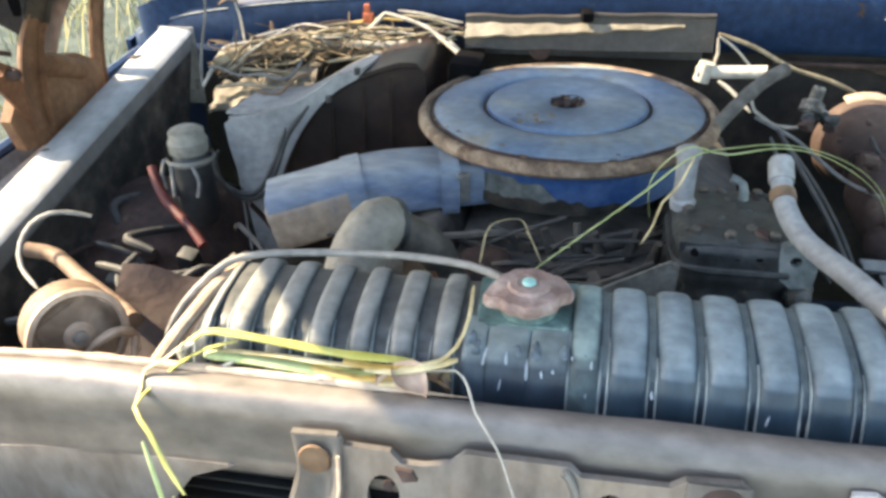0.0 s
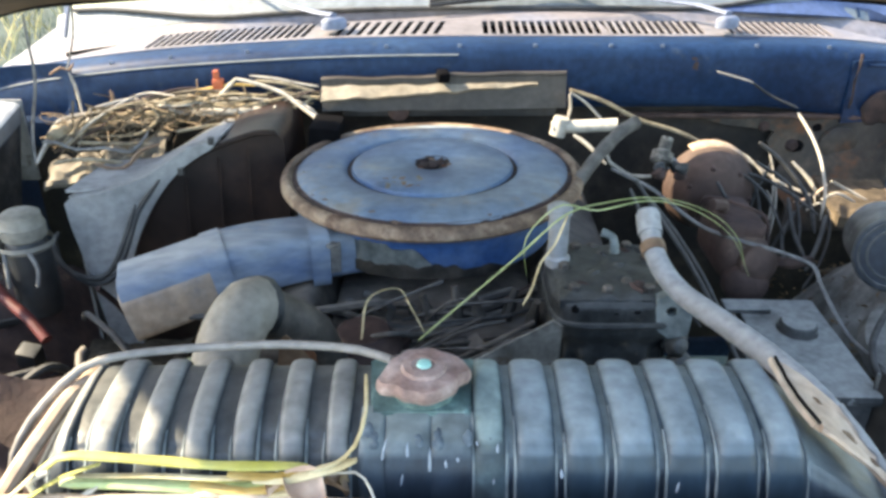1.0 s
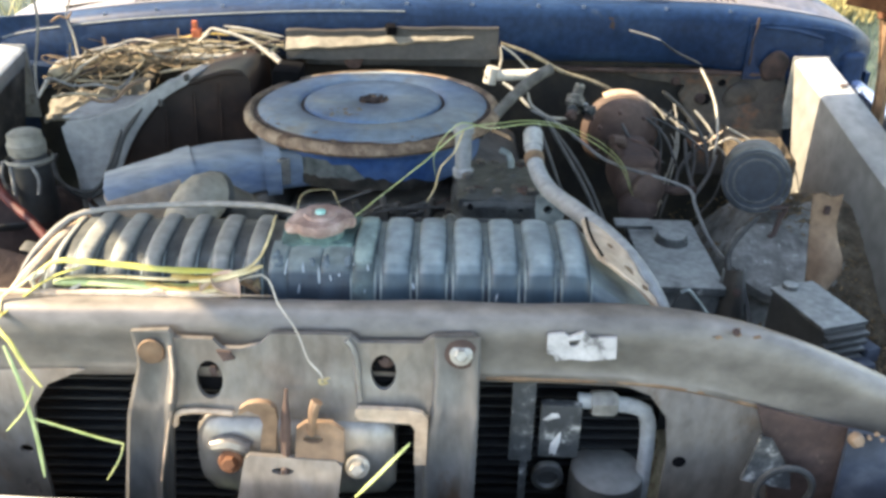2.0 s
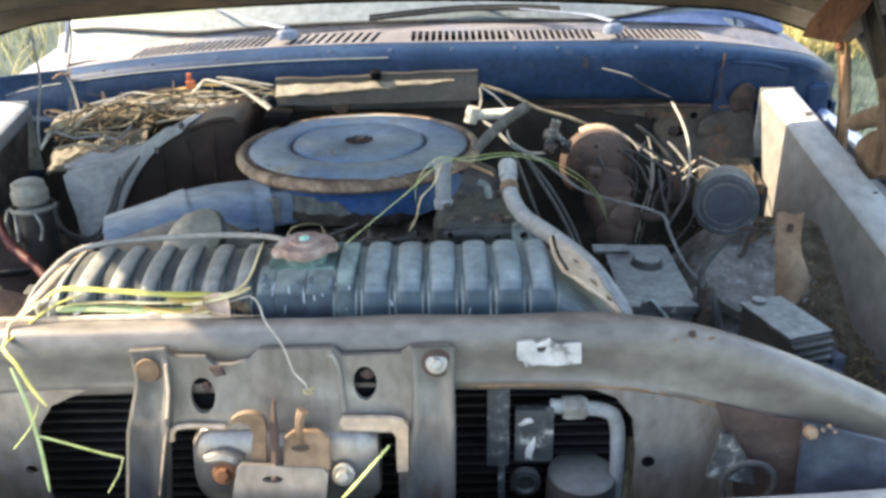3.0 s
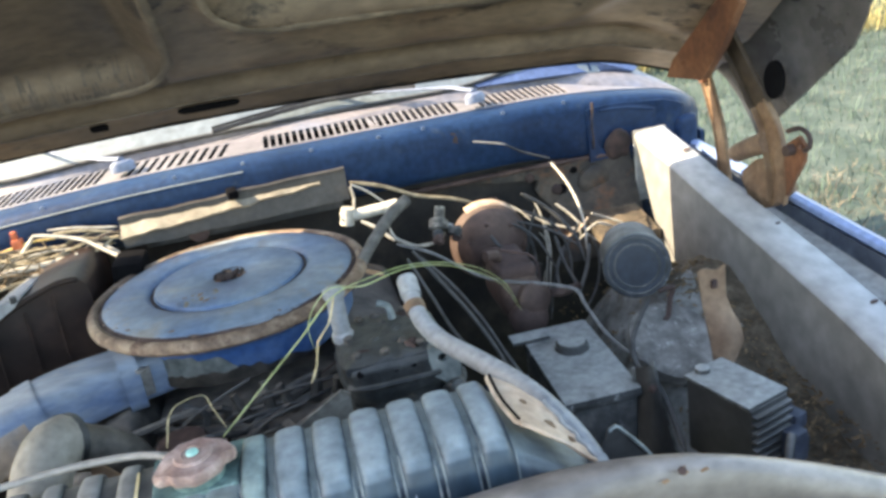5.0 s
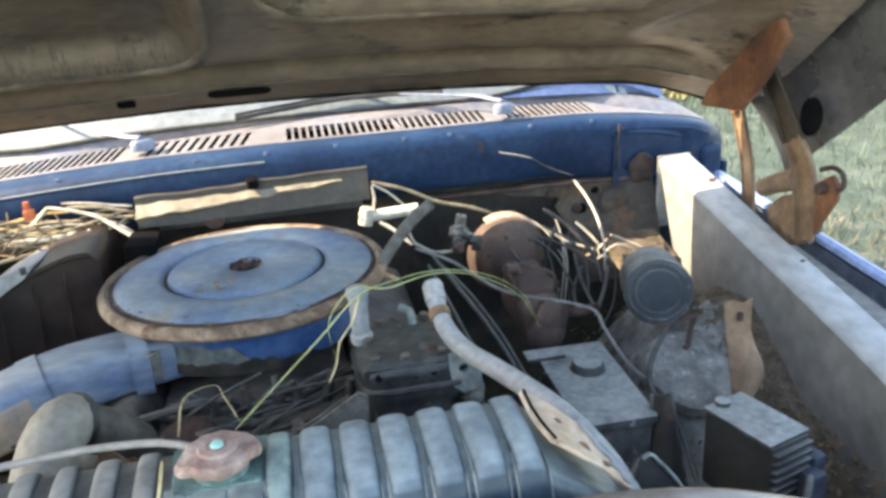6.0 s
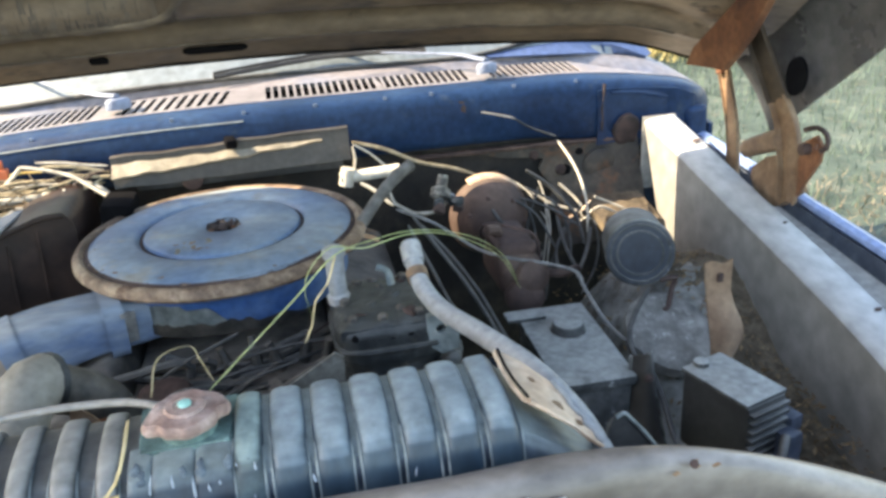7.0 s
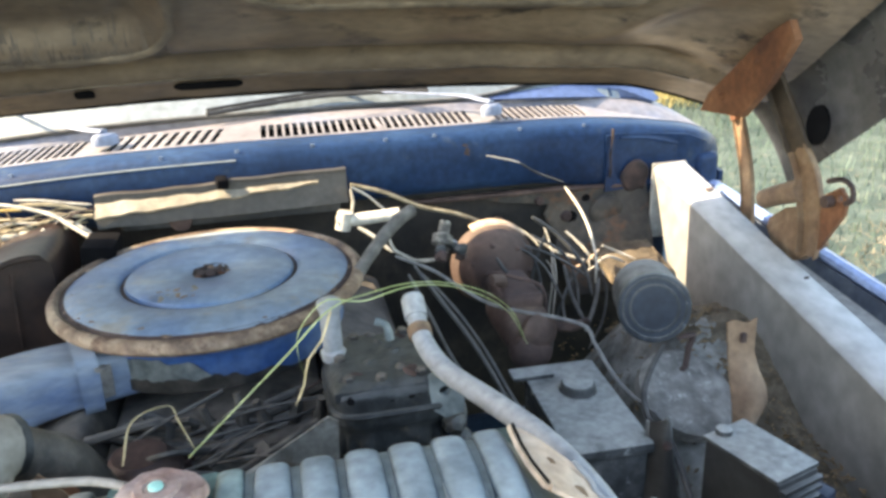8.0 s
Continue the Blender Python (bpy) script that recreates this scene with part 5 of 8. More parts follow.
# ---- under the hood: large things ----
def build_air_cleaner():
    c = (0.102, 1.128, 1.06)
    a = thing("air_cleaner", (0.102, 1.128, 1.02), "round blue air cleaner with rusty rim and dusty lid", "air cleaner")
    m = pose(0.096, 1.128, 0)
    lid = [(0.0, 1.1130), (0.010, 1.1130), (0.015, 1.1150), (0.020, 1.1215), (0.026, 1.1260), (0.080, 1.1285), (0.106, 1.1275), (0.1115, 1.1250), (0.1140, 1.1195), (0.1190, 1.1190), (0.1215, 1.1235),
           (0.128, 1.1265), (0.155, 1.1270), (0.178, 1.1240), (0.189, 1.1190), (0.1935, 1.1150)]
    top = part("lid", lathe(lid, m, 72, caps=False), LID, a, "dusty blue pressed lid with a ring groove")
    part("rim", lathe([(0.1945, 1.1135), (0.1965, 1.1180), (0.201, 1.1205), (0.207, 1.1190), (0.2110, 1.1140), (0.2115, 1.1065), (0.207, 1.1015), (0.198, 1.100), (0.192, 1.103)], m, 72, caps=False, wob=0.004), RIM, a, "rust-eaten rolled rim")
    drum = part("body", lathe([(0.193, 1.102), (0.186, 1.090), (0.180, 1.082), (0.178, 1.048), (0.171, 1.036), (0.12, 1.028), (0.02, 1.028)], m, 64), BLUE, a, "bright blue painted body")
    def skirt(a0, a1, r, low, high):
        def at(u, v):
            t = radians(a0 + (a1 - a0) * u)
            e = ease(0, 0.12, u) * ease(1, 0.82, u)
            lo, hi = low + 0.004 * noise.noise(Vector((u * 9, 1, r))), high + 0.010 * noise.noise(Vector((u * 7, 3, 0))) + 0.005 * noise.noise(Vector((u * 26, 5, 0)))
            return Vector((0.096 + r * math.cos(t), 1.128 + r * math.sin(t), lo + (lo + (hi - lo) * max(0.08, e) - lo) * v))
        return sheet(at, steps(0, 1, 60), steps(0, 1, 5), (0, 0, -0.0005))
    part("dusty_flank", skirt(-168, -84, 0.1815, 1.050, 1.083), WORN, drum, "dirty grey dust on the body side")
    part("grime_flank", skirt(-150, -52, 0.1828, 1.040, 1.056), GREASE, drum, "black oily grime low on the body")
    for k in range(26):
        t, rr = 2.399 * k, 0.0045 * math.sqrt(k)
        part("tan_stain", lathe([(0.0035 + 0.002 * math.sin(k * 1.3), 0), (0.002, 0.0003), (0.0, 0.0004)], pose(0.060 + 1.5 * rr * math.cos(t), 1.052 + rr * math.sin(t), 1.1283, 0, 0, 40 * k) @ Matrix.Diagonal((1.7, 0.7, 1, 1)), 9, wob=0.7), (LIT_DUST, LID, TANDARK, LID)[k % 4], top)
    part("groove_ring", lathe([(0.1142, 1.1202), (0.1165, 1.1196), (0.1188, 1.1198)], m, 72, caps=False, wob=0.004), RUST_DARK, top, "dark ring set in the groove")
    part("edge_ring", lathe([(0.1885, 1.1196), (0.1915, 1.1172), (0.1955, 1.1150)], m, 72, caps=False, wob=0.006), RUST_DARK, top, "dark ring along the lid edge")
    part("centre_recess", lathe([(0.0, 1.1140), (0.010, 1.1140), (0.0162, 1.1176), (0.0212, 1.1240), (0.0250, 1.1268)], m, 32, caps=False, wob=0.22), HINGEHOLE, top, "dark rusted centre recess")
    for k in range(22):
        t = 2.4 * k
        rr = 0.007 + 0.017 * (k % 7) / 6
        part("rust_flake", lathe([(0.0035 + 0.003 * math.sin(k * 1.7) ** 2, -0.001), (0.003, 0.0008), (0.0, 0.0014)], pose(0.096 + rr * math.cos(t), 1.128 + rr * math.sin(t), 1.1150 + 0.011 * ease(0.010, 0.024, rr), 14 * math.sin(k), 12 * math.cos(k * 2), 40 * k), 7, wob=0.7), (RUST_DARK, TAN, RUST)[k % 3], top)
    for k in range(46):
        t = 6.283 * k / 46 + 0.3 * math.sin(k * 5.1)
        rr = 0.181 + 0.009 * math.sin(k * 2.3)
        part("rust_scab", lathe([(0.0028 + 0.006 * math.sin(k * 1.9) ** 4, 0), (0.002, 0.0006), (0.0, 0.0008)], pose(0.096 + rr * math.cos(t), 1.128 + rr * math.sin(t), 1.1218 - 0.35 * (rr - 0.178), 0, 0, 57 * k) @ Matrix.Diagonal((1.6, 0.6, 1, 1)), 10, wob=0.6), (RUST_DARK, RIM, TANDARK)[k % 3], top)
    part("stud", lathe([(0.0045, 1.108), (0.0045, 1.124), (0.003, 1.126)], m, 10), RUST_DARK, top)
    wing = joined(lathe([(0.010, 1.112), (0.009, 1.124), (0.005, 1.128)], m, 12), box((0.085, 1.122, 1.126), (0.012, 0.003, 0.009), (0, 20, 28), 0.0018), box((0.107, 1.134, 1.126), (0.012, 0.003, 0.009), (0, -20, 28), 0.0018))
    part("wing_nut", wing, RUST_DARK, top, "rusty wing nut")
    # intake horn
    p0, p1, p2 = Vector((-0.015, 1.010, 1.060)), Vector((-0.125, 0.972, 1.058)), Vector((-0.245, 0.925, 1.034))

    def horn(pts, w, h):
        bm = bmesh.new()
        rings = []
        for i, p in enumerate(pts):
            d = (pts[min(i + 1, len(pts) - 1)] - pts[max(i - 1, 0)]).normalized()
            side = d.cross(Vector((0, 0, 1))).normalized()
            up = side.cross(d)
            ring = []
            for k in range(24):
                t = 2 * math.pi * k / 24
                cx, sx = math.cos(t), math.sin(t)
                ring.append(bm.verts.new(p + side * w(i) * math.copysign(abs(cx) ** 0.36, cx) + up * h(i) * math.copysign(abs(sx) ** 0.36, sx)))
            rings.append(ring)
        for r, q in zip(rings, rings[1:]):
            for k in range(24):
                bm.faces.new((r[k], r[(k + 1) % 24], q[(k + 1) % 24], q[k]))
        inner = [bm.verts.new(v.co.lerp(sum((x.co for x in rings[-1]), Vector()) / 24, 0.06) + (pts[-2] - pts[-1]) * 0.3) for v in rings[-1]]
        for k in range(24):
            bm.faces.new((rings[-1][k], rings[-1][(k + 1) % 24], inner[(k + 1) % 24], inner[k]))
        return bm
    path = spline([(0.03, 1.03, 1.058), p0, p1, p2, (-0.272, 0.915, 1.028)], 0.02)
    n = len(path)
    intake = part("intake_horn", horn(path, lambda i: 0.040 + 0.006 * i / n, lambda i: 0.032 + 0.006 * ease(0.2, 0.6, i / n)), HORN, a, "faded blue intake horn", 40)
    for q, w in ((0.30, 0.003), (0.62, 0.002)):
        i = int(q * n)
        part("seam_band", horn([path[i - 1].lerp(path[i], 0.5), path[i], path[i].lerp(path[i + 1], 0.5)], lambda k: 0.0445 + w, lambda k: 0.0375 + w), HORN, intake, "raised seam band", 40)
    low = [path[i] + Vector((0, -0.004, -0.006)) for i in range(int(n * 0.60), n)]
    part("bare_patch", horn(low, lambda i: 0.0412 + 0.004 * i / len(low), lambda i: 0.0335), BARE, intake, "bare tan lower side where the paint has gone", 40)
    part("clip_strap", joined(box((-0.023, 0.962, 1.062), (0.014, 0.004, 0.045), (8, 0, 24), 0.0015), box((-0.026, 0.955, 1.083), (0.013, 0.012, 0.004), (0, 0, 24), 0.001)), ZINC, intake, "dull metal clip strap")
    return a


TANK_L, TANK_R = -0.176, 0.428
TANK_CROWN = [(0.4700, 1.060), (0.4715, 1.100), (0.4742, 1.130), (0.4785, 1.148), (0.4838, 1.1590), (0.4905, 1.1658), (0.4985, 1.1698), (0.5110, 1.1722), (0.5300, 1.1738),
              (0.5560, 1.1742), (0.5760, 1.1728), (0.5870, 1.1660), (0.5930, 1.1480), (0.5940, 1.060)]
TANK_DEPTH = [0.002, 0.0025, 0.0034, 0.005, 0.0070, 0.0086, 0.0082, 0.0066, 0.0052, 0.0046, 0.005, 0.005, 0.004, 0.002]


def tank_line(i, sink=0.0):
    """A place on the tank's section, i along it from the front foot to the rear foot, sunk towards the inside by a share of the groove depth."""
    j = min(int(i), len(TANK_CROWN) - 2)
    t = i - j
    mix = lambda a, b: a + (b - a) * t
    (y0, z0), (y1, z1) = TANK_CROWN[j], TANK_CROWN[j + 1]
    run = Vector((y1 - y0, z1 - z0)).normalized()
    d = sink * mix(TANK_DEPTH[j], TANK_DEPTH[j + 1])
    return mix(y0, y1) + run.y * d, mix(z0, z1) - run.x * d


def tank_place(x, y, z):
    """Lets the tank taper towards both ends, and the ribs fan a little on the passenger side."""
    f = ease(TANK_L - 0.020, TANK_L + 0.042, x)
    g = ease(0.350, TANK_R + 0.004, x)
    h = (x - 0.352) / (TANK_R - 0.352) if x > 0.352 else 0.0
    yy = 0.525 + (y - 0.525) * (0.90 + 0.10 * f)
    zz = 1.04 + (z - 1.04) * (0.60 + 0.40 * f) * (1 - 0.44 * h)
    yy = yy + (0.492 - yy) * 0.55 * g * ease(0.49, 0.58, y)
    return Vector((x + 0.0035 * ease(0.10, 0.0, x) * (0.54 - y) / 0.06, yy, zz))


def build_radiator():
    r = thing("radiator", ((TANK_L + TANK_R) / 2, 0.525, 0.55), "old radiator with ribbed dark tank stained green", "radiator")
    n_sec = len(TANK_CROWN) - 1
    # passenger half darker: the shade in its grooves put into the colour
    for name, a, b, m, label in (("tank", TANK_L, 0.070, TANK, "tarnished blue-black brass tank, groove shade in its colour"), ("tank", 0.070, TANK_R, TANKDUST, "tarnished brass tank with chalky grooves")):
        part(name, sheet(lambda x, i: tank_place(x, *tank_line(i, 1.0 + 0.15 * noise.noise(Vector((x * 40, i, 0))))), steps(a, b, 45), steps(0, n_sec, 36), (0, 0, -0.0005)), m, r, label, 60)
    # pressed ribs across the tank, standing proud of dirty grooves: crowns with rounded shoulders
    left = (-0.163, -0.134, -0.101, -0.069, -0.037, -0.006, 0.027, 0.058)
    right = (0.133, 0.161, 0.1945, 0.228, 0.262, 0.2955, 0.3295, 0.363)
    spans = [(a + g, b - g) for line, g in ((left, 0.0062), (right, 0.0024)) for a, b in zip(line, line[1:])]
    us = [-1, -0.985, -0.95, -0.89, -0.80, -0.66, -0.45, -0.2, 0, 0.2, 0.45, 0.66, 0.80, 0.89, 0.95, 0.985, 1]
    for n, (a, b) in enumerate(spans):
        rnd = random.Random(70 + n)
        dent, at_v = rnd.uniform(-0.12, 0.12), rnd.uniform(0.3, 0.7)

        def rib(u, v):
            f = (1 - abs(u) ** 3.4) ** 0.62
            w = (b - a) / 2 * (1 - 0.10 * ease(0.55, 0.95, v) + 0.03 * noise.noise(Vector((v * 5, n, 3))))
            sink = 1.02 - 1.02 * f * (1 - 0.05 * abs(dent) * 8 * math.exp(-((v - at_v) / 0.1) ** 2)) + 0.05 * noise.noise(Vector((u * 2 + n * 5, v * 7, 0)))
            return tank_place((a + b) / 2 + u * w, *tank_line(0.4 + 11.9 * v, sink))
        part("rib", sheet(rib, us, steps(0, 1, 44), (0, 0, -0.001)), VERDIPALE if n == 7 else TANKTOP if n > 7 else TANKLEFT, r, "pale green corroded rib" if n == 7 else "", 60)
        for u in (-0.955, 0.965):
            lo, hi = rnd.uniform(0.01, 0.06), rnd.uniform(0.42, 0.62)
            part("worn_edge", tube([rib(u, v) + Vector((0, -0.0004, 0.0003)) for v in steps(lo, hi, 16)], lambda f: 0.0007 + 0.0006 * math.sin(f * 3.14), 5, wob=0.7), WORN, r, "rubbed pale rib edge" if n == 0 else "")
    # the plain block below the filler: three shallow pressed faces under the green seat
    for n, (a, b) in enumerate(((0.0575, 0.0758), (0.0756, 0.1076), (0.1074, 0.1352))):
        def face(u, v):
            f = (1 - abs(u) ** 4) ** 0.6
            y, z = tank_line(0.4 + 7.2 * v, 0.45 - 0.3 * f + 0.08 * noise.noise(Vector((u * 3 + n * 4, v * 9, 2))))
            return tank_place((a + b) / 2 + u * (b - a) / 2, y, z - 0.0015 * ease(0.5, 0.9, v))
        part("front_face", sheet(face, us, steps(0, 1, 24), (0, 0, -0.001)), TANKDUST, r, "dark scuffed face below the filler" if n == 1 else "", 60)
    seat = [(0.0600, 0.5800), (0.0655, 0.5135), (0.1345, 0.5135), (0.1400, 0.5800)]
    bm = plate(seat, [], lambda u, v: Vector((u, v, 1.1660)), Vector((0, 0, 0.0052)))
    bmesh.ops.bevel(bm, geom=list(bm.edges), offset=0.0016, segments=2, affect="EDGES")
    plinth = part("filler_seat", bm, VERDIGRIS, r, "green corroded filler seat")
    # black bar: the shadow line before the seat given a shape
    part("seat_shadow_line", box((0.101, 0.5105, 1.1655), (0.062, 0.0035, 0.004), (0, 0, 0), 0.001), HOLE, plinth, "dark bar for the shadow line before the seat")
    rnd = random.Random(8)
    for i in range(11):
        x = rnd.choice((rnd.uniform(0.064, 0.17), rnd.uniform(0.064, 0.35)))
        v = rnd.uniform(2.2, 5.2)
        y, z = tank_line(v, 0.1)
        p = tank_place(x, y - 0.0012, z)
        tall = rnd.uniform(1, 4.0) if i % 4 else rnd.uniform(5, 8)
        part("lime_drip", lathe([(rnd.uniform(0.0008, 0.0020), 0), (0.0008, 0.0007), (0.0, 0.0008)], pose(*p, 82, rnd.uniform(-14, 14), 0) @ Matrix.Diagonal((0.7, tall, 1, 1)), 9, wob=0.5), LIMESCALE, r, "white lime drip" if not i else "")
    for i in range(12):
        x, v = rnd.uniform(0.062, 0.150), rnd.uniform(4.6, 6.0)
        y, z = tank_line(v, 0.1)
        y2, z2 = tank_line(v + 0.1, 0.1)
        up = Vector((0, -(z2 - z), y2 - y)).normalized()
        q = rnd.uniform(0.0020, 0.0050)
        part("crust", lathe([(q, -0.0004), (q * 0.7, 0.0003), (0.0, 0.0005)], Matrix.Translation(tank_place(x, y, z)) @ up.to_track_quat("Z", "Y").to_matrix().to_4x4() @ Matrix.Diagonal((1.0, rnd.uniform(0.5, 1.3), 1, 1)), 11, wob=0.7), CRUST, r, "pale blue crust" if not i else "")
    part("filler_neck", lathe([(0.022, 1.168), (0.022, 1.178), (0.024, 1.180), (0.024, 1.182)], pose(0.102, 0.538, 0), 28), VERDIGRIS, plinth)

    # scraped tan end plate on the driver side with a thin strap, and a pale flange on the other end
    def endp(u, v):
        a, d = Vector((0.3630, 0.5760, 1.1755)), Vector((0.3690, 0.5050, 1.1690))
        b, c = Vector((0.4030, 0.5400, 1.1560)), Vector((0.4310, 0.4900, 1.1200))
        p = a.lerp(d, v).lerp(b.lerp(c, v), u)
        rag = 0.0035 * noise.noise(Vector((v * 9, u * 2, 7))) * ease(0.5, 1, u)
        return p + Vector((rag - 0.003 * math.sin(v * 3.1) * (1 - u), 0, 0.0035 * math.sin(u * 3.1) + 0.0012 * noise.noise(Vector((u * 4, v * 7, 2)))))
    end = part("end_plate", sheet(endp, steps(0, 1, 14), steps(0, 1, 18), (-0.002, 0, -0.003)), TANBARE, r, "scraped tan end plate")
    part("front_flange", tube([endp(u, 1.0) + Vector((0, -0.002, 0.0)) for u in steps(0.05, 1, 10)], lambda f: 0.0040 - 0.002 * f, 8, flat=0.6), TANBARE, end, "pale folded front edge")
    part("plate_edge", tube([endp(1.0, v) + Vector((0.001, 0.001, 0.001)) for v in steps(0.0, 1, 10)], 0.0022, 8, wob=0.3), PANEL, end, "pale worn plate edge")
    for u, v, q in ((0.62, 0.66, 0.006), (0.45, 0.35, 0.0035), (0.8, 0.82, 0.004)):
        part("rust_scab", lathe([(q, 0), (q * 0.6, 0.0006), (0.0, 0.0008)], Matrix.Translation(endp(u, v) + Vector((0, 0, 0.0004))) @ Vector((0.4, -0.2, 0.9)).to_track_quat("Z", "Y").to_matrix().to_4x4(), 10, wob=0.6), TANDARK, end)
    part("end_strap", tube([endp(0.02, v) + Vector((0.0012, -0.001, 0.0022)) for v in steps(0.02, 1, 10)], 0.0015, 6), HOLE, end, "thin black strap")
    part("end_flange", tube([(-0.150, 0.590, 1.158), (-0.166, 0.560, 1.152), (-0.172, 0.525, 1.146), (-0.178, 0.490, 1.138), (-0.188, 0.455, 1.118), (-0.20, 0.44, 1.08)], 0.0058, 8), TANBARE, r, "pale worn end flange")
    part("core", box(((TANK_L + 0.392) / 2, 0.525, 0.80), (0.392 - TANK_L + 0.04, 0.07, 0.53), bevel=0.004), GREASE, r, "dark finned core")
    return r


def build_cap(radiator):
    bm = bmesh.new()
    n = 72
    prof = [(0.98, 0.001), (1.03, 0.004), (1.03, 0.008), (0.97, 0.0115), (0.86, 0.0120), (0.80, 0.0112), (0.62, 0.0118), (0.57, 0.0140), (0.34, 0.0146), (0.30, 0.0136), (0.24, 0.0138), (0.0, 0.0146)]
    rings = []
    for q, z in prof:
        ring = []
        for i in range(n):
            t = 2 * math.pi * i / n
            ear = 0.0090 * (max(0, math.cos(t - 0.25)) ** 14 + max(0, -math.cos(t - 0.25)) ** 14) + 0.0025 * max(0, -math.sin(t)) ** 2
            lob = 0.0010 * math.cos(9 * t + 0.6 * math.sin(3 * t))
            rad = 0.85 * (0.0305 + (ear + lob) * (1 if q > 0.8 else 0)) * q
            ring.append(bm.verts.new((0.102 + rad * math.cos(t), 0.538 + rad * math.sin(t), 1.180 + z - 0.4 * (ear if q > 0.8 else 0))))
        rings.append(ring)
    for a, b in zip(rings, rings[1:]):
        for i in range(n):
            bm.faces.new((a[i], a[(i + 1) % n], b[(i + 1) % n], b[i]))
    bm.faces.new(rings[0])
    c = part("radiator_cap", bm, CAP, radiator, "rust-pink radiator cap with ears and teal centre")
    part("rivet", lathe([(0.0052, 1.1940), (0.0050, 1.1960), (0.003, 1.1968)], pose(0.102, 0.538, 0), 18), TEAL, c, "pale teal rivet")
    return c


def hose(name, pts, r, mat, label, category="hose", clamps=(), group="", **kw):
    """A hose with optional metal clamps at fractions of its length."""
    h = thing(name, pts[0], label, category, group)
    part("tube", tube(pts, r, 14, **kw), mat, h)
    line = spline(pts)
    for f, cm in clamps:
        i = min(max(1, int(f * (len(line) - 1))), len(line) - 2)
        rr = (r(f) if callable(r) else r) + 0.002
        d = (line[i + 1] - line[i - 1]).normalized()
        part("clamp", tube([line[i] - d * 0.006, line[i] + d * 0.006], rr, 16, straight=True), cm, h, "hose clamp")
    return h


def build_compressor():
    c = thing("compressor", (0.30, 0.86, 0.80), "dusty dark cast air-conditioning compressor block", "compressor")
    mid = Vector((0.300, 0.872, 0))

    def block(u, v):
        """A squarish cast body, waisted below its head."""
        t = 2 * math.pi * u
        z = 0.90 + 0.192 * v
        e = 0.42
        cx, sx = math.cos(t), math.sin(t)
        px, py = math.copysign(abs(cx) ** e, cx), math.copysign(abs(sx) ** e, sx)
        w = 0.068 - 0.006 * ease(0.78, 0.70, v) * ease(0.2, 0.45, v) - 0.010 * ease(0.2, 0.0, v) - 0.012 * ease(0.96, 1.0, v)
        q = 1 + 0.03 * noise.noise(Vector((px * 2.2, py * 2.2, z * 14))) + 0.016 * noise.noise(Vector((px * 7, py * 7, z * 50)))
        flute = 0.0035 * math.cos(t * 14) * ease(0.70, 0.60, v)
        return mid + Vector((px * (w * q + flute), py * (w * 1.07 * q + flute), z))
    part("block", sheet(block, steps(0, 1, 96), steps(0, 1, 30), (0, 0, -0.0004)), CASTING, c, "dark fluted cast body", 60)
    head = part("head", sheet(lambda u, v: mid + Vector((0.062 * u, 0.066 * v, 1.0905 + 0.006 * (1 - max(abs(u), abs(v)) ** 8) + 0.0030 * noise.noise(Vector((u * 5, v * 5, 3))))), steps(-1, 1, 24), steps(-1, 1, 24), (0, 0, -0.012)), CASTING, c, "dirty cast cylinder head", 60)
    part("head_band", tube([mid + Vector((0.0675 * math.copysign(abs(math.cos(t)) ** 0.42, math.cos(t)), 0.0725 * math.copysign(abs(math.sin(t)) ** 0.42, math.sin(t)), 1.062)) for t in steps(0, 6.283, 40)], 0.0045, 8, wob=0.3), CASTING, c, "raised band below the head")
    for dx in (-0.046, -0.024, -0.002, 0.020):
        part("bolt_recess", lathe([(0.0046, 0.0), (0.0040, 0.0008), (0.0, 0.0010)], pose(0.300 + dx, 0.8015, 1.080 + 0.05 * abs(dx), 66, 0, 0), 12, wob=0.12), HOLE, c, "dark bolt recess")
    for dx, dy in ((-0.045, -0.050), (-0.010, -0.055), (0.035, -0.052), (-0.050, 0.0), (0.047, 0.02), (-0.03, 0.05), (0.03, 0.052)):
        part("head_bolt", lathe([(0.0066, 1.092), (0.0066, 1.1000), (0.005, 1.1015)], pose(mid.x + dx, mid.y + dy, 0), 6), GREASE, head)
    rnd = random.Random(31)
    for i in range(16):
        x, y = rnd.uniform(-0.052, 0.052), rnd.uniform(-0.056, 0.056)
        part("dirt_clod", lathe([(0.008, -0.004), (0.009, 0.0), (0.005, 0.003), (0.0, 0.0042)], pose(mid.x + x, mid.y + y, 1.0955, rnd.uniform(-10, 10), rnd.uniform(-10, 10), rnd.uniform(0, 180)) @ Matrix.Diagonal((rnd.uniform(0.5, 1.6), rnd.uniform(0.4, 1.0), 1, 1)), 10, wob=0.5), (CASTING, RUST_DARK, GREASE, CASTING)[i % 4], head, "caked dirt" if not i else "")
    part("ear_plate", plate([(0.338, 1.060), (0.340, 1.094), (0.352, 1.102), (0.368, 1.098), (0.378, 1.080), (0.376, 1.052), (0.356, 1.046)], [oval(0.356, 1.080, 0.0062, 0.0062, 12)], lambda u, v: Vector((u, 0.800 - 0.1 * (u - 0.35), v)), Vector((0, 0.012, 0))), WORN, c, "pale cast ear with a bolt hole")
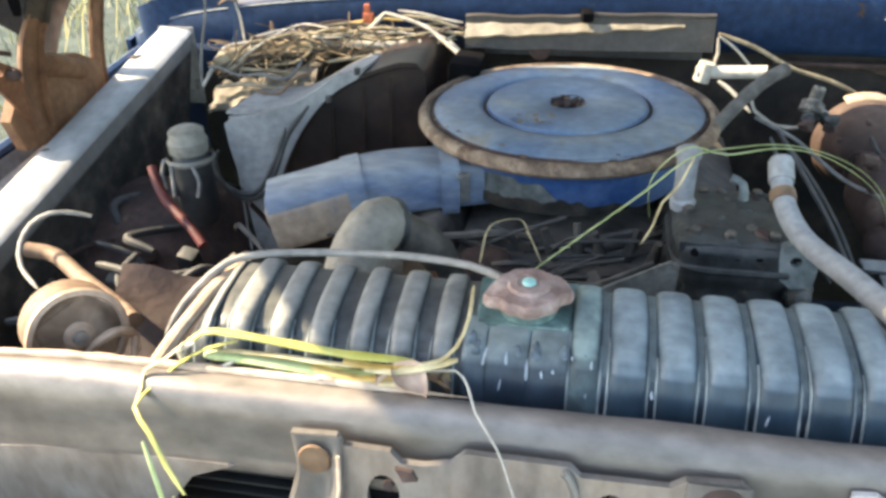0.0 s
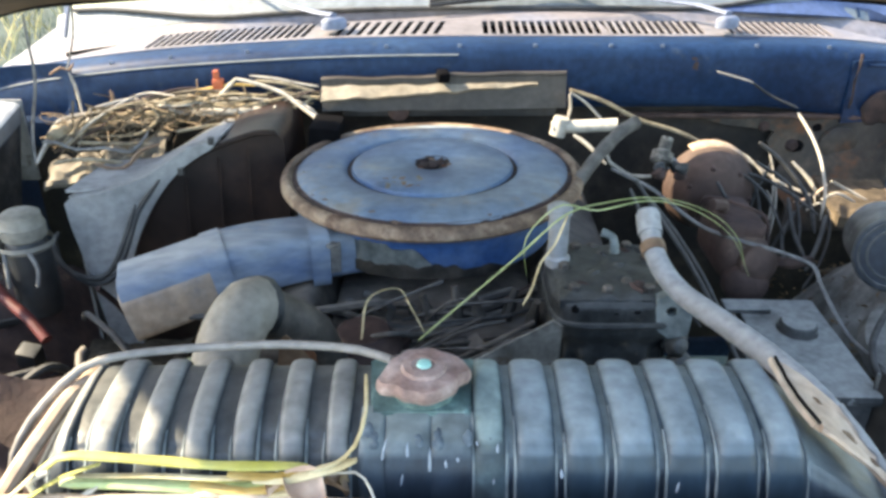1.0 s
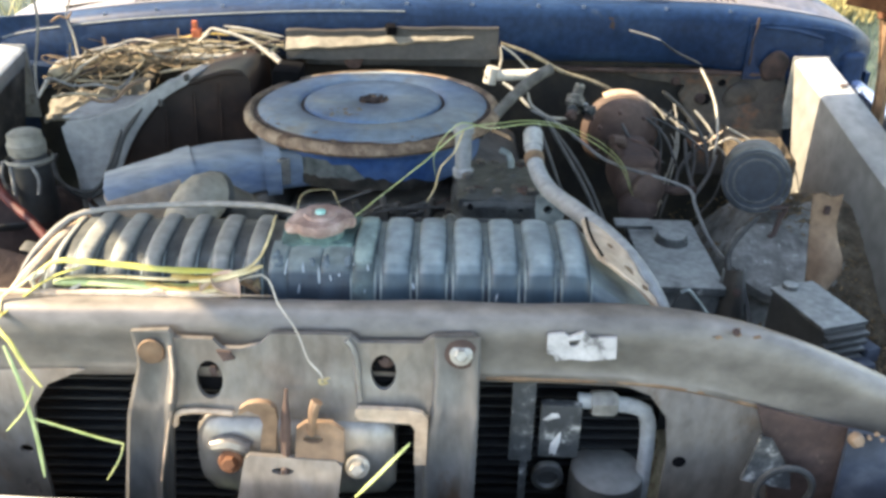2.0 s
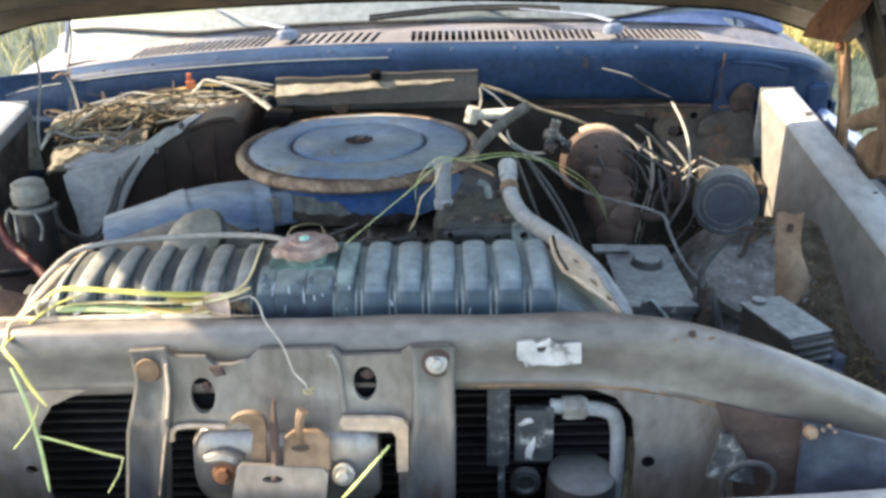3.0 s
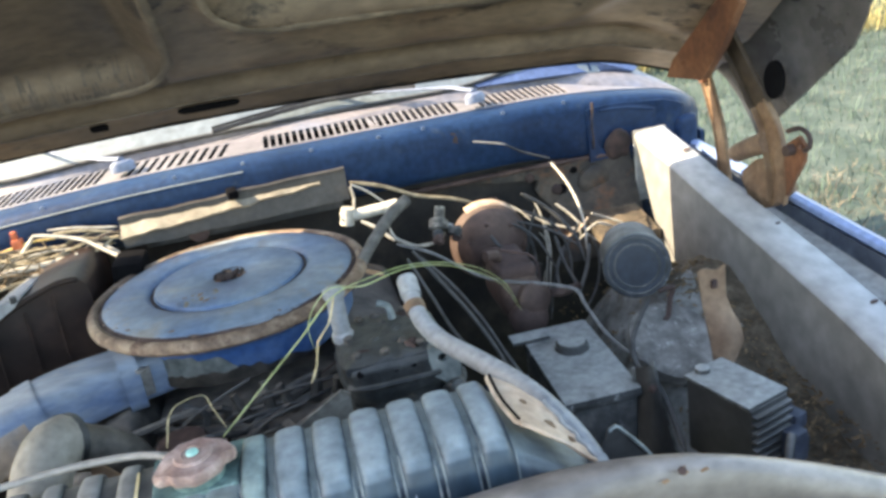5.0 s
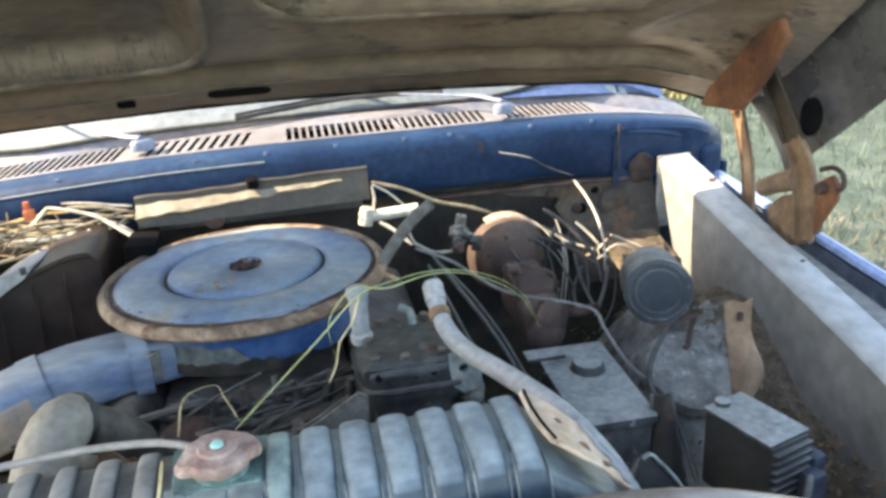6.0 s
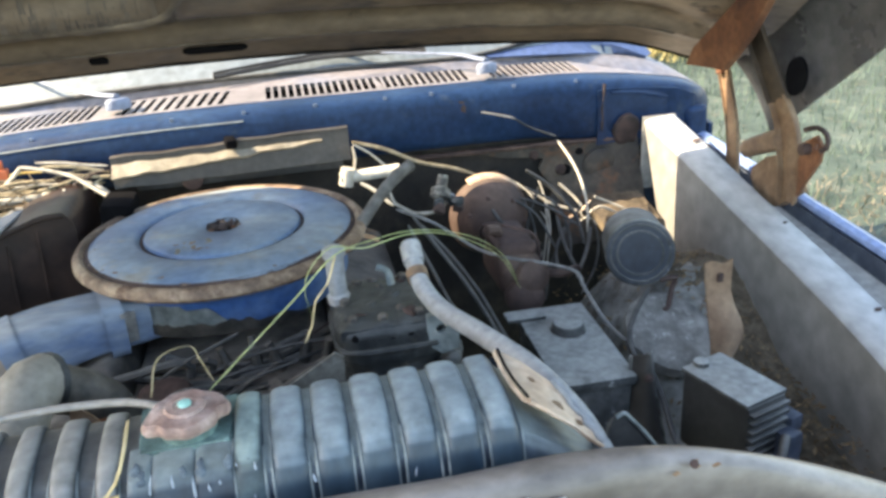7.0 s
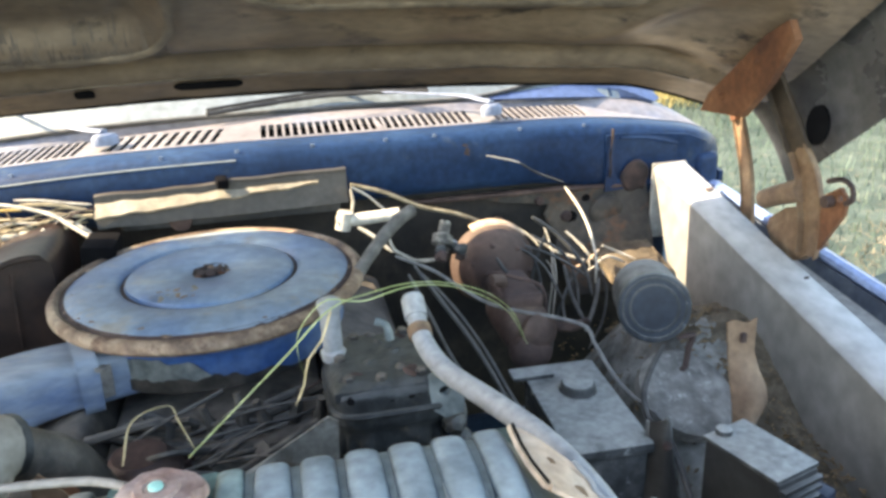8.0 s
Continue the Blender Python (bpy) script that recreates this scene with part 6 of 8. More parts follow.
    for i, (dx, dz) in enumerate(((0.066, 1.03), (0.074, 1.005), (0.060, 0.99))):
        part("side_lug", lathe([(0.012, 0.0), (0.013, 0.012), (0.008, 0.020), (0.0, 0.022)], pose(0.300 + dx, 0.812 + 0.006 * i, dz, 60, 20, 0), 12, wob=0.15), CASTING, c, "cast lug" if not i else "")
    for dz in (1.035, 0.995, 0.96):
        part("cooling_fin", tube([(0.352, 0.805, dz), (0.378, 0.815, dz - 0.004), (0.386, 0.85, dz - 0.006)], 0.0045, 8, wob=0.2), CASTING, c)
    for dx, dy, h in ((-0.056, 0.018, 0.062),):
        part("fitting", lathe([(0.014, 1.090), (0.015, 1.100), (0.0115, 1.103), (0.0120, 1.090 + h), (0.0145, 1.092 + h), (0.0145, 1.100 + h), (0.009, 1.104 + h)], pose(0.300 + dx, 0.872 + dy, 0), 14, wob=0.05), PALE_RUBBER, head, "corroded pale fitting")
    part("service_valve", tube([(0.312, 0.900, 1.100), (0.309, 0.902, 1.118), (0.296, 0.905, 1.124)], 0.0055, 10, wob=0.2), WORN, head, "corroded service valve")
    part("drive_boss", lathe([(0.05, 0), (0.05, 0.03), (0.042, 0.04), (0.02, 0.045)], pose(0.30, 0.792, 0.955, 90, 0, 0), 28), CASTING, c)
    part("bracket", plate([(0.06, 1.0), (0.15, 1.040), (0.228, 1.082), (0.238, 1.074), (0.235, 1.02), (0.23, 0.93), (0.12, 0.93)], [], lambda u, v: Vector((u, 0.775 - 0.1 * (0.2 - u), v)), Vector((0, 0.003, 0))), HOUSING, c, "brown-grey pressed mounting bracket")
    return c


def build_engine():
    e = thing("engine", (0.10, 1.10, 0.55), "greasy dark engine block beneath the air cleaner", "engine")
    part("block", box((0.10, 1.12, 0.78), (0.42, 0.60, 0.34), bevel=0.03, seg=3), GREASE, e)
    part("intake_manifold", box((0.10, 1.10, 0.965), (0.26, 0.46, 0.06), bevel=0.015, seg=2), GREASE, e)
    part("carburettor", box((0.10, 1.13, 1.0), (0.13, 0.16, 0.05), bevel=0.01), GREASE, e)
    for s in (-1, 1):
        part("valve_cover", box((0.10 + s * 0.19, 1.12, 0.975), (0.12, 0.52, 0.075), (0, s * 22, 0), 0.02, 3), GREASE, e, "dark valve cover")
    part("thermostat_housing", lathe([(0.04, 0), (0.045, 0.04), (0.03, 0.06)], pose(0.02, 0.86, 0.96), 18), RUST_DARK, e, "rusty thermostat housing")
    part("water_neck", lathe([(0.03, 0), (0.034, 0.01), (0.03, 0.02), (0.03, 0.05)], pose(-0.02, 0.86, 0.93, 20, 0, 20), 16), RUST, e)
    rnd = random.Random(11)
    for i in range(14):
        p = Vector((0.10 + rnd.uniform(-0.18, 0.16), rnd.uniform(0.84, 0.98), 0.99 + rnd.uniform(-0.02, 0.02)))
        part("plug_lead" if i % 2 else "vacuum_line", tube([p, p + Vector((rnd.uniform(-0.06, 0.06), rnd.uniform(-0.04, 0.02), rnd.uniform(0, 0.03))),
                                                            p + Vector((rnd.uniform(-0.14, 0.14), rnd.uniform(-0.02, 0.06), rnd.uniform(-0.04, 0.02)))], rnd.uniform(0.003, 0.006), 6), RUBBER if i % 3 else GREASE, e)
    for i in range(3):
        part("linkage", tube([(-0.03 + 0.02 * i, 0.93 + 0.02 * i, 1.005), (0.08, 0.905 + 0.02 * i, 0.99), (0.20, 0.93 + 0.015 * i, 1.003 + 0.006 * i)], 0.006, 8), RUBBER, e)
    for i in range(5):
        q = (0.10 + 0.03 * i, 0.91 + 0.012 * (i % 2), 0.995)
        part("carb_screw", lathe([(0.008, 0), (0.008, 0.02), (0.005, 0.03), (0.005, 0.045)], pose(*q, rnd.uniform(-20, 20), rnd.uniform(-20, 20), 0), 8), GREASE, e)
    for i in range(30):
        p = Vector((rnd.uniform(-0.10, 0.12), rnd.uniform(0.80, 0.96), rnd.uniform(0.965, 1.01)))
        q = Vector((rnd.uniform(0.06, 0.20), rnd.uniform(-0.04, 0.05), rnd.uniform(-0.03, 0.03)))
        part("hose", tube([p, p + q * 0.4 + Vector((0, -0.01, rnd.uniform(-0.02, 0.03))), p + q + Vector((0, 0, rnd.uniform(-0.02, 0.03)))], rnd.uniform(0.0012, 0.0034), 8), (RUBBER, GREASE, RUBBER, WIRE_GREY, RUST_DARK)[i % 5] if i % 10 < 8 else GREASE, e)
    for i in range(10):
        c = (rnd.uniform(-0.08, 0.20), rnd.uniform(0.82, 0.95), rnd.uniform(0.965, 0.995))
        part("bracket", box(c, (rnd.uniform(0.015, 0.05), rnd.uniform(0.01, 0.03), rnd.uniform(0.01, 0.03)), (rnd.uniform(-30, 30), rnd.uniform(-30, 30), rnd.uniform(0, 180)), 0.004), (GREASE, RUST_DARK, CASTING)[i % 3], e)
    for i in range(9):
        c = (rnd.uniform(-0.06, 0.03), rnd.uniform(0.78, 0.86), rnd.uniform(0.985, 1.0))
        part("rust_lump", lathe([(0.012, -0.006), (0.014, 0.0), (0.010, 0.008), (0.0, 0.011)], pose(*c, 20 * i, 31 * i, 0), 10, wob=0.5), RUST, e)
    part("fan_shroud", box((0.11, 0.68, 0.82), (0.50, 0.10, 0.40), bevel=0.02), GREASE, e)
    return e


def build_battery_box():
    b = thing("reservoir_box", (0.60, 0.96, 0.80), "dust-covered black plastic reservoir box with round cap", "reservoir")
    m = pose(0.567, 0.928, 0.882, 0, 0, -1.5)
    bm = box((0, 0, 0), (0.100, 0.214, 0.145), bevel=0.012, seg=3)
    bmesh.ops.transform(bm, verts=bm.verts, matrix=m)
    part("body", bm, DUSTBLACK, b)
    bm = box((0, 0, 0.067), (0.112, 0.226, 0.016), bevel=0.007)
    bmesh.ops.transform(bm, verts=bm.verts, matrix=m)
    lid = part("lid", bm, DUSTBLACK, b, "dusty lid")
    part("cap", lathe([(0.0225, 0.072), (0.0235, 0.084), (0.021, 0.088), (0.010, 0.089)], m @ pose(0.006, 0.03, 0), 24, wob=0.05), DUSTBLACK, lid, "dusty round cap")
    # thin dark ring: the cap's shadow on the lid put into the colour
    part("cap_shadow", lathe([(0.0240, 0.0735), (0.0262, 0.0755), (0.0240, 0.0790)], m @ pose(0.006, 0.03, 0), 24, caps=False, wob=0.08), RUBBER, lid, "dark ring painting the shadow round the cap")
    bm = box((-0.045, 0.085, 0.078), (0.06, 0.03, 0.006), bevel=0.002)
    bmesh.ops.transform(bm, verts=bm.verts, matrix=m)
    part("lug", bm, DUSTBLACK, lid)
    return b


def build_relay_box():
    b = thing("relay_box", (0.70, 0.74, 0.82), "dusty black finned electrical box with plug", "relay box")
    m = pose(0.716, 0.747, 0.915, 0, 0, 17)

    def put(c, size, mat, name, bev=0.003, label=""):
        bm = box(c, size, bevel=bev)
        bmesh.ops.transform(bm, verts=bm.verts, matrix=m)
        return part(name, bm, mat, b, label)
    put((0, 0, 0), (0.066, 0.108, 0.110), BLACK, "body", 0.006)
    put((0, 0.002, 0.0570), (0.070, 0.108, 0.006), DUSTBLACK, "lid", 0.003, "pale dusty lid")
    for i in range(7):
        put((0.0, -0.056, 0.046 - 0.012 * i), (0.064, 0.010, 0.005), BLACK, "fin", 0.0015)
    put((0.024, -0.070, -0.010), (0.026, 0.022, 0.045), SLATE, "plug", 0.005, "navy blue plug")
    put((0.044, -0.050, 0.012), (0.022, 0.030, 0.022), SLATE, "plug", 0.004, "navy blue plug")
    put((0.046, -0.058, -0.022), (0.018, 0.024, 0.026), BLACK, "clip", 0.004)
    part("lug", lathe([(0.010, 0.058), (0.010, 0.066), (0.005, 0.068)], m @ pose(-0.01, 0.046, 0), 12), DUSTBLACK, b)
    part("cable_loop", tube([m @ Vector(p) for p in ((0.012, -0.075, 0.012), (-0.012, -0.09, 0.0), (-0.012, -0.09, -0.03), (0.012, -0.075, -0.05))], 0.006, 10), BLACK, b)
    return b


def build_canister():
    c = thing("vacuum_canister", (0.71, 1.03, 0.98), "dusty black vacuum canister with ringed end", "canister")
    d = Vector((-0.30, -0.92, 0.16)).normalized()
    m = Matrix.Translation(Vector((0.712, 1.018, 1.036)) - d * 0.112) @ d.to_track_quat("Z", "Y").to_matrix().to_4x4()
    part("shell", lathe([(0.03, -0.01), (0.048, 0.0), (0.0505, 0.01), (0.0505, 0.100), (0.0530, 0.104), (0.0530, 0.112), (0.0495, 0.1145)], m, 40), DUSTBLACK, c, "dusty can wall")
    face = part("end_face", lathe([(0.0500, 0.1150), (0.045, 0.1155), (0.044, 0.1100), (0.037, 0.1095), (0.036, 0.1125), (0.032, 0.1130), (0.031, 0.1085), (0.001, 0.1080)], m, 40), ENDFACE, c, "blue-black ringed end")
    for r in (0.0452, 0.0345):
        part("end_ring", lathe([(r + 0.0022, 0.1125), (r + 0.0014, 0.1160), (r - 0.0014, 0.1160), (r - 0.0022, 0.1125)], m, 40, caps=False), DUSTBLACK, face, "dusty raised ring")
    return c


def build_wheelhouse(s):
    w = thing("wheel_housing", (CX + s * 0.6, 1.0, 0.60), "grey dusty wheel housing with dirt and leaf litter" if s > 0 else "dark dirty wheel housing with shade put into its colour", "wheel housing")

    def shell(u, v):
        x = CX + s * (0.36 + 0.41 * u)
        y = 0.30 + 0.93 * v
        z = 0.80 + 0.16 * math.exp(-((y - 1.10) / 0.22) ** 2) * ease(0.3, 0.7, u) - 0.30 * ease(0.42, 0.1, u) + 0.008 * noise.noise(Vector((x * 8, y * 8, 0)))
        return Vector((x, y, z))
    # shaded side in dark brown: dirt, with its shade put into the colour
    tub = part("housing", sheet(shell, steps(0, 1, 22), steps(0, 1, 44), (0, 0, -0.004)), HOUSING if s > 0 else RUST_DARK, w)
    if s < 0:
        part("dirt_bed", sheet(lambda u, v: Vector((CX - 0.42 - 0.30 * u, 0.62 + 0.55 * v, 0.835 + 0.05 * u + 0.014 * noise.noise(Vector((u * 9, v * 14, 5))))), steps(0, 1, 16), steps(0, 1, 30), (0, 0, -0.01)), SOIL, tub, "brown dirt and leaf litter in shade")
    if s > 0:
        part("round_cover", lathe([(0.001, 0.006), (0.05, 0.006), (0.066, 0.004), (0.072, 0.0), (0.072, -0.02)], pose(0.742, 0.962, 0.925, 28, 8, 0) , 32), COVER, tub, "round dusty cover")
        def dirt(u, v):
            x, y = 0.76 + 0.14 * u, 0.50 + 0.80 * v
            floor = shell((x - CX - 0.36) / 0.41, (y - 0.30) / 0.93).z if x < 0.905 else 0.9
            return Vector((x, y, floor + 0.016 * (u - 0.42) + 0.010 * noise.noise(Vector((x * 22, y * 22, 0))) + 0.004 * noise.noise(Vector((x * 90, y * 90, 0)))))
        part("dirt_bed", sheet(dirt, steps(0, 1, 18), steps(0, 1, 70), (0, 0, -0.006)), SOIL, tub, "dirt and dead leaves in the tray")
    return w


def build_master_cylinder():
    b = thing("brake_booster", (0.53, 1.32, 0.95), "rusty brown brake booster and master cylinder", "brake booster")
    m = pose(0.566, 1.370, 0.990, 90, 0, 0) @ Matrix.Diagonal((0.78, 0.78, 0.9, 1))
    shell = part("booster_shell", lathe([(0.02, -0.04), (0.075, -0.03), (0.098, -0.01), (0.100, 0.0), (0.096, 0.012), (0.080, 0.045), (0.055, 0.07), (0.03, 0.078), (0.01, 0.08)], m, 40, wob=0.015), BOOSTER, b, "round brown rusted booster shell")
    # pale arc over the top: sunlight on the shell put into the colour
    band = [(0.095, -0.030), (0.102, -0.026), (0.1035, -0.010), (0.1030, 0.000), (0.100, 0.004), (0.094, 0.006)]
    part("shell_band", sheet(lambda t, k: m @ Vector((band[k][0] * math.cos(t), band[k][0] * math.sin(t), band[k][1])), steps(radians(40), radians(118), 30), range(len(band)), (0, 0, -0.002)), TANBARE, shell, "pale band painting sunlight over the shell")
    for k in range(12):
        part("lump", lathe([(0.009, -0.006), (0.011, 0.0), (0.007, 0.006), (0.0, 0.008)], pose(0.470 + 0.018 * math.sin(k * 2.3), 1.30 + 0.03 * math.cos(k * 1.7), 1.055 + 0.022 * math.sin(k * 3.1), 50 * k, 70 * k, 0), 8, wob=0.4), (ZINC, CASTING, RUST_DARK, PANEL)[k % 4], b)
    for k in range(7):
        part("shell_stud", lathe([(0.006, 0.0), (0.006, 0.008), (0.003, 0.011)], m @ pose(0.07 * math.cos(k * 0.9), 0.07 * math.sin(k * 0.9), 0.050), 6), RUST_DARK, shell)
    part("port", tube([(0.540, 1.215, 1.01), (0.535, 1.20, 1.03), (0.515, 1.19, 1.035)], 0.009, 8), BOOSTER, b)
    part("lower_boss", lathe([(0.030, 0), (0.030, 0.03), (0.022, 0.038), (0.010, 0.042)], pose(0.575, 1.165, 0.955, 80, 0, 10), 20, wob=0.06), BOOSTER, b)
    cyl = part("cylinder_body", box((0.565, 1.22, 0.955), (0.078, 0.15, 0.078), bevel=0.034, seg=5), BOOSTER, b, "rust-coloured master cylinder")
    part("cover", box((0.562, 1.225, 1.000), (0.070, 0.12, 0.026), (0, 4, 0), 0.012, 4), RUST_DARK, cyl)
    part("front_boss", lathe([(0.034, 0), (0.034, 0.02), (0.026, 0.03), (0.012, 0.034)], pose(0.566, 1.155, 0.925, 90, 0, 0), 24), RUST_DARK, cyl)
    part("bail_wire", tube([(0.52, 1.27, 0.97), (0.525, 1.255, 1.018), (0.56, 1.22, 1.024), (0.60, 1.19, 1.013), (0.605, 1.18, 0.97)], 0.003, 6), RUST_DARK, cyl)
    part("valve", lathe([(0.010, 0), (0.018, 0.004), (0.018, 0.02), (0.010, 0.024), (0.010, 0.045)], pose(0.458, 1.30, 1.06, -30, 20, 0), 14), OLDVALVE, b, "pale corroded valve")
    near, eye = 0.945, Vector((0.21, 0.03, 1.53))
    b.location = eye + near * (Vector(b.location) - eye)
    b.scale = (near, near, near)
    part("line", tube([(0.585, 1.17, 0.96), (0.63, 1.15, 0.955), (0.67, 1.17, 0.95)], 0.008, 10), RUST_DARK, b)
    return b


def build_heater_box():
    """A brown case with a curved shoulder, in front of it a white insulated side panel."""
    h = thing("heater_case", (-0.27, 1.25, 0.70), "brown heat-stained heater case with dusty white side", "heater case")
    edge = [(-0.345, 0.80), (-0.348, 0.939), (-0.336, 0.999), (-0.307, 1.060), (-0.270, 1.107), (-0.234, 1.132), (-0.197, 1.145), (-0.160, 1.153), (-0.136, 1.150)]
    curve = [(p.x, p.y) for p in spline([(u, v, 0) for u, v in edge], 0.012)]
    depth = lambda u: lerp_line([(-0.50, 1.075), (-0.40, 1.09), (-0.35, 1.10), (-0.307, 1.12), (-0.223, 1.16), (-0.12, 1.20), (0.1, 1.22)], u)
    outline = curve + [(-0.126, 1.134), (-0.124, 1.06), (-0.132, 0.95), (-0.145, 0.80)]
    part("case", plate(outline, [], lambda u, v: Vector((u, depth(u) + 0.006 * math.sin((v - 0.8) * 8), v)), Vector((0, 0.16, 0))), CASE, h, "dark brown case with a curved shoulder", 50)
    part("case_lip", tube([(u, depth(u) - 0.002, v) for u, v in curve[6:]], 0.0045, 8), CASE, h, "rolled case lip")
    for u in (-0.27, -0.225, -0.185):
        top = lerp_line([(-0.36, 0.94), (-0.336, 0.999), (-0.307, 1.06), (-0.27, 1.107), (-0.234, 1.130), (-0.197, 1.143), (-0.1, 1.150)], u) - 0.010
        part("case_rib", tube([(u, depth(u) + 0.001, 0.85), (u + 0.004, depth(u) - 0.001, 0.97), (u + 0.012, depth(u) + 0.003, top)], 0.002, 6), CASE, h)
    outer = [(-0.345, 0.80), (-0.385, 0.82), (-0.392, 0.90), (-0.400, 0.982), (-0.410, 1.05), (-0.412, 1.085), (-0.400, 1.094), (-0.364, 1.097), (-0.305, 1.112), (-0.275, 1.130), (-0.249, 1.146), (-0.222, 1.1475), (-0.212, 1.1475)]
    part("white_side", plate(outer + [q for q in reversed(curve) if q[0] < -0.214], [], lambda u, v: Vector((u, depth(u) - 0.008, v)), Vector((0, 0.02, 0))), PANEL, h, "dusty white insulation panel", 0)
    part("shadow_side", sheet(lambda u, v: Vector((-0.411 - 0.03 * u, 1.095 + 0.12 * u, 0.80 + (0.29 - 0.03 * u) * v)), [0, 0.5, 1], steps(0, 1, 5), (0.004, 0, 0)), APRON, h)
    part("top_flange", sheet(lambda u, v: Vector((-0.415 + 0.20 * u, depth(-0.415 + 0.20 * u) + 0.01 + 0.15 * v, 1.098 + 0.050 * ease(0.30, 1.0, u) - 0.012 * v)), steps(0, 1, 14), [0, 0.5, 1], (0, 0, -0.004)), PANEL, h, "pale sunlit top flange")
    part("pin", box((-0.220, 1.155, 1.150), (0.008, 0.008, 0.012), bevel=0.002), BLACK, h)
    part("pin", box((-0.262, 1.134, 1.112), (0.008, 0.008, 0.012), bevel=0.002), BLACK, h)
    part("black_strap", box((-0.085, 1.285, 1.02), (0.05, 0.08, 0.24), (0, 6, 0), 0.01), HOLE, h)
    return h


def build_washer_jar():
    w = thing("washer_jar", (-0.48, 1.11, 0.85), "yellowed grey washer jar with ridged cap", "washer jar")
    m = pose(-0.452, 1.036, 0.1055) @ Matrix.Diagonal((0.92, 0.92, 0.93, 1))
    jar = part("jar", lathe([(0.028, 0.90), (0.032, 0.92), (0.032, 1.0), (0.028, 1.015), (0.024, 1.02)], m, 28), BLACK, w, "dark dirty jar")
    part("lid", lathe([(0.026, 1.02), (0.031, 1.024), (0.032, 1.042), (0.029, 1.046), (0.028, 1.058), (0.022, 1.062), (0.0, 1.063)], m, 32), OLDWHITE, jar, "yellowed ridged cap")
    part("collar", lathe([(0.038, 1.008), (0.040, 1.012), (0.038, 1.018)], m, 28, caps=False), OLDWHITE, jar)
    for a in (200, 250, 300):
        part("wire_tie", tube([(-0.452 + 0.038 * math.cos(radians(a)), 1.036 + 0.038 * math.sin(radians(a)), 1.047), (-0.452 + 0.045 * math.cos(radians(a + 8)), 1.036 + 0.046 * math.sin(radians(a + 8)), 1.025), (-0.452 + 0.043 * math.cos(radians(a)), 1.036 + 0.042 * math.sin(radians(a)), 1.00)], 0.003, 6), WIRE_GREY, jar)
    return w


def build_tray():
    """The long wiring cover along the cowl: a curved trough, its pale ledge painted as a sunlit strip."""
    t = thing("wiring_cover", (0.11, 1.36, 1.12), "long brown-grey plastic wiring cover with torn dark notch", "wiring cover")
    def face(u, v):
        return Vector((-0.092 + 0.405 * u, 1.370 - 0.010 * v ** 1.6, 1.188 - 0.052 * v - 0.006 * (1 - u) + 0.003 * noise.noise(Vector((u * 7, v, 0)))))
    cover = part("cover", sheet(face, steps(0, 1, 30), steps(0, 1, 8), (0, 0.010, 0.002)), TRAY, t, "dusty curved cover")
    part("rolled_edge", tube([face(u, 0) + Vector((0, 0.004, 0.003)) for u in steps(0.50, 1, 10)], 0.004, 8), TRAY, cover)
    # tapering pale strip: sunlight on the ledge put into colour and shape
    def ledge(u, v):
        return Vector((-0.090 + 0.355 * u, 1.366 - 0.026 * v * (1 - 0.8 * u), 1.178 - 0.006 * (1 - u) - 0.022 * v * (1 - 0.85 * u) * (0.8 + 0.5 * noise.noise(Vector((u * 9, 0, 8)))) + 0.003 * noise.noise(Vector((u * 12, v * 2, 4)))))
    part("ledge", sheet(ledge, steps(0, 1, 36), steps(0, 1, 4), (0, 0.004, -0.004)), LIT_DUST, cover, "pale ledge with its sunlit strip put into the colour")
    part("notch", box((0.110, 1.362, 1.190), (0.020, 0.026, 0.018), (10, 0, 12), 0.006), HOLE, cover, "torn dark notch")
    part("bracket", box((0.12, 1.392, 1.13), (0.36, 0.02, 0.03), bevel=0.004), BLACK, t)
    part("grommet", lathe([(0.018, 0), (0.018, 0.012), (0.010, 0.016)], pose(0.035, 1.385, 1.128, 90, 0, 0), 18), RUST_DARK, t, "brown rubber grommet")
    return t


build_air_cleaner()
build_cap(build_radiator())
build_compressor()
build_engine()
build_battery_box()
build_relay_box()
build_canister()
build_wheelhouse(1)
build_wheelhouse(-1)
build_master_cylinder()
build_heater_box()
build_washer_jar()
build_tray()
upper = hose("upper_radiator_hose", [(-0.070, 0.764, 1.108), (-0.079, 0.752, 1.1125), (-0.091, 0.728, 1.100), (-0.102, 0.694, 1.056), (-0.110, 0.655, 0.99), (-0.116, 0.635, 0.92)], 0.0310, BEIGE, "thick dusty beige upper radiator hose")
part("water_neck", tube([(-0.012, 0.812, 0.95), (-0.018, 0.804, 1.02), (-0.036, 0.790, 1.066), (-0.070, 0.764, 1.102)], lambda f: 0.0225 + 0.005 * f, 16, wob=0.08), GREASE, upper, "dark stained water neck")
part("clamp", tube([(-0.068, 0.766, 1.1065), (-0.0725, 0.7605, 1.1095)], 0.0316, 18, straight=True), CASTING, upper, "dark hose clamp")
part("rust_patch", lathe([(0.015, -0.003), (0.010, 0.002), (0.0, 0.003)], pose(-0.030, 0.771, 1.052, 66, 0, 10), 12, wob=0.5), RUST, upper, "orange rust on the neck")
solo("hose_bracket", plate([(-0.062, 0.99), (-0.050, 1.082), (-0.043, 1.088), (-0.030, 1.072), (-0.004, 1.030), (0.004, 0.99)], [oval(-0.028, 1.030, 0.006, 0.006, 12)], lambda u, v: Vector((u, 0.742 + 0.1 * (u + 0.03), v)), Vector((0, 0.003, 0))), TANDARK, "brown pressed bracket beside the radiator hose", "bracket")
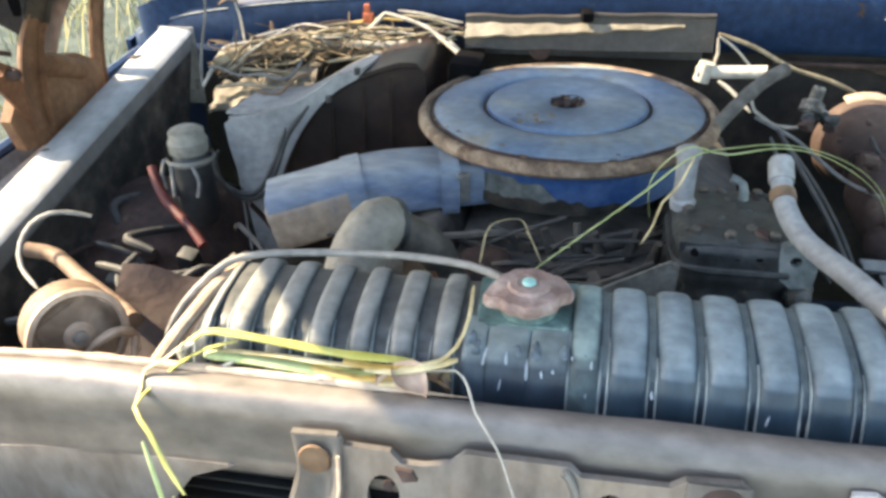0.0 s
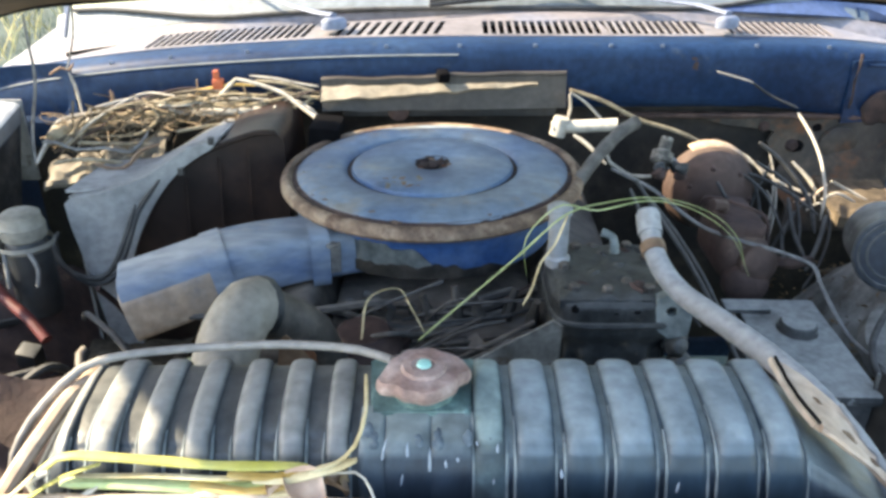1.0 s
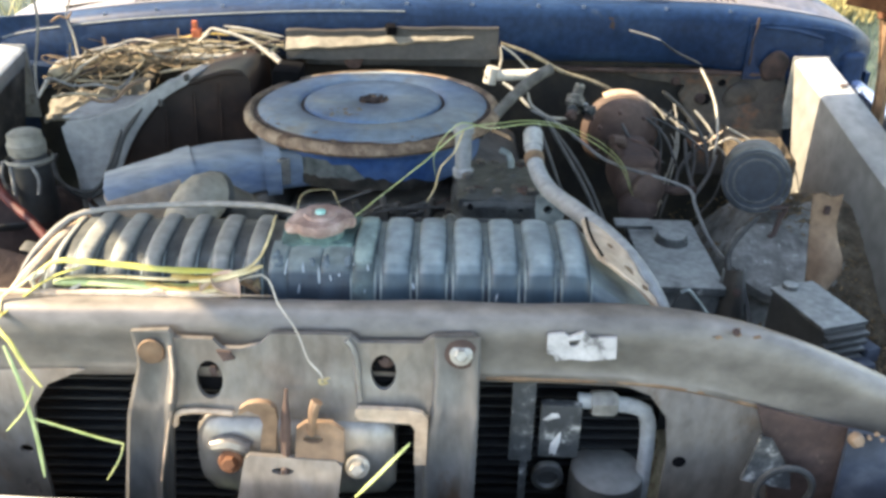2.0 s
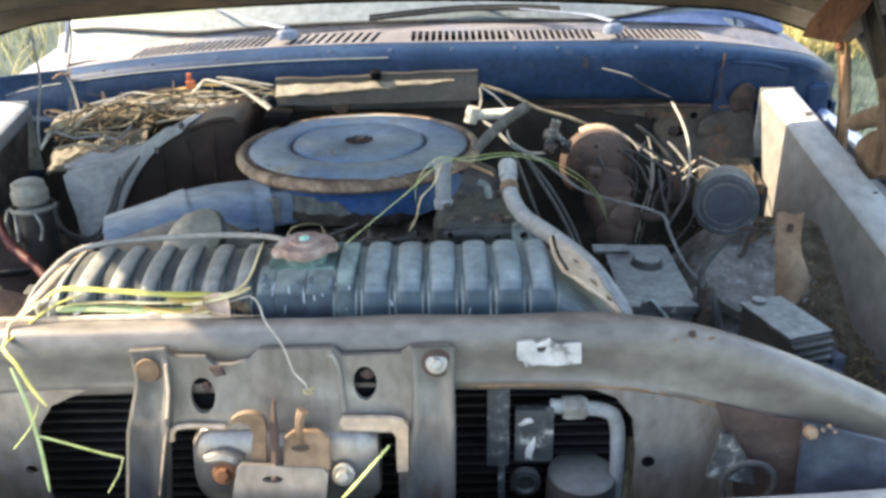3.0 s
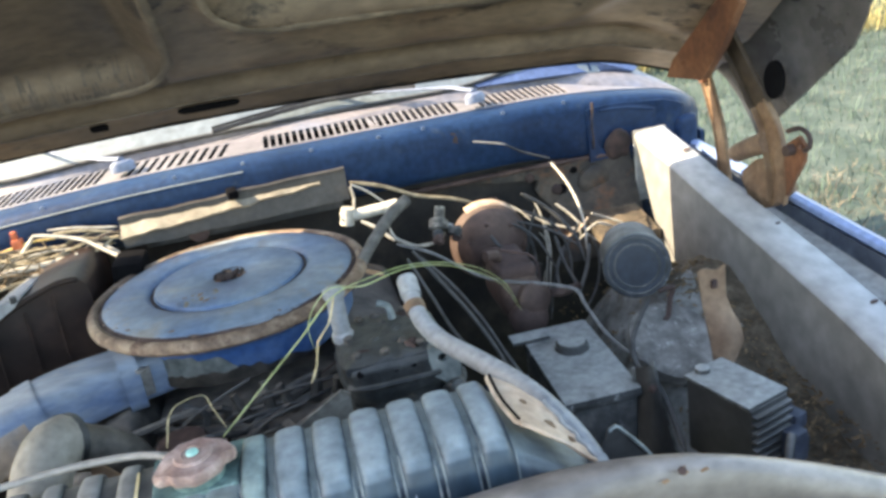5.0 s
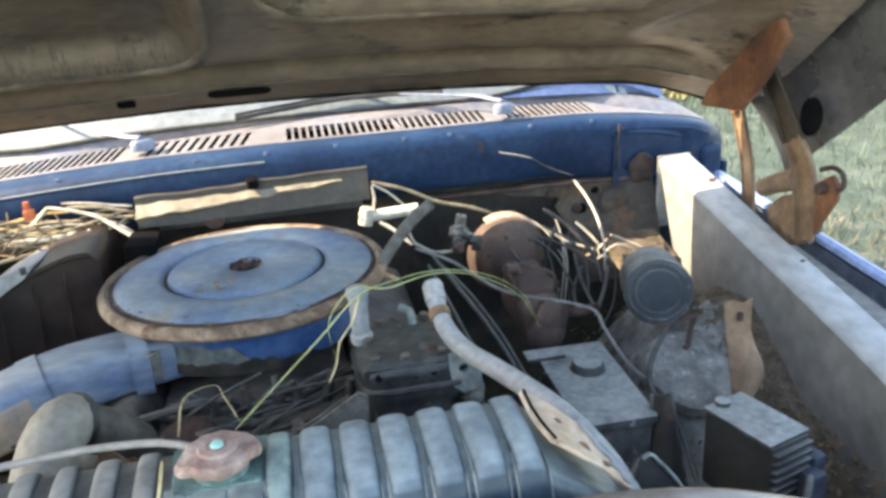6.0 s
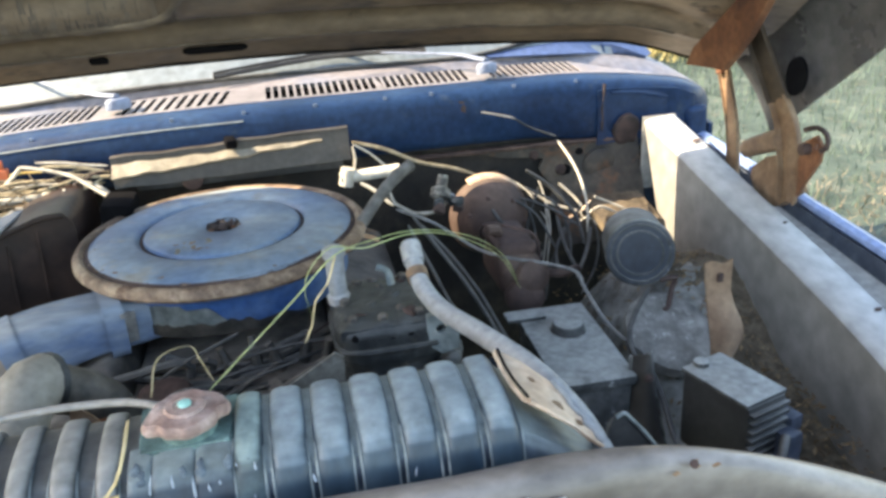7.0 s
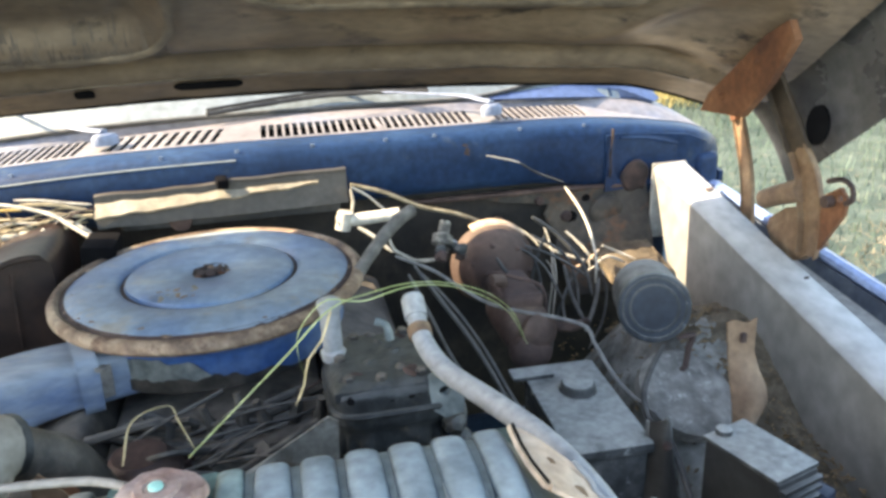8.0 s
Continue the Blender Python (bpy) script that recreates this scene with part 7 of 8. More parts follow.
hose("overflow_hose", [(0.078, 0.560, 1.183), (0.05, 0.577, 1.181), (0.0, 0.587, 1.179), (-0.05, 0.588, 1.177), (-0.093, 0.586, 1.175), (-0.133, 0.580, 1.173), (-0.161, 0.572, 1.167), (-0.185, 0.555, 1.148), (-0.201, 0.540, 1.127), (-0.209, 0.530, 1.101), (-0.212, 0.525, 1.04)], 0.0034, OLDHOSE, "thin beige overflow hose along the tank", clamps=((0.93, RUST_DARK),))
hose("refrigerant_hose", [(0.337, 0.872, 1.165), (0.337, 0.855, 1.151), (0.339, 0.82, 1.132), (0.353, 0.775, 1.119), (0.381, 0.70, 1.122), (0.407, 0.63, 1.123), (0.424, 0.575, 1.117), (0.437, 0.53, 1.102), (0.446, 0.50, 1.075), (0.450, 0.48, 1.02)], 0.0112, PALE_RUBBER, "dusty grey refrigerant hose", clamps=((0.03, PALE_RUBBER), (0.06, PALE_RUBBER), (0.13, TAN)))


# ---- wires, hoses and grass ----
def strand(name, pts, r, mat, label, category, group="", flat=1.0, wob=0.0):
    """One wire, hose, twig or blade as a slightly uneven line."""
    rr = r if r >= 0.007 else (lambda f: r * (1 - 0.55 * ease(0.9, 1.0, f) - 0.3 * ease(0.06, 0.0, f)))
    return solo(name, tube(pts, rr, 8 if r < 0.007 else 12, step=0.010, flat=flat, wob=wob), mat, label, category, group)


strand("wire", [(-0.513, 1.22, 1.092), (-0.516, 1.28, 1.112), (-0.515, 1.32, 1.127), (-0.487, 1.35, 1.13), (-0.425, 1.36, 1.133), (-0.377, 1.36, 1.142), (-0.333, 1.36, 1.133), (-0.277, 1.36, 1.132), (-0.175, 1.36, 1.141), (-0.135, 1.35, 1.153), (-0.093, 1.33, 1.131), (-0.070, 1.31, 1.105)], 0.0036, WIRE_PALE, "dusty pale harness wire on the heater case", "wire", group="wires along the firewall")
strand("wiring_harness", [(-0.509, 1.27, 1.115), (-0.49, 1.31, 1.121), (-0.461, 1.35, 1.117), (-0.399, 1.36, 1.124), (-0.308, 1.365, 1.121), (-0.177, 1.365, 1.13)], 0.012, WIRE_TAN, "frayed tan taped wiring harness", "wiring harness", group="wires along the firewall", wob=0.5)
strand("wiring_harness", [(-0.502, 1.27, 1.109), (-0.459, 1.3, 1.119), (-0.417, 1.33, 1.117), (-0.359, 1.35, 1.12), (-0.296, 1.355, 1.122), (-0.166, 1.355, 1.127), (-0.136, 1.35, 1.147)], 0.0062, SOIL, "dark crumbling harness tape along the firewall", "wiring harness", group="wires along the firewall", wob=0.5)
strand("wire", [(-0.501, 1.3, 1.11), (-0.453, 1.3, 1.108), (-0.39, 1.3, 1.111), (-0.361, 1.3, 1.123), (-0.344, 1.3, 1.141), (-0.355, 1.3, 1.16)], 0.0023, WIRE_TAN, "thin tan wire loop along the firewall", "wire", group="wires along the firewall")
strand("wire", [(-0.381, 1.37, 1.142), (-0.332, 1.37, 1.158), (-0.284, 1.37, 1.167), (-0.238, 1.37, 1.174), (-0.201, 1.37, 1.172)], 0.0025, WIRE_YELLOW, "faded yellow wire along the firewall", "wire", group="wires along the firewall")
strand("wire", [(-0.375, 1.365, 1.139), (-0.322, 1.365, 1.155), (-0.265, 1.365, 1.162), (-0.229, 1.365, 1.164)], 0.0025, WIRE_YELLOW, "faded yellow wire along the firewall", "wire", group="wires along the firewall")
strand("wire", [(-0.367, 1.36, 1.138), (-0.312, 1.36, 1.149), (-0.26, 1.36, 1.158), (-0.24, 1.36, 1.154)], 0.0023, WIRE_YELLOW, "faded yellow wire along the firewall", "wire", group="wires along the firewall")
strand("wire", [(-0.228, 1.355, 1.188), (-0.248, 1.355, 1.168), (-0.274, 1.355, 1.148), (-0.303, 1.355, 1.134), (-0.341, 1.355, 1.129)], 0.0035, WIRE_PALE, "pale wire from the orange connector", "wire", group="wires along the firewall")
strand("wire", [(-0.228, 1.355, 1.188), (-0.187, 1.35, 1.179), (-0.15, 1.34, 1.168), (-0.127, 1.33, 1.154), (-0.084, 1.3, 1.131), (-0.048, 1.255, 1.112), (-0.022, 1.215, 1.098)], 0.0034, WIRE_PALE, "pale wire from the orange connector", "wire", group="wires along the firewall")
strand("wire", [(-0.207, 1.365, 1.19), (-0.162, 1.365, 1.185), (-0.126, 1.365, 1.177), (-0.095, 1.365, 1.172)], 0.0022, WIRE_PALE, "thin pale wire along the firewall", "wire", group="wires along the firewall")
strand("wire", [(-0.198, 1.36, 1.183), (-0.153, 1.36, 1.179), (-0.117, 1.36, 1.169), (-0.094, 1.36, 1.162)], 0.0031, WIRE_TAN, "tan wire along the firewall", "wire", group="wires along the firewall")
strand("wire", [(-0.184, 1.355, 1.175), (-0.144, 1.355, 1.164), (-0.094, 1.355, 1.154)], 0.0031, WIRE_TAN, "tan wire along the firewall", "wire", group="wires along the firewall")
strand("wire", [(-0.307, 1.27, 1.126), (-0.259, 1.29, 1.13), (-0.209, 1.3, 1.129), (-0.159, 1.3, 1.136), (-0.137, 1.28, 1.119)], 0.0027, WIRE_TAN, "tan wire over the case", "wire", group="wires along the firewall")
strand("wire", [(-0.158, 1.31, 1.156), (-0.159, 1.31, 1.131), (-0.141, 1.31, 1.108)], 0.003, WIRE_PALE, "short pale wire end along the firewall", "wire", group="wires along the firewall")
strand("twig", [(-0.493, 1.36, 1.127), (-0.498, 1.37, 1.15), (-0.5, 1.37, 1.173), (-0.506, 1.37, 1.196)], 0.0023, WIRE_PALE, "dry pale twig standing at the cowl", "twig", group="wires along the firewall")
strand("wire", [(-0.503, 1.36, 1.203), (-0.491, 1.36, 1.23), (-0.47, 1.34, 1.269), (-0.445, 1.3, 1.322)], 0.0016, WIRE_GREY, "thin dark hanging wire along the firewall", "wire", group="wires along the firewall")
strand("wire", [(-0.53, 1.25, 1.081), (-0.534, 1.27, 1.129), (-0.517, 1.28, 1.206), (-0.514, 1.28, 1.264), (-0.512, 1.28, 1.305)], 0.0023, WIRE_GREY, "thin dark hanging wire along the firewall", "wire", group="wires along the firewall")
strand("twig", [(-0.537, 1.37, 1.192), (-0.518, 1.37, 1.203), (-0.505, 1.37, 1.199), (-0.494, 1.37, 1.212)], 0.0023, TAN, "rusty twig caught on the cowl", "twig", group="wires along the firewall")
strand("wire", [(-0.448, 1.37, 1.13), (-0.441, 1.37, 1.154), (-0.443, 1.37, 1.165)], 0.0031, TAN, "short rusty stub along the firewall", "wire", group="wires along the firewall")
strand("wire", [(-0.513, 1.25, 1.116), (-0.492, 1.25, 1.116), (-0.46, 1.25, 1.104), (-0.412, 1.24, 1.11), (-0.374, 1.24, 1.104), (-0.357, 1.26, 1.118), (-0.352, 1.27, 1.128)], 0.0027, WIRE_GREY, "grey wire across the case", "wire", group="wires along the firewall")
strand("stick", [(-0.471, 1.27, 1.109), (-0.415, 1.27, 1.107), (-0.341, 1.27, 1.105)], 0.0047, WIRE_TAN, "pale dry stick on the heater case", "stick", group="wires along the firewall", flat=0.6)
strand("stick", [(-0.488, 1.22, 1.092), (-0.44, 1.22, 1.099), (-0.381, 1.22, 1.094)], 0.0051, WIRE_TAN, "pale dry stick on the heater case", "stick", group="wires along the firewall", flat=0.6)
strand("stick", [(-0.415, 1.2, 1.099), (-0.383, 1.2, 1.09), (-0.361, 1.2, 1.099), (-0.34, 1.2, 1.12), (-0.31, 1.2, 1.131)], 0.0031, TAN, "thin brown twig along the firewall", "stick", group="wires along the firewall")
strand("stick", [(-0.296, 1.33, 1.139), (-0.232, 1.33, 1.141), (-0.169, 1.33, 1.143)], 0.0062, WIRE_PALE, "pale stick in the harness", "stick", group="wires along the firewall")
strand("vacuum_hose", [(-0.45, 1.12, 1.023), (-0.453, 1.1, 1.003), (-0.426, 1.08, 0.979), (-0.391, 1.07, 0.965), (-0.352, 1.06, 0.984), (-0.332, 1.07, 1.023), (-0.315, 1.09, 1.07), (-0.282, 1.1, 1.112)], 0.004, RUBBER, "thin black vacuum hose beside the heater case", "hose", group="vacuum hoses")
strand("vacuum_hose", [(-0.455, 1.11, 1.017), (-0.439, 1.09, 0.983), (-0.394, 1.07, 0.973), (-0.36, 1.06, 0.988), (-0.337, 1.07, 1.027), (-0.318, 1.09, 1.079)], 0.004, RUBBER, "thin black vacuum hose beside the heater case", "hose", group="vacuum hoses")
strand("red_hose", [(-0.509, 1.02, 1.035), (-0.492, 1, 1.009), (-0.463, 0.98, 0.988), (-0.43, 0.96, 0.973), (-0.402, 0.94, 0.954)], 0.0075, RED, "faded red hose in the engine bay", "hose")
strand("wire", [(-0.501, 0.85, 1.04), (-0.52, 0.84, 1.049), (-0.537, 0.82, 1.057), (-0.553, 0.8, 1.05), (-0.559, 0.78, 1.032), (-0.549, 0.76, 1.012), (-0.517, 0.74, 0.995)], 0.003, WIRE_PALE, "pale looped wire in the engine bay", "wire")
strand("wire", [(-0.57, 0.8, 1.012), (-0.531, 0.8, 1.007), (-0.467, 0.76, 1.003), (-0.383, 0.7, 1.014), (-0.334, 0.66, 1.024)], 0.01, TAN, "dirty tan rod in the engine bay", "wire")
strand("wire", [(-0.536, 0.88, 0.945), (-0.48, 0.86, 0.950), (-0.424, 0.84, 0.935), (-0.359, 0.8, 0.925)], 0.006, RUBBER, "dark hose in shade in the engine bay", "hose")
strand("wire", [(-0.485, 0.9, 0.955), (-0.493, 0.86, 0.940), (-0.454, 0.82, 0.925), (-0.381, 0.78, 0.920)], 0.005, RUBBER, "dark wire in shade in the engine bay", "wire")
strand("bracket_strap", [(-0.285, 0.52, 1.091), (-0.261, 0.52, 1.112), (-0.25, 0.53, 1.114), (-0.245, 0.54, 1.102), (-0.237, 0.52, 1.093)], 0.0045, TANBARE, "sunlit bent metal strap in the engine bay", "bracket")
strand("vacuum_tee", [(0.288, 1.33, 1.113), (0.328, 1.33, 1.114), (0.393, 1.32, 1.12)], 0.0105, WHITE, "aged white plastic vacuum fitting", "vacuum fitting")
strand("vacuum_tee", [(0.304, 1.33, 1.129), (0.3, 1.33, 1.111), (0.297, 1.33, 1.099)], 0.013, WHITE, "aged white plastic fitting collar", "vacuum fitting")
strand("wire", [(0.316, 1.345, 1.163), (0.319, 1.345, 1.139), (0.312, 1.345, 1.112)], 0.0025, WIRE_PALE, "pale short tube near the brake booster", "wire", group="wires round the brake booster")
strand("wire", [(0.318, 1.35, 1.165), (0.345, 1.35, 1.147), (0.38, 1.35, 1.111)], 0.0021, WIRE_PALE, "pale sunlit wire near the brake booster", "wire", group="wires round the brake booster")
strand("wire", [(0.321, 1.31, 1.106), (0.342, 1.3, 1.094), (0.372, 1.28, 1.067)], 0.0034, WHITE, "white bent tube near the brake booster", "wire", group="wires round the brake booster")
strand("vacuum_hose", [(0.397, 1.21, 1.159), (0.37, 1.19, 1.15), (0.338, 1.15, 1.136), (0.31, 1.11, 1.121), (0.289, 1.08, 1.106), (0.27, 1.05, 1.096)], 0.0098, RIBHOSE, "dusty ribbed dark hose in the engine bay", "hose", wob=0.12)
strand("wire", [(0.318, 1.36, 1.167), (0.376, 1.36, 1.147), (0.436, 1.36, 1.116), (0.498, 1.36, 1.097), (0.55, 1.36, 1.074)], 0.0034, WIRE_TAN, "tan wire below the cowl", "wire", group="wires round the brake booster")
strand("wire", [(0.364, 1.25, 1.105), (0.371, 1.25, 1.082), (0.406, 1.25, 1.06), (0.442, 1.25, 1.059), (0.461, 1.25, 1.076)], 0.0025, WIRE_PALE, "pale knobbly sunlit line near the brake booster", "wire", group="wires round the brake booster", wob=0.6)
strand("wire", [(0.368, 1.22, 1.082), (0.419, 1.19, 1.065), (0.451, 1.17, 1.045), (0.49, 1.14, 1.023), (0.526, 1.1, 1.021), (0.581, 1.07, 1.015), (0.617, 1.04, 1.009), (0.62, 1.02, 0.996), (0.629, 0.98, 0.97), (0.644, 0.95, 0.947), (0.666, 0.9, 0.936)], 0.0029, WIRE_GREY, "long grey wire across the bay", "wire", group="wires round the brake booster")
strand("wire", [(0.378, 1.1, 1.11), (0.404, 1.05, 1.075), (0.429, 1, 1.042), (0.449, 0.94, 1.008), (0.461, 0.86, 0.978), (0.467, 0.76, 0.971)], 0.0032, RUBBER, "black wire running forward near the brake booster", "wire", group="wires round the brake booster")
strand("wire", [(0.393, 1.12, 1.087), (0.427, 1.06, 1.053), (0.451, 0.99, 1.02), (0.466, 0.93, 0.988), (0.477, 0.85, 0.972)], 0.0029, RUBBER, "black wire running forward near the brake booster", "wire", group="wires round the brake booster")
strand("wire", [(0.366, 1.08, 1.106), (0.385, 1.02, 1.063), (0.402, 0.96, 1.025), (0.426, 0.9, 0.998)], 0.0029, RUBBER, "black wire running forward near the brake booster", "wire", group="wires round the brake booster")
strand("wire", [(0.604, 1.336, 1.063), (0.649, 1.325, 1.035), (0.673, 1.315, 1.02), (0.725, 1.294, 1.003)], 0.0024, WIRE_PALE, "pale sunlit wire near the brake booster", "wire", group="wires round the brake booster")
strand("wire", [(0.648, 1.325, 1.073), (0.658, 1.315, 1.036), (0.656, 1.294, 0.982), (0.634, 1.252, 0.928), (0.615, 1.21, 0.882)], 0.0018, WIRE_PALE, "pale hanging wire near the brake booster", "wire", group="wires round the brake booster")
strand("wire", [(0.659, 1.304, 1.032), (0.659, 1.284, 0.986), (0.648, 1.263, 0.95), (0.637, 1.242, 0.921)], 0.0018, WIRE_PALE, "pale hanging wire near the brake booster", "wire", group="wires round the brake booster")
strand("wire", [(0.706, 1.376, 1.122), (0.716, 1.33, 1.096), (0.721, 1.29, 1.066), (0.718, 1.25, 1.028), (0.71, 1.23, 0.99)], 0.0025, WIRE_PALE, "pale stiff sunlit wire near the brake booster", "wire", group="wires round the brake booster")
strand("wire", [(0.695, 1.336, 1.05), (0.718, 1.325, 1.027), (0.737, 1.304, 1.0)], 0.0027, WIRE_PALE, "thick pale cable end near the brake booster", "wire", group="wires round the brake booster")
strand("wire", [(0.757, 1.315, 1.023), (0.79, 1.315, 1.006), (0.818, 1.304, 0.993)], 0.0025, WIRE_PALE, "thick pale cable end near the brake booster", "wire", group="wires round the brake booster")
strand("wire", [(0.737, 1.294, 0.998), (0.759, 1.294, 1.01), (0.793, 1.294, 0.994)], 0.0025, WIRE_PALE, "pale frayed cable end near the brake booster", "wire", group="wires round the brake booster")
strand("wire", [(0.696, 1.304, 0.99), (0.724, 1.304, 1.0), (0.746, 1.304, 1.021)], 0.0021, TANBARE, "frayed copper-brown cable end near the brake booster", "wire", group="wires round the brake booster")
strand("wire", [(0.715, 1.294, 0.979), (0.735, 1.294, 0.993), (0.757, 1.294, 0.973)], 0.0021, WIRE_PALE, "pale frayed cable end near the brake booster", "wire", group="wires round the brake booster")
strand("wire", [(0.712, 1.22, 1.002), (0.69, 1.18, 0.978), (0.649, 1.12, 0.957)], 0.0037, RUBBER, "black cable near the brake booster", "wire", group="wires round the brake booster")
strand("wire", [(0.656, 1.24, 1.025), (0.656, 1.2, 0.986), (0.658, 1.15, 0.963)], 0.0037, RUBBER, "black cable near the brake booster", "wire", group="wires round the brake booster")
strand("wire", [(0.671, 1.24, 1.001), (0.641, 1.2, 0.977), (0.628, 1.15, 0.958)], 0.003, RUBBER, "black cable near the brake booster", "wire", group="wires round the brake booster")
strand("wire", [(0.62, 1.3, 1.096), (0.663, 1.29, 1.061), (0.7, 1.26, 1.011), (0.701, 1.22, 0.971)], 0.0037, RUBBER, "black cable near the brake booster", "wire", group="wires round the brake booster")
strand("wire", [(0.56, 1.375, 1.192), (0.597, 1.375, 1.182), (0.622, 1.375, 1.174)], 0.0015, WIRE_PALE, "white stripped wire end near the brake booster", "wire", group="wires round the brake booster")
strand("wire", [(0.622, 1.376, 1.173), (0.656, 1.376, 1.151), (0.706, 1.376, 1.129)], 0.0019, RUBBER, "thin black wire on the cowl", "wire", group="wires round the brake booster")
strand("wire", [(0.533, 1.22, 1.06), (0.546, 1.2, 1.039), (0.585, 1.2, 1.007), (0.615, 1.2, 0.992)], 0.003, RUBBER, "black wire over the booster", "wire", group="wires round the brake booster")
strand("wire", [(0.72, 1, 0.983), (0.682, 0.96, 0.971), (0.653, 0.92, 0.959), (0.643, 0.88, 0.945), (0.655, 0.86, 0.94)], 0.0041, RUBBER, "dusty dark hose by the canister", "wire", group="wires round the brake booster")
strand("hook", [(0.711, 0.945, 1.022), (0.735, 0.945, 1.024), (0.729, 0.945, 1.007), (0.72, 0.935, 0.983), (0.71, 0.93, 0.983)], 0.0042, RUST_DARK, "rusty bent hook in the engine bay", "hook")
strand("wire", [(0.655, 0.86, 0.94), (0.658, 0.82, 0.91), (0.649, 0.76, 0.88)], 0.0045, RUBBER, "dark cable beside the relay box", "wire", group="wires round the brake booster")
strand("wire", [(0.466, 0.56, 1.068), (0.492, 0.6, 1.055), (0.492, 0.56, 1.066), (0.48, 0.5, 1.089)], 0.0053, RUBBER, "black cable loop behind the crossbar", "wire", group="wires round the brake booster")
strand("wire", [(0.586, 1.28, 1.074), (0.61, 1.26, 1.035), (0.613, 1.23, 0.992), (0.587, 1.18, 0.952)], 0.0025, RUBBER, "thin dark wire near the brake booster", "wire", group="wires round the brake booster")
strand("wire", [(0.612, 1.28, 1.071), (0.663, 1.26, 1.038), (0.676, 1.23, 0.993), (0.661, 1.18, 0.961)], 0.0025, RUBBER, "thin dark wire near the brake booster", "wire", group="wires round the brake booster")
strand("wire", [(0.739, 1.28, 0.993), (0.744, 1.26, 0.96), (0.726, 1.23, 0.918), (0.68, 1.18, 0.892)], 0.0025, RUBBER, "thin dark wire near the brake booster", "wire", group="wires round the brake booster")
strand("wire", [(0.57, 1.28, 1.055), (0.606, 1.26, 1.055), (0.652, 1.23, 1.037), (0.68, 1.18, 1.021)], 0.0025, RUBBER, "thin dark wire near the brake booster", "wire", group="wires round the brake booster")
strand("wire", [(0.636, 1.28, 1.068), (0.61, 1.26, 1.014), (0.593, 1.23, 0.962), (0.584, 1.18, 0.93)], 0.0025, RUBBER, "thin dark wire near the brake booster", "wire", group="wires round the brake booster")
strand("wire", [(0.719, 1.28, 1.023), (0.678, 1.26, 0.981), (0.64, 1.23, 0.932), (0.614, 1.18, 0.892)], 0.0025, RUBBER, "thin dark wire near the brake booster", "wire", group="wires round the brake booster")
strand("wire", [(0.525, 1.28, 1.083), (0.575, 1.26, 1.063), (0.616, 1.23, 1.034), (0.634, 1.18, 0.987)], 0.0025, RUBBER, "thin dark wire near the brake booster", "wire", group="wires round the brake booster")
strand("wire", [(0.647, 1.304, 1.012), (0.657, 1.294, 0.993), (0.653, 1.273, 0.956)], 0.0013, WIRE_PALE, "short pale sunlit wire near the brake booster", "wire", group="wires round the brake booster")
strand("wire", [(0.697, 1.304, 1.05), (0.717, 1.294, 1.027), (0.718, 1.273, 0.997)], 0.0013, WIRE_PALE, "short pale sunlit wire near the brake booster", "wire", group="wires round the brake booster")
strand("wire", [(0.595, 1.304, 1.078), (0.612, 1.294, 1.066), (0.627, 1.273, 1.047)], 0.0013, WIRE_PALE, "short pale sunlit wire near the brake booster", "wire", group="wires round the brake booster")
strand("wire", [(0.65, 1.304, 0.933), (0.641, 1.294, 0.904), (0.641, 1.273, 0.878)], 0.0013, WIRE_PALE, "short pale sunlit wire near the brake booster", "wire", group="wires round the brake booster")
strand("grass_blade", [(0.088, 0.761, 1.069), (0.095, 0.765, 1.074), (0.144, 0.79, 1.107), (0.193, 0.815, 1.14), (0.243, 0.84, 1.175), (0.295, 0.88, 1.172), (0.342, 0.9, 1.169), (0.394, 0.93, 1.15), (0.451, 0.97, 1.113), (0.493, 1, 1.068), (0.515, 1.02, 1.021)], 0.0012, GREEN, "long green grass stem over the compressor", "grass", group="loose grass", flat=0.45)
strand("grass_blade", [(0.515, 1, 1.015), (0.484, 1, 1.072), (0.411, 0.95, 1.133), (0.343, 0.9, 1.165), (0.279, 0.86, 1.171), (0.242, 0.855, 1.18), (0.217, 0.86, 1.158), (0.205, 0.87, 1.131), (0.204, 0.87, 1.111), (0.208, 0.87, 1.085)], 0.0009, GREEN, "thin green grass blade in the engine bay", "grass", group="loose grass", flat=0.45)
strand("grass_blade", [(0.033, 0.735, 1.088), (0.036, 0.79, 1.102), (0.063, 0.84, 1.086), (0.078, 0.8, 1.088), (0.094, 0.765, 1.077)], 0.0011, STRAW, "bent dry grass blade by the cap", "grass", group="loose grass", flat=0.5)
strand("grass_blade", [(0.243, 0.83, 1.178), (0.23, 0.82, 1.149), (0.214, 0.8, 1.139), (0.207, 0.8, 1.11), (0.196, 0.79, 1.093)], 0.0016, STRAW, "dry hanging grass blade in the engine bay", "grass", group="loose grass", flat=0.5)
strand("grass_blade", [(0.063, 0.52, 1.199), (0.067, 0.475, 1.202), (0.061, 0.46, 1.188), (0.048, 0.455, 1.177), (0.033, 0.45, 1.175)], 0.0013, STRAW, "dry straw on the tank", "grass", group="loose grass", flat=0.5)
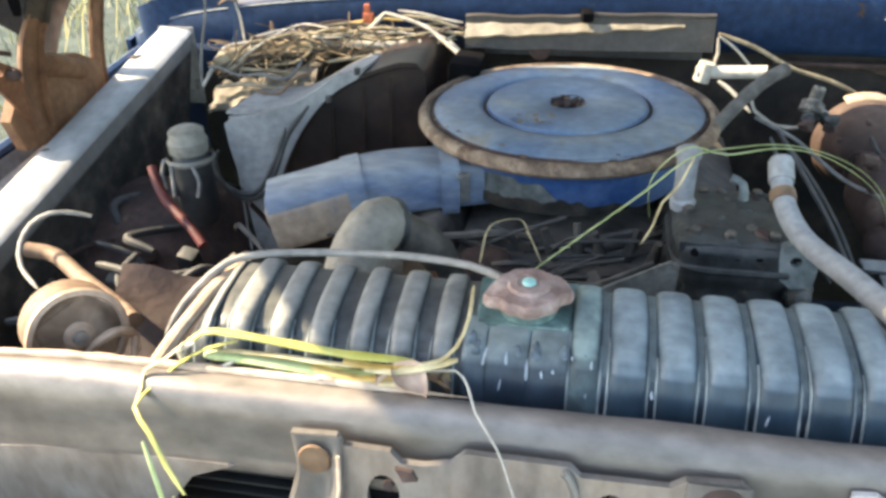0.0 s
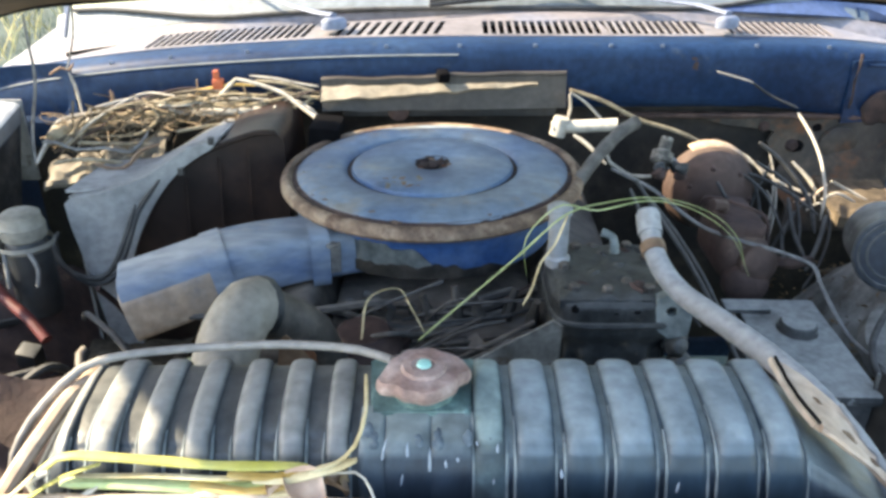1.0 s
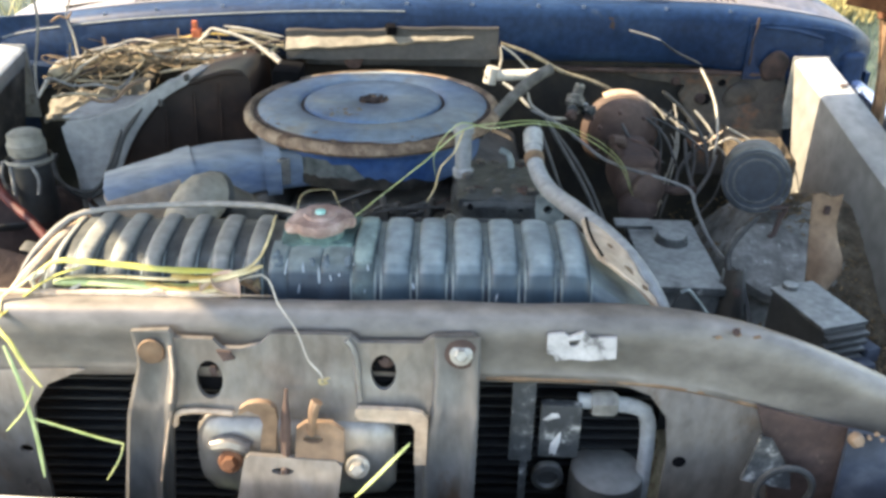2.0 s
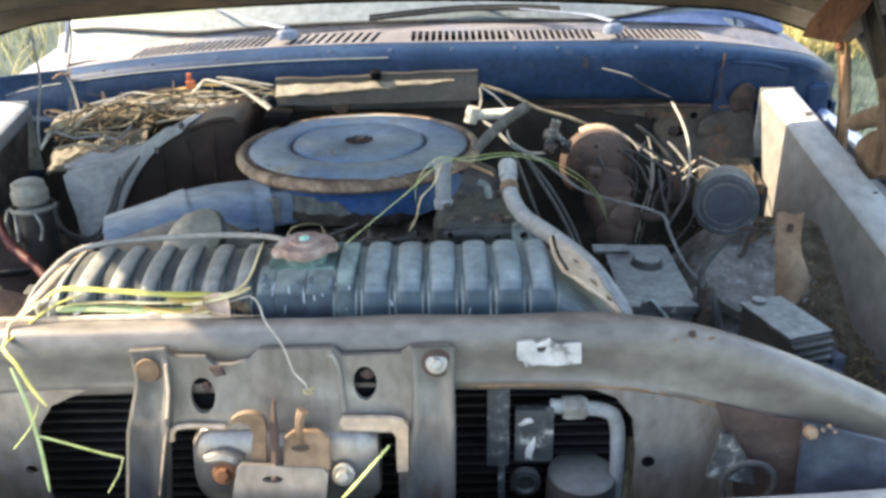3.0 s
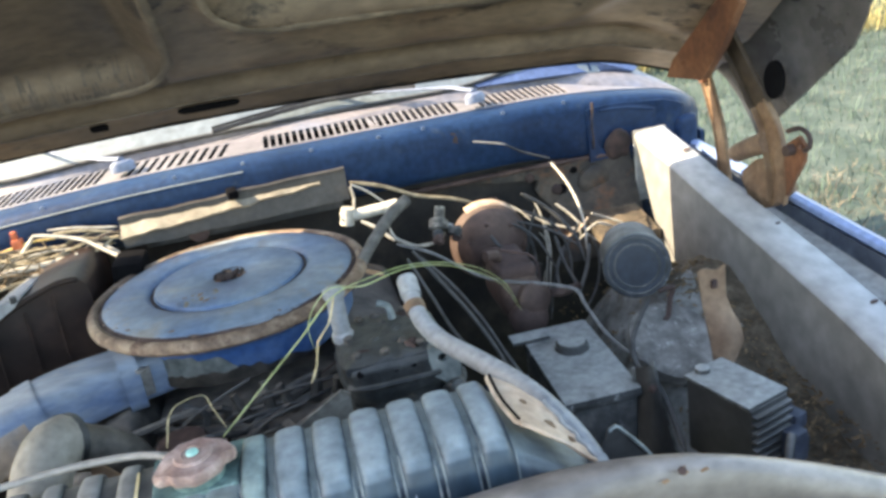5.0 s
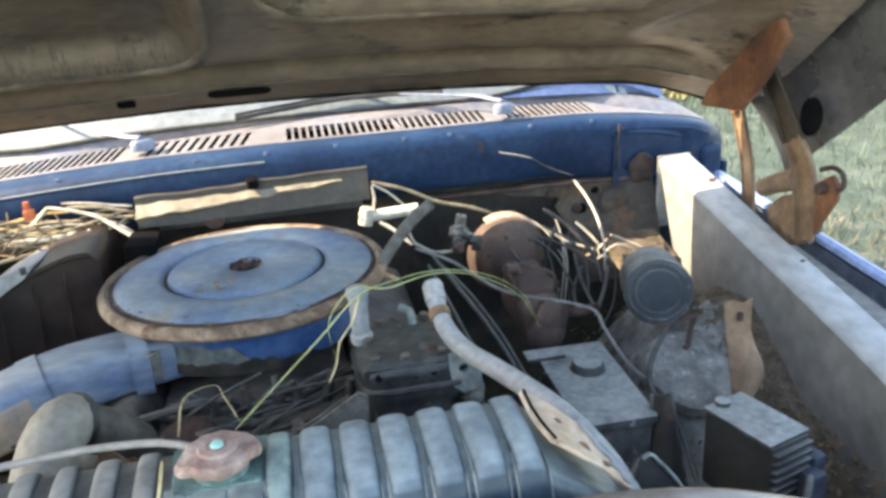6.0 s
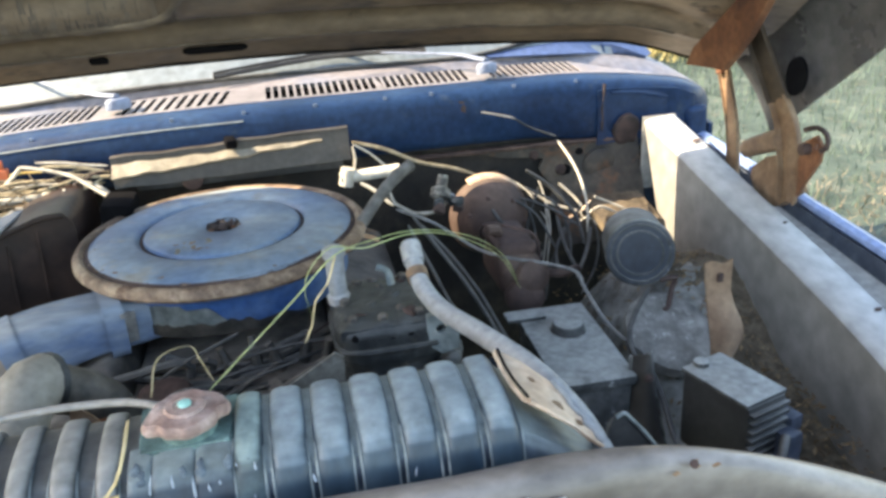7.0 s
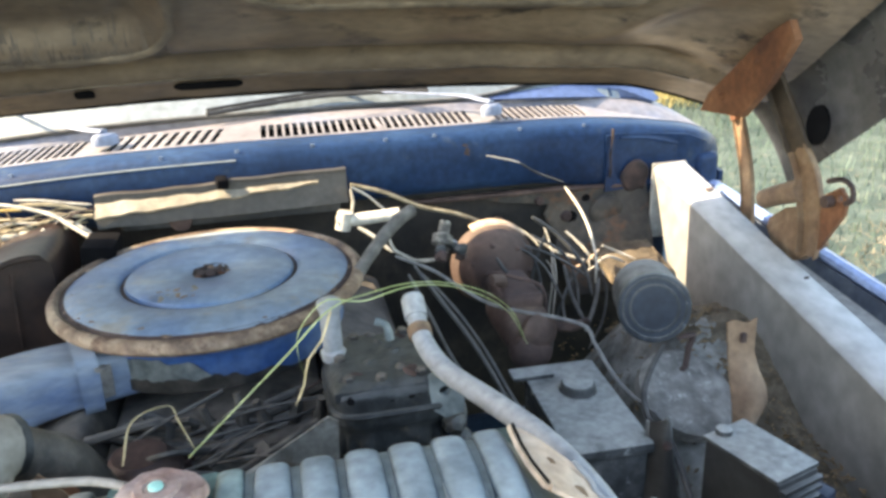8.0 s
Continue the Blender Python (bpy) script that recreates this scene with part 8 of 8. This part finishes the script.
strand("string", [(0.037, 0.462, 1.161), (0.061, 0.455, 1.171), (0.071, 0.447, 1.164), (0.078, 0.432, 1.157), (0.094, 0.415, 1.145), (0.102, 0.405, 1.135), (0.11, 0.39, 1.126), (0.121, 0.382, 1.119), (0.123, 0.38, 1.11)], 0.0009, WIRE_PALE, "pale string hanging over the crossbar", "string")
strand("string", [(0.1235, 0.381, 1.1125), (0.1200, 0.380, 1.1135), (0.1215, 0.379, 1.1100), (0.1265, 0.380, 1.1105), (0.1240, 0.379, 1.1145), (0.1290, 0.381, 1.1150)], 0.0012, STRAW, "frayed knotted end of the pale string", "string")
strand("grass_blade", [(-0.101, 0.46, 1.173), (-0.124, 0.455, 1.167), (-0.146, 0.45, 1.154), (-0.16, 0.435, 1.144), (-0.161, 0.41, 1.145), (-0.143, 0.395, 1.137), (-0.129, 0.385, 1.118), (-0.113, 0.375, 1.104)], 0.0019, LIME, "yellow-green grass hanging over the crossbar", "grass", group="loose grass", flat=0.5)
strand("grass_blade", [(-0.142, 0.385, 1.139), (-0.128, 0.37, 1.119), (-0.123, 0.365, 1.086), (-0.12, 0.36, 1.055), (-0.116, 0.35, 1.028)], 0.0016, GREEN, "green grass blade before the grille opening", "grass", group="loose grass", flat=0.4)
strand("grass_blade", [(-0.124, 0.365, 1.08), (-0.095, 0.365, 1.069), (-0.066, 0.365, 1.058), (-0.049, 0.365, 1.053)], 0.0011, GREEN, "thin grass stem in the engine bay", "grass", group="loose grass")
strand("grass_blade", [(-0.047, 0.36, 1.057), (-0.054, 0.36, 1.039), (-0.068, 0.36, 1.017)], 0.0014, GREEN, "thin grass blade in the engine bay", "grass", group="loose grass", flat=0.5)
strand("grass_blade", [(-0.147, 0.365, 1.065), (-0.126, 0.365, 1.089), (-0.114, 0.365, 1.113)], 0.0014, GREEN, "thin grass blade in the engine bay", "grass", group="loose grass", flat=0.5)
strand("grass_blade", [(0.198, 0.335, 1.086), (0.185, 0.335, 1.069), (0.169, 0.335, 1.048), (0.152, 0.335, 1.027)], 0.0022, GREEN, "pale green blade on the latch", "grass", group="loose grass", flat=0.5)
for pts, r, flat, m, label in (
        ([(-0.146, 0.455, 1.163), (-0.132, 0.460, 1.174), (-0.117, 0.461, 1.179), (-0.062, 0.460, 1.1755), (-0.020, 0.460, 1.1715), (0.030, 0.462, 1.1700)], 0.0036, 0.5, LIME, "yellow-green blade lying on the crossbar"),
        ([(-0.130, 0.462, 1.1560), (-0.100, 0.459, 1.1585), (-0.060, 0.458, 1.1570), (-0.015, 0.459, 1.1530), (0.012, 0.460, 1.1570)], 0.0052, 0.7, GREEN, "thick pale green stalk lying on the crossbar"),
        ([(-0.118, 0.459, 1.1640), (-0.070, 0.457, 1.1660), (-0.020, 0.457, 1.1640), (0.020, 0.459, 1.1660)], 0.0022, 0.5, STRAW, "dry straw lying on the crossbar"),
        ([(-0.045, 0.457, 1.1590), (-0.010, 0.456, 1.1540), (0.018, 0.457, 1.1590), (0.040, 0.458, 1.1690)], 0.0040, 0.6, AMBER, "amber bent blade lying on the crossbar"),
        ([(-0.020, 0.456, 1.1680), (0.010, 0.456, 1.1660), (0.036, 0.457, 1.1690)], 0.0036, 0.5, AMBER, "amber blade lying on the crossbar"),
        ([(-0.132, 0.458, 1.1430), (-0.100, 0.456, 1.1465), (-0.067, 0.456, 1.1470), (-0.030, 0.457, 1.1470)], 0.0030, 0.5, STRAW, "dry straw lying on the crossbar"),
        ([(-0.108, 0.453, 1.1480), (-0.090, 0.451, 1.1450), (-0.072, 0.452, 1.1480)], 0.0048, 0.5, LIME, "bright yellow-green leaf on the crossbar"),
        ([(-0.004, 0.456, 1.1640), (0.020, 0.455, 1.1660), (0.042, 0.456, 1.1720), (0.062, 0.457, 1.1790)], 0.0050, 0.45, STRAW, "flattened dry husk on the crossbar"),
        ([(-0.050, 0.455, 1.1480), (-0.035, 0.452, 1.1560), (-0.020, 0.452, 1.1500)], 0.0030, 0.5, PINK, "scrap of dry leaf on the crossbar"),
        ([(0.004, 0.453, 1.1530), (0.022, 0.452, 1.1570), (0.034, 0.453, 1.1520)], 0.0034, 0.5, STRAW, "scrap of dry straw on the crossbar")):
    strand("grass_blade", pts, r, m, label, "grass", group="loose grass", flat=flat, wob=0.18)
strand("grass_blade", [(-0.132, 0.455, 1.171), (-0.147, 0.455, 1.162), (-0.139, 0.455, 1.147), (-0.118, 0.455, 1.149), (-0.103, 0.455, 1.159)], 0.0022, WIRE_PALE, "pale curled grass in the engine bay", "grass", group="loose grass")
strand("grass_blade", [(-0.141, 0.455, 1.17), (-0.153, 0.445, 1.161), (-0.168, 0.44, 1.153), (-0.167, 0.43, 1.145), (-0.163, 0.41, 1.142)], 0.0018, STRAW, "pale straw over the bar edge", "grass", group="loose grass", flat=0.5)


# ---- front: cooler, drier, grille edge ----
def build_condenser():
    c = thing("condenser", (0.13, 0.455, 0.60), "black finned condenser behind the radiator support", "condenser")
    part("backing", box((0.060, 0.478, 0.83), (0.76, 0.012, 0.46), bevel=0.003), HOLE, c, "dark core")
    for i in range(30):
        z = 1.060 - 0.0125 * i
        part("fin", box((0.060, 0.468, z), (0.74, 0.010, 0.0030), bevel=0.001), FIN, c)
    return c


def build_drier():
    d = thing("receiver_drier", (0.39, 0.45, 0.70), "dusty receiver drier can with pipe and silver bracket", "receiver drier")
    part("can", lathe([(0.036, 0.72), (0.0365, 0.95), (0.035, 0.966), (0.030, 0.970), (0.0, 0.971)], pose(0.386, 0.440, 0), 32), BLACK, d, "dusty dark can")
    part("pipe", tube([(0.350, 0.438, 1.052), (0.385, 0.436, 1.050), (0.406, 0.436, 1.046), (0.417, 0.436, 1.032), (0.421, 0.436, 0.98), (0.421, 0.436, 0.86)], 0.0075, 12), PALE_RUBBER, d, "bent grey pipe")
    part("pipe_nut", lathe([(0.012, -0.012), (0.013, -0.008), (0.013, 0.008), (0.010, 0.012)], pose(0.374, 0.436, 1.051, 0, 90, 0), 6), ZINC, d)
    mount = part("bracket", box((0.334, 0.430, 1.024), (0.038, 0.010, 0.062), (0, 0, -2), 0.002), SCUFF, d, "scuffed silver bracket plate")
    part("paint_scrape", lathe([(0.0065, 0), (0.005, 0.0006), (0.0, 0.0008)], pose(0.331, 0.4245, 1.010, 90, 12, 0) @ Matrix.Diagonal((0.7, 1.9, 1, 1)), 12, wob=0.7), DECAL, mount)
    part("paint_scrape", lathe([(0.005, 0), (0.004, 0.0006), (0.0, 0.0008)], pose(0.326, 0.4245, 1.043, 90, -20, 0) @ Matrix.Diagonal((1.8, 0.6, 1, 1)), 12, wob=0.7), DECAL, mount)
    part("strap", joined(box((0.298, 0.428, 1.04), (0.022, 0.005, 0.105), bevel=0.0015), box((0.302, 0.430, 0.92), (0.007, 0.004, 0.14), bevel=0.001)), SCUFF, d, "vertical steel strap")
    part("sight_glass", lathe([(0.016, 0), (0.016, 0.008), (0.011, 0.010), (0.011, 0.004)], pose(0.328, 0.445, 0.955, 90, 0, 0), 18), BLACK, d)
    return d


def build_header():
    h = thing("grille_header", (CX, 0.28, 0.60), "weathered pale grille header panel edge", "grille header")
    prof = [(0.335, 1.012), (0.320, 1.022), (0.300, 1.025), (0.275, 1.022), (0.255, 1.010), (0.248, 0.99), (0.246, 0.80), (0.25, 0.62)]
    part("header_skin", sheet(lambda x, k: Vector((x, prof[k][0] + 0.05 * ((x - CX) / 0.8) ** 2, prof[k][1])), steps(CX - 0.86, CX + 0.86, 40), range(len(prof)), (0, 0.004, -0.002)), HEADER, h)
    return h


def build_side_bits():
    t = thing("headlamp_bracket", (0.53, 0.40, 0.93), "dented grey headlamp bracket with black ring", "bracket")
    part("tab", plate([(0.505, 0.985), (0.515, 1.035), (0.527, 1.03), (0.548, 0.995), (0.552, 0.975)], [], lambda u, v: Vector((u - 0.005, 0.397 + 0.05 * (v - 0.98), v + 0.01)), Vector((0, 0.004, 0))), SCUFF, t, "crumpled scuffed tab")
    part("ring", tube([(0.541 + 0.0255 * math.cos(a), 0.397, 0.985 + 0.026 * math.sin(a)) for a in steps(-0.6, 3.7, 18)], 0.0034, 8), RUBBER, t, "black rubber ring")
    p = thing("fender_corner", (0.65, 0.38, 0.85), "scuffed blue fender corner panel with pale caked blob", "fender corner")
    part("panel", plate([(0.586, 1.054), (0.60, 1.052), (0.66, 1.040), (0.72, 1.01), (0.80, 0.96), (0.80, 0.80), (0.600, 0.80)], [], lambda u, v: Vector((u, 0.398 - 0.25 * max(0, u - 0.62), v)), Vector((0, 0.005, 0))), SLATE, p)
    part("blob", joined(lathe([(0.009, -0.004), (0.010, 0.0), (0.007, 0.005), (0.0, 0.006)], pose(0.590, 0.392, 1.050, 70, 0, 0) @ Matrix.Diagonal((0.7, 0.7, 1, 1)), 14, wob=0.2),
                        *[lathe([(0.0022, -0.002), (0.002, 0.001), (0.0, 0.0014)], pose(0.600 + 0.006 * k, 0.391, 1.053 + 0.004 * math.sin(k * 2.1) + 0.001 * k, 60, 0, 40 * k), 8, wob=0.5) for k in range(3)]), TAN, p, "pale caked blob")


def build_dark_flap():
    """A thin black flap standing behind the crossbar, its worn edge pale."""
    f = thing("flap", (0.47, 0.52, 0.95), "thin black rubber flap with a pale worn edge", "flap")
    line = [(0.446, 1.060), (0.449, 1.108), (0.455, 1.124), (0.462, 1.127), (0.470, 1.118), (0.487, 1.096), (0.515, 1.050)]
    part("sheet", plate([(0.44, 0.95), *line, (0.53, 0.95)], [], lambda u, v: Vector((u, 0.520 + 0.10 * (u - 0.47), v)), Vector((0, 0.003, 0))), RUBBER, f)
    part("edge", tube([(u, 0.5185 + 0.10 * (u - 0.47), v) for u, v in line[2:]], 0.0018, 8, wob=0.2), WORN, f, "pale worn edge")


def build_horn():
    h = thing("horn", (-0.31, 0.53, 1.03), "sunlit tan round horn drum behind the crossbar", "horn")
    m = Matrix.Translation((-0.285, 0.520, 1.112)) @ Vector((0.74, -0.62, 0.14)).to_track_quat("Z", "Y").to_matrix().to_4x4()
    drum = part("drum", lathe([(0.03, -0.045), (0.037, -0.042), (0.041, -0.036), (0.041, -0.002), (0.039, 0.001)], m, 36), TAN, h, "tan drum wall")
    # rim and face in paler tan: sunlight on the horn put into the colour
    part("rim", lathe([(0.041, -0.003), (0.0435, 0.0), (0.0425, 0.004), (0.038, 0.005), (0.036, 0.001)], m, 36, caps=False, wob=0.02), TANBARE, drum, "pale worn rim, sunlit look in its colour")
    part("face", lathe([(0.0365, 0.001), (0.031, -0.006), (0.022, -0.007), (0.016, -0.002), (0.010, 0.004), (0.0, 0.005)], m, 36), TANBARE, drum, "dusty tan horn face, sunlit look in its colour")
    part("hub", lathe([(0.007, 0.003), (0.006, 0.009), (0.0, 0.010)], m, 12), ZINC, drum)
    part("foot", box((-0.31, 0.54, 1.03), (0.02, 0.03, 0.10), bevel=0.004), RUST_DARK, h)


def build_left_tray():
    t = thing("splash_panel", (-0.36, 0.75, 0.85), "rusty brown splash panel beside the radiator", "splash panel")
    part("panel", sheet(lambda u, v: Vector((-0.205 - 0.20 * u, 0.64 + 0.16 * v - 0.04 * u, 0.90 + 0.09 * v + 0.04 * u * v + 0.008 * noise.noise(Vector((u * 4, v * 4, 7))))), steps(0, 1, 12), steps(0, 1, 10), (0, 0.004, -0.003)), RUST_DARK, t)


def build_bracket_strip():
    b = thing("tan_bracket", (0.74, 0.80, 0.90), "rust-tinted tan sheet bracket standing in the tray", "bracket")
    left = [(0.0, 0.727), (0.35, 0.733), (0.72, 0.737), (1.0, 0.741)]
    right = [(0.0, 0.768), (0.3, 0.768), (0.5, 0.776), (0.66, 0.786), (0.82, 0.788), (1.0, 0.776)]

    def strip(u, v):
        a, b2 = lerp_line(left, v), lerp_line(right, v)
        return Vector((a + (b2 - a) * u, 0.855 - 0.012 * math.sin(u * 3.14) * ease(0.2, 0.7, v) - 0.012 * ease(0.3, 0.9, v), 1.084 - 0.140 * v + 0.003 * math.sin(u * 7) * (v < 0.05)))
    part("strip", sheet(strip, steps(0, 1, 8), steps(0, 1, 16), (0, 0.003, 0)), TAN, b)
    part("slot", box((0.750, 0.854, 1.062), (0.008, 0.006, 0.013), (0, 0, 0), 0.002), HINGEHOLE, b)


def build_leaves():
    rnd = random.Random(8)
    l = []
    for i, (x, y, z, s, m) in enumerate(((0.028, 0.452, 1.158, 0.020, PINK), (0.045, 0.462, 1.150, 0.013, TAN), (0.012, 0.457, 1.153, 0.014, PINK), (0.052, 0.470, 1.148, 0.011, LITTER))):
        def leaf(u, v, s=s):
            w = math.sin(v * 3.1) * 0.55 + 0.05
            p = Vector((s * w * u, s * (v - 0.5) * 1.6, s * 0.35 * u * u + s * 0.3 * math.sin(v * 3)))
            return (pose(x, y, z, 20 + 25 * (i % 2), -15 + 18 * i, 60 + 47 * i) @ p.to_4d()).to_3d()
        solo("dead_leaf", sheet(leaf, steps(-1, 1, 6), steps(0, 1, 8), (0, 0, -0.0012)), m, "curled dry pinkish leaf on the crossbar", "leaf", "dead leaves")
    verts, faces = [], []
    for _ in range(1700):
        v = rnd.random()
        x, y = 0.77 + 0.125 * rnd.random(), 0.50 + 0.72 * v
        if rnd.random() < 0.45:
            x, y = 0.905 - 0.26 * rnd.random() ** 1.8, rnd.uniform(0.70, 1.30)
        z = 0.836 + 0.045 * ease(0.3, 1, (y - 0.55) / 0.62) + 0.02 * (x - 0.77) / 0.12 + 0.004
        z = max(z, 0.804 + 0.16 * math.exp(-((y - 1.10) / 0.22) ** 2) * ease(0.3, 0.7, (x - CX - 0.36) / 0.41))
        if rnd.random() < 0.25:
            x, y = rnd.uniform(0.60, 0.78), rnd.uniform(0.45, 0.70)
            z = 0.812
        q = Euler((rnd.uniform(-0.8, 0.8), rnd.uniform(-0.8, 0.8), rnd.uniform(0, 6.3))).to_matrix()
        s = rnd.uniform(0.003, 0.008)
        i = len(verts)
        for a, b in ((-1, 0), (0, 0.4), (1, 0), (0, -0.4)):
            verts.append(Vector((x, y, z)) + q @ Vector((a * s, b * s, 0.3 * s * (a == 0))))
        faces += [(i, i + 1, i + 2, i + 3)]
    me = bpy.data.meshes.new("leaf_litter")
    me.from_pydata([tuple(v) for v in verts], [], faces)
    me.materials.append(LITTER)
    tagged(new("leaf_litter", me), "brown dead leaf bits lying in the inner fender tray", "leaf litter", kind="stuff")


def build_orange_connector():
    c = thing("connector", (-0.265, 1.37, 1.16), "orange-red plastic wire connector on the cowl", "connector")
    part("shell", joined(box((-0.262, 1.372, 1.175), (0.018, 0.016, 0.018), bevel=0.004), box((-0.264, 1.372, 1.190), (0.010, 0.010, 0.016), bevel=0.003)), ORANGE, c)


def build_flared_bracket():
    b = thing("flared_bracket", (0.635, 0.82, 0.80), "dusty brown-grey flared sheet bracket between the boxes", "bracket")

    def flare(u, v):
        half = 0.014 + 0.026 * v ** 1.4
        return Vector((0.630 + 0.006 * v + half * u + 0.002 * noise.noise(Vector((u * 3, v * 5, 2))), 0.832 - 0.020 * (1 - u * u) - 0.012 * v, 0.988 - 0.010 * abs(u) - 0.190 * v))
    part("flare", sheet(flare, steps(-1, 1, 14), steps(0, 1, 18), (0, 0.003, 0)), TRAY, b)
    part("rolled_edge", tube([flare(1, v) for v in steps(0, 1, 12)], 0.0026, 8, wob=0.2), HOUSING, b, "dusty rolled edge")
    part("rolled_edge", tube([flare(-1, v) for v in steps(0, 1, 12)], 0.0026, 8, wob=0.2), HOUSING, b, "dusty rolled edge")
    bolt(flare(0, 0.18) + Vector((0, -0.002, 0)), 0.006, 0.005, (0, -1, 0.2), RUST_DARK, b)


build_flared_bracket()


def build_left_clutter():
    """Dark cables, clips and hoses in the shade beside the washer jar."""
    rnd = random.Random(21)
    for i in range(22):
        p = Vector((rnd.uniform(-0.60, -0.34), rnd.uniform(0.72, 1.08), rnd.uniform(0.86, 0.955)))
        a, b = Vector((rnd.uniform(-0.06, 0.06), rnd.uniform(-0.08, 0.08), rnd.uniform(-0.03, 0.05))), Vector((rnd.uniform(-0.07, 0.07), rnd.uniform(-0.1, 0.1), rnd.uniform(-0.06, 0.03)))
        strand("cable", [p, p + a, p + a + b, p + a + b * 1.8 + Vector((0, 0, -0.02))], rnd.uniform(0.003, 0.008), (RUBBER, GREASE, RUBBER, RUST_DARK)[i % 4], "dirty dark cable in the shaded corner", "cable", "cables in the shaded corner")
    for i in range(6):
        c = (rnd.uniform(-0.58, -0.40), rnd.uniform(0.80, 1.05), rnd.uniform(0.87, 0.93))
        solo("clip", box(c, (rnd.uniform(0.012, 0.03), rnd.uniform(0.012, 0.03), rnd.uniform(0.02, 0.04)), (rnd.uniform(-30, 30), rnd.uniform(-30, 30), rnd.uniform(0, 90)), 0.004), (OLDWHITE, BLACK, RUST_DARK)[i % 3], "small dirty plastic clip in the corner", "clip", "clips in the shaded corner")


def build_insulation():
    """Torn dusty insulation that hangs over the top of the heater case, its folds in the sun."""
    def fold(u, v):
        x = -0.548 + 0.205 * u
        top = 1.052 + 0.050 * u + 0.012 * noise.noise(Vector((u * 6, 0, 3)))
        return Vector((x, 1.345 - 0.060 * v + 0.012 * noise.noise(Vector((u * 8, v * 4, 1))), top - 0.030 * v * v + 0.012 * noise.noise(Vector((u * 9, v * 5, 6)))))
    solo("insulation_scrap", sheet(fold, steps(0, 1, 40), steps(0, 1, 14), (0, 0.004, -0.006)), LIT_DUST, "torn dusty tan insulation over the heater case", "insulation")


build_insulation()


def build_nest():
    """Fine dry twigs and fibres tangled in the wires on the heater case."""
    rnd = random.Random(21)
    bms = []
    for i in range(170):
        f = rnd.random()
        p = Vector((-0.53 + 0.36 * f, 1.27 + 0.085 * rnd.random(), 1.088 + 0.030 * ease(0, 0.5, f) + 0.040 * rnd.random() ** 1.6))
        d = Vector((rnd.uniform(-1, 1), rnd.uniform(-0.5, 0.5), rnd.uniform(-0.35, 0.45))).normalized() * rnd.uniform(0.02, 0.07)
        b = p + d * 0.5 + Vector((rnd.gauss(0, 0.006), rnd.gauss(0, 0.006), rnd.gauss(0, 0.005)))
        bms.append(tube([p, b, p + d], rnd.uniform(0.0006, 0.0016), 4, step=0.014))
    solo("dry_twigs", joined(*bms), TWIG, "tangle of fine dry twigs and fibres on the wires", "twigs", kind="stuff")


build_nest()


def build_bundle():
    """Loose thin strands of the old harness, lying along it."""
    rnd = random.Random(31)
    base = [Vector(p) for p in ((-0.475, 1.26, 1.10), (-0.455, 1.32, 1.135), (-0.40, 1.35, 1.145), (-0.32, 1.355, 1.15), (-0.24, 1.355, 1.147), (-0.16, 1.355, 1.152), (-0.10, 1.345, 1.158))]
    for i in range(20):
        a = rnd.randint(0, 3)
        b = rnd.randint(a + 2, 6)
        pts = [p + Vector((rnd.uniform(-0.015, 0.015), rnd.uniform(-0.03, 0.02), rnd.uniform(-0.012, 0.018))) for p in base[a:b + 1]]
        strand("wire", pts, rnd.uniform(0.0014, 0.003), (WIRE_TAN, SOIL, WIRE_TAN, RUST_DARK, WIRE_PALE)[i % 5], "loose brittle harness strand along the firewall", "wire", "wires along the firewall")


build_bundle()
build_left_clutter()
build_condenser()
build_drier()
build_header()
build_side_bits()
build_dark_flap()
build_horn()
build_left_tray()
build_bracket_strip()
build_leaves()
build_orange_connector()
blades("grass", beside, 42000, 0.12, 0.0042, BLADES, "frost-bitten rough grass beside the truck, shade in its colour", "grass", 3)
blades("straw_tufts", straw_patch, 5200, 0.09, 0.004, DRYGRASS, "dry straw and dead leaves lying in the grass", "straw", 9, 1.6)
blades("dry_brush", near_brush, 11000, 0.16, 0.006, BRUSH, "sunlit dry yellow brush at the edge of the grass", "brush", 15, 1.0)
blades("dry_brush", far_brush, 16000, 0.42, 0.006, BRUSH, "dry yellow brush beyond the truck", "brush", 5, 0.8)
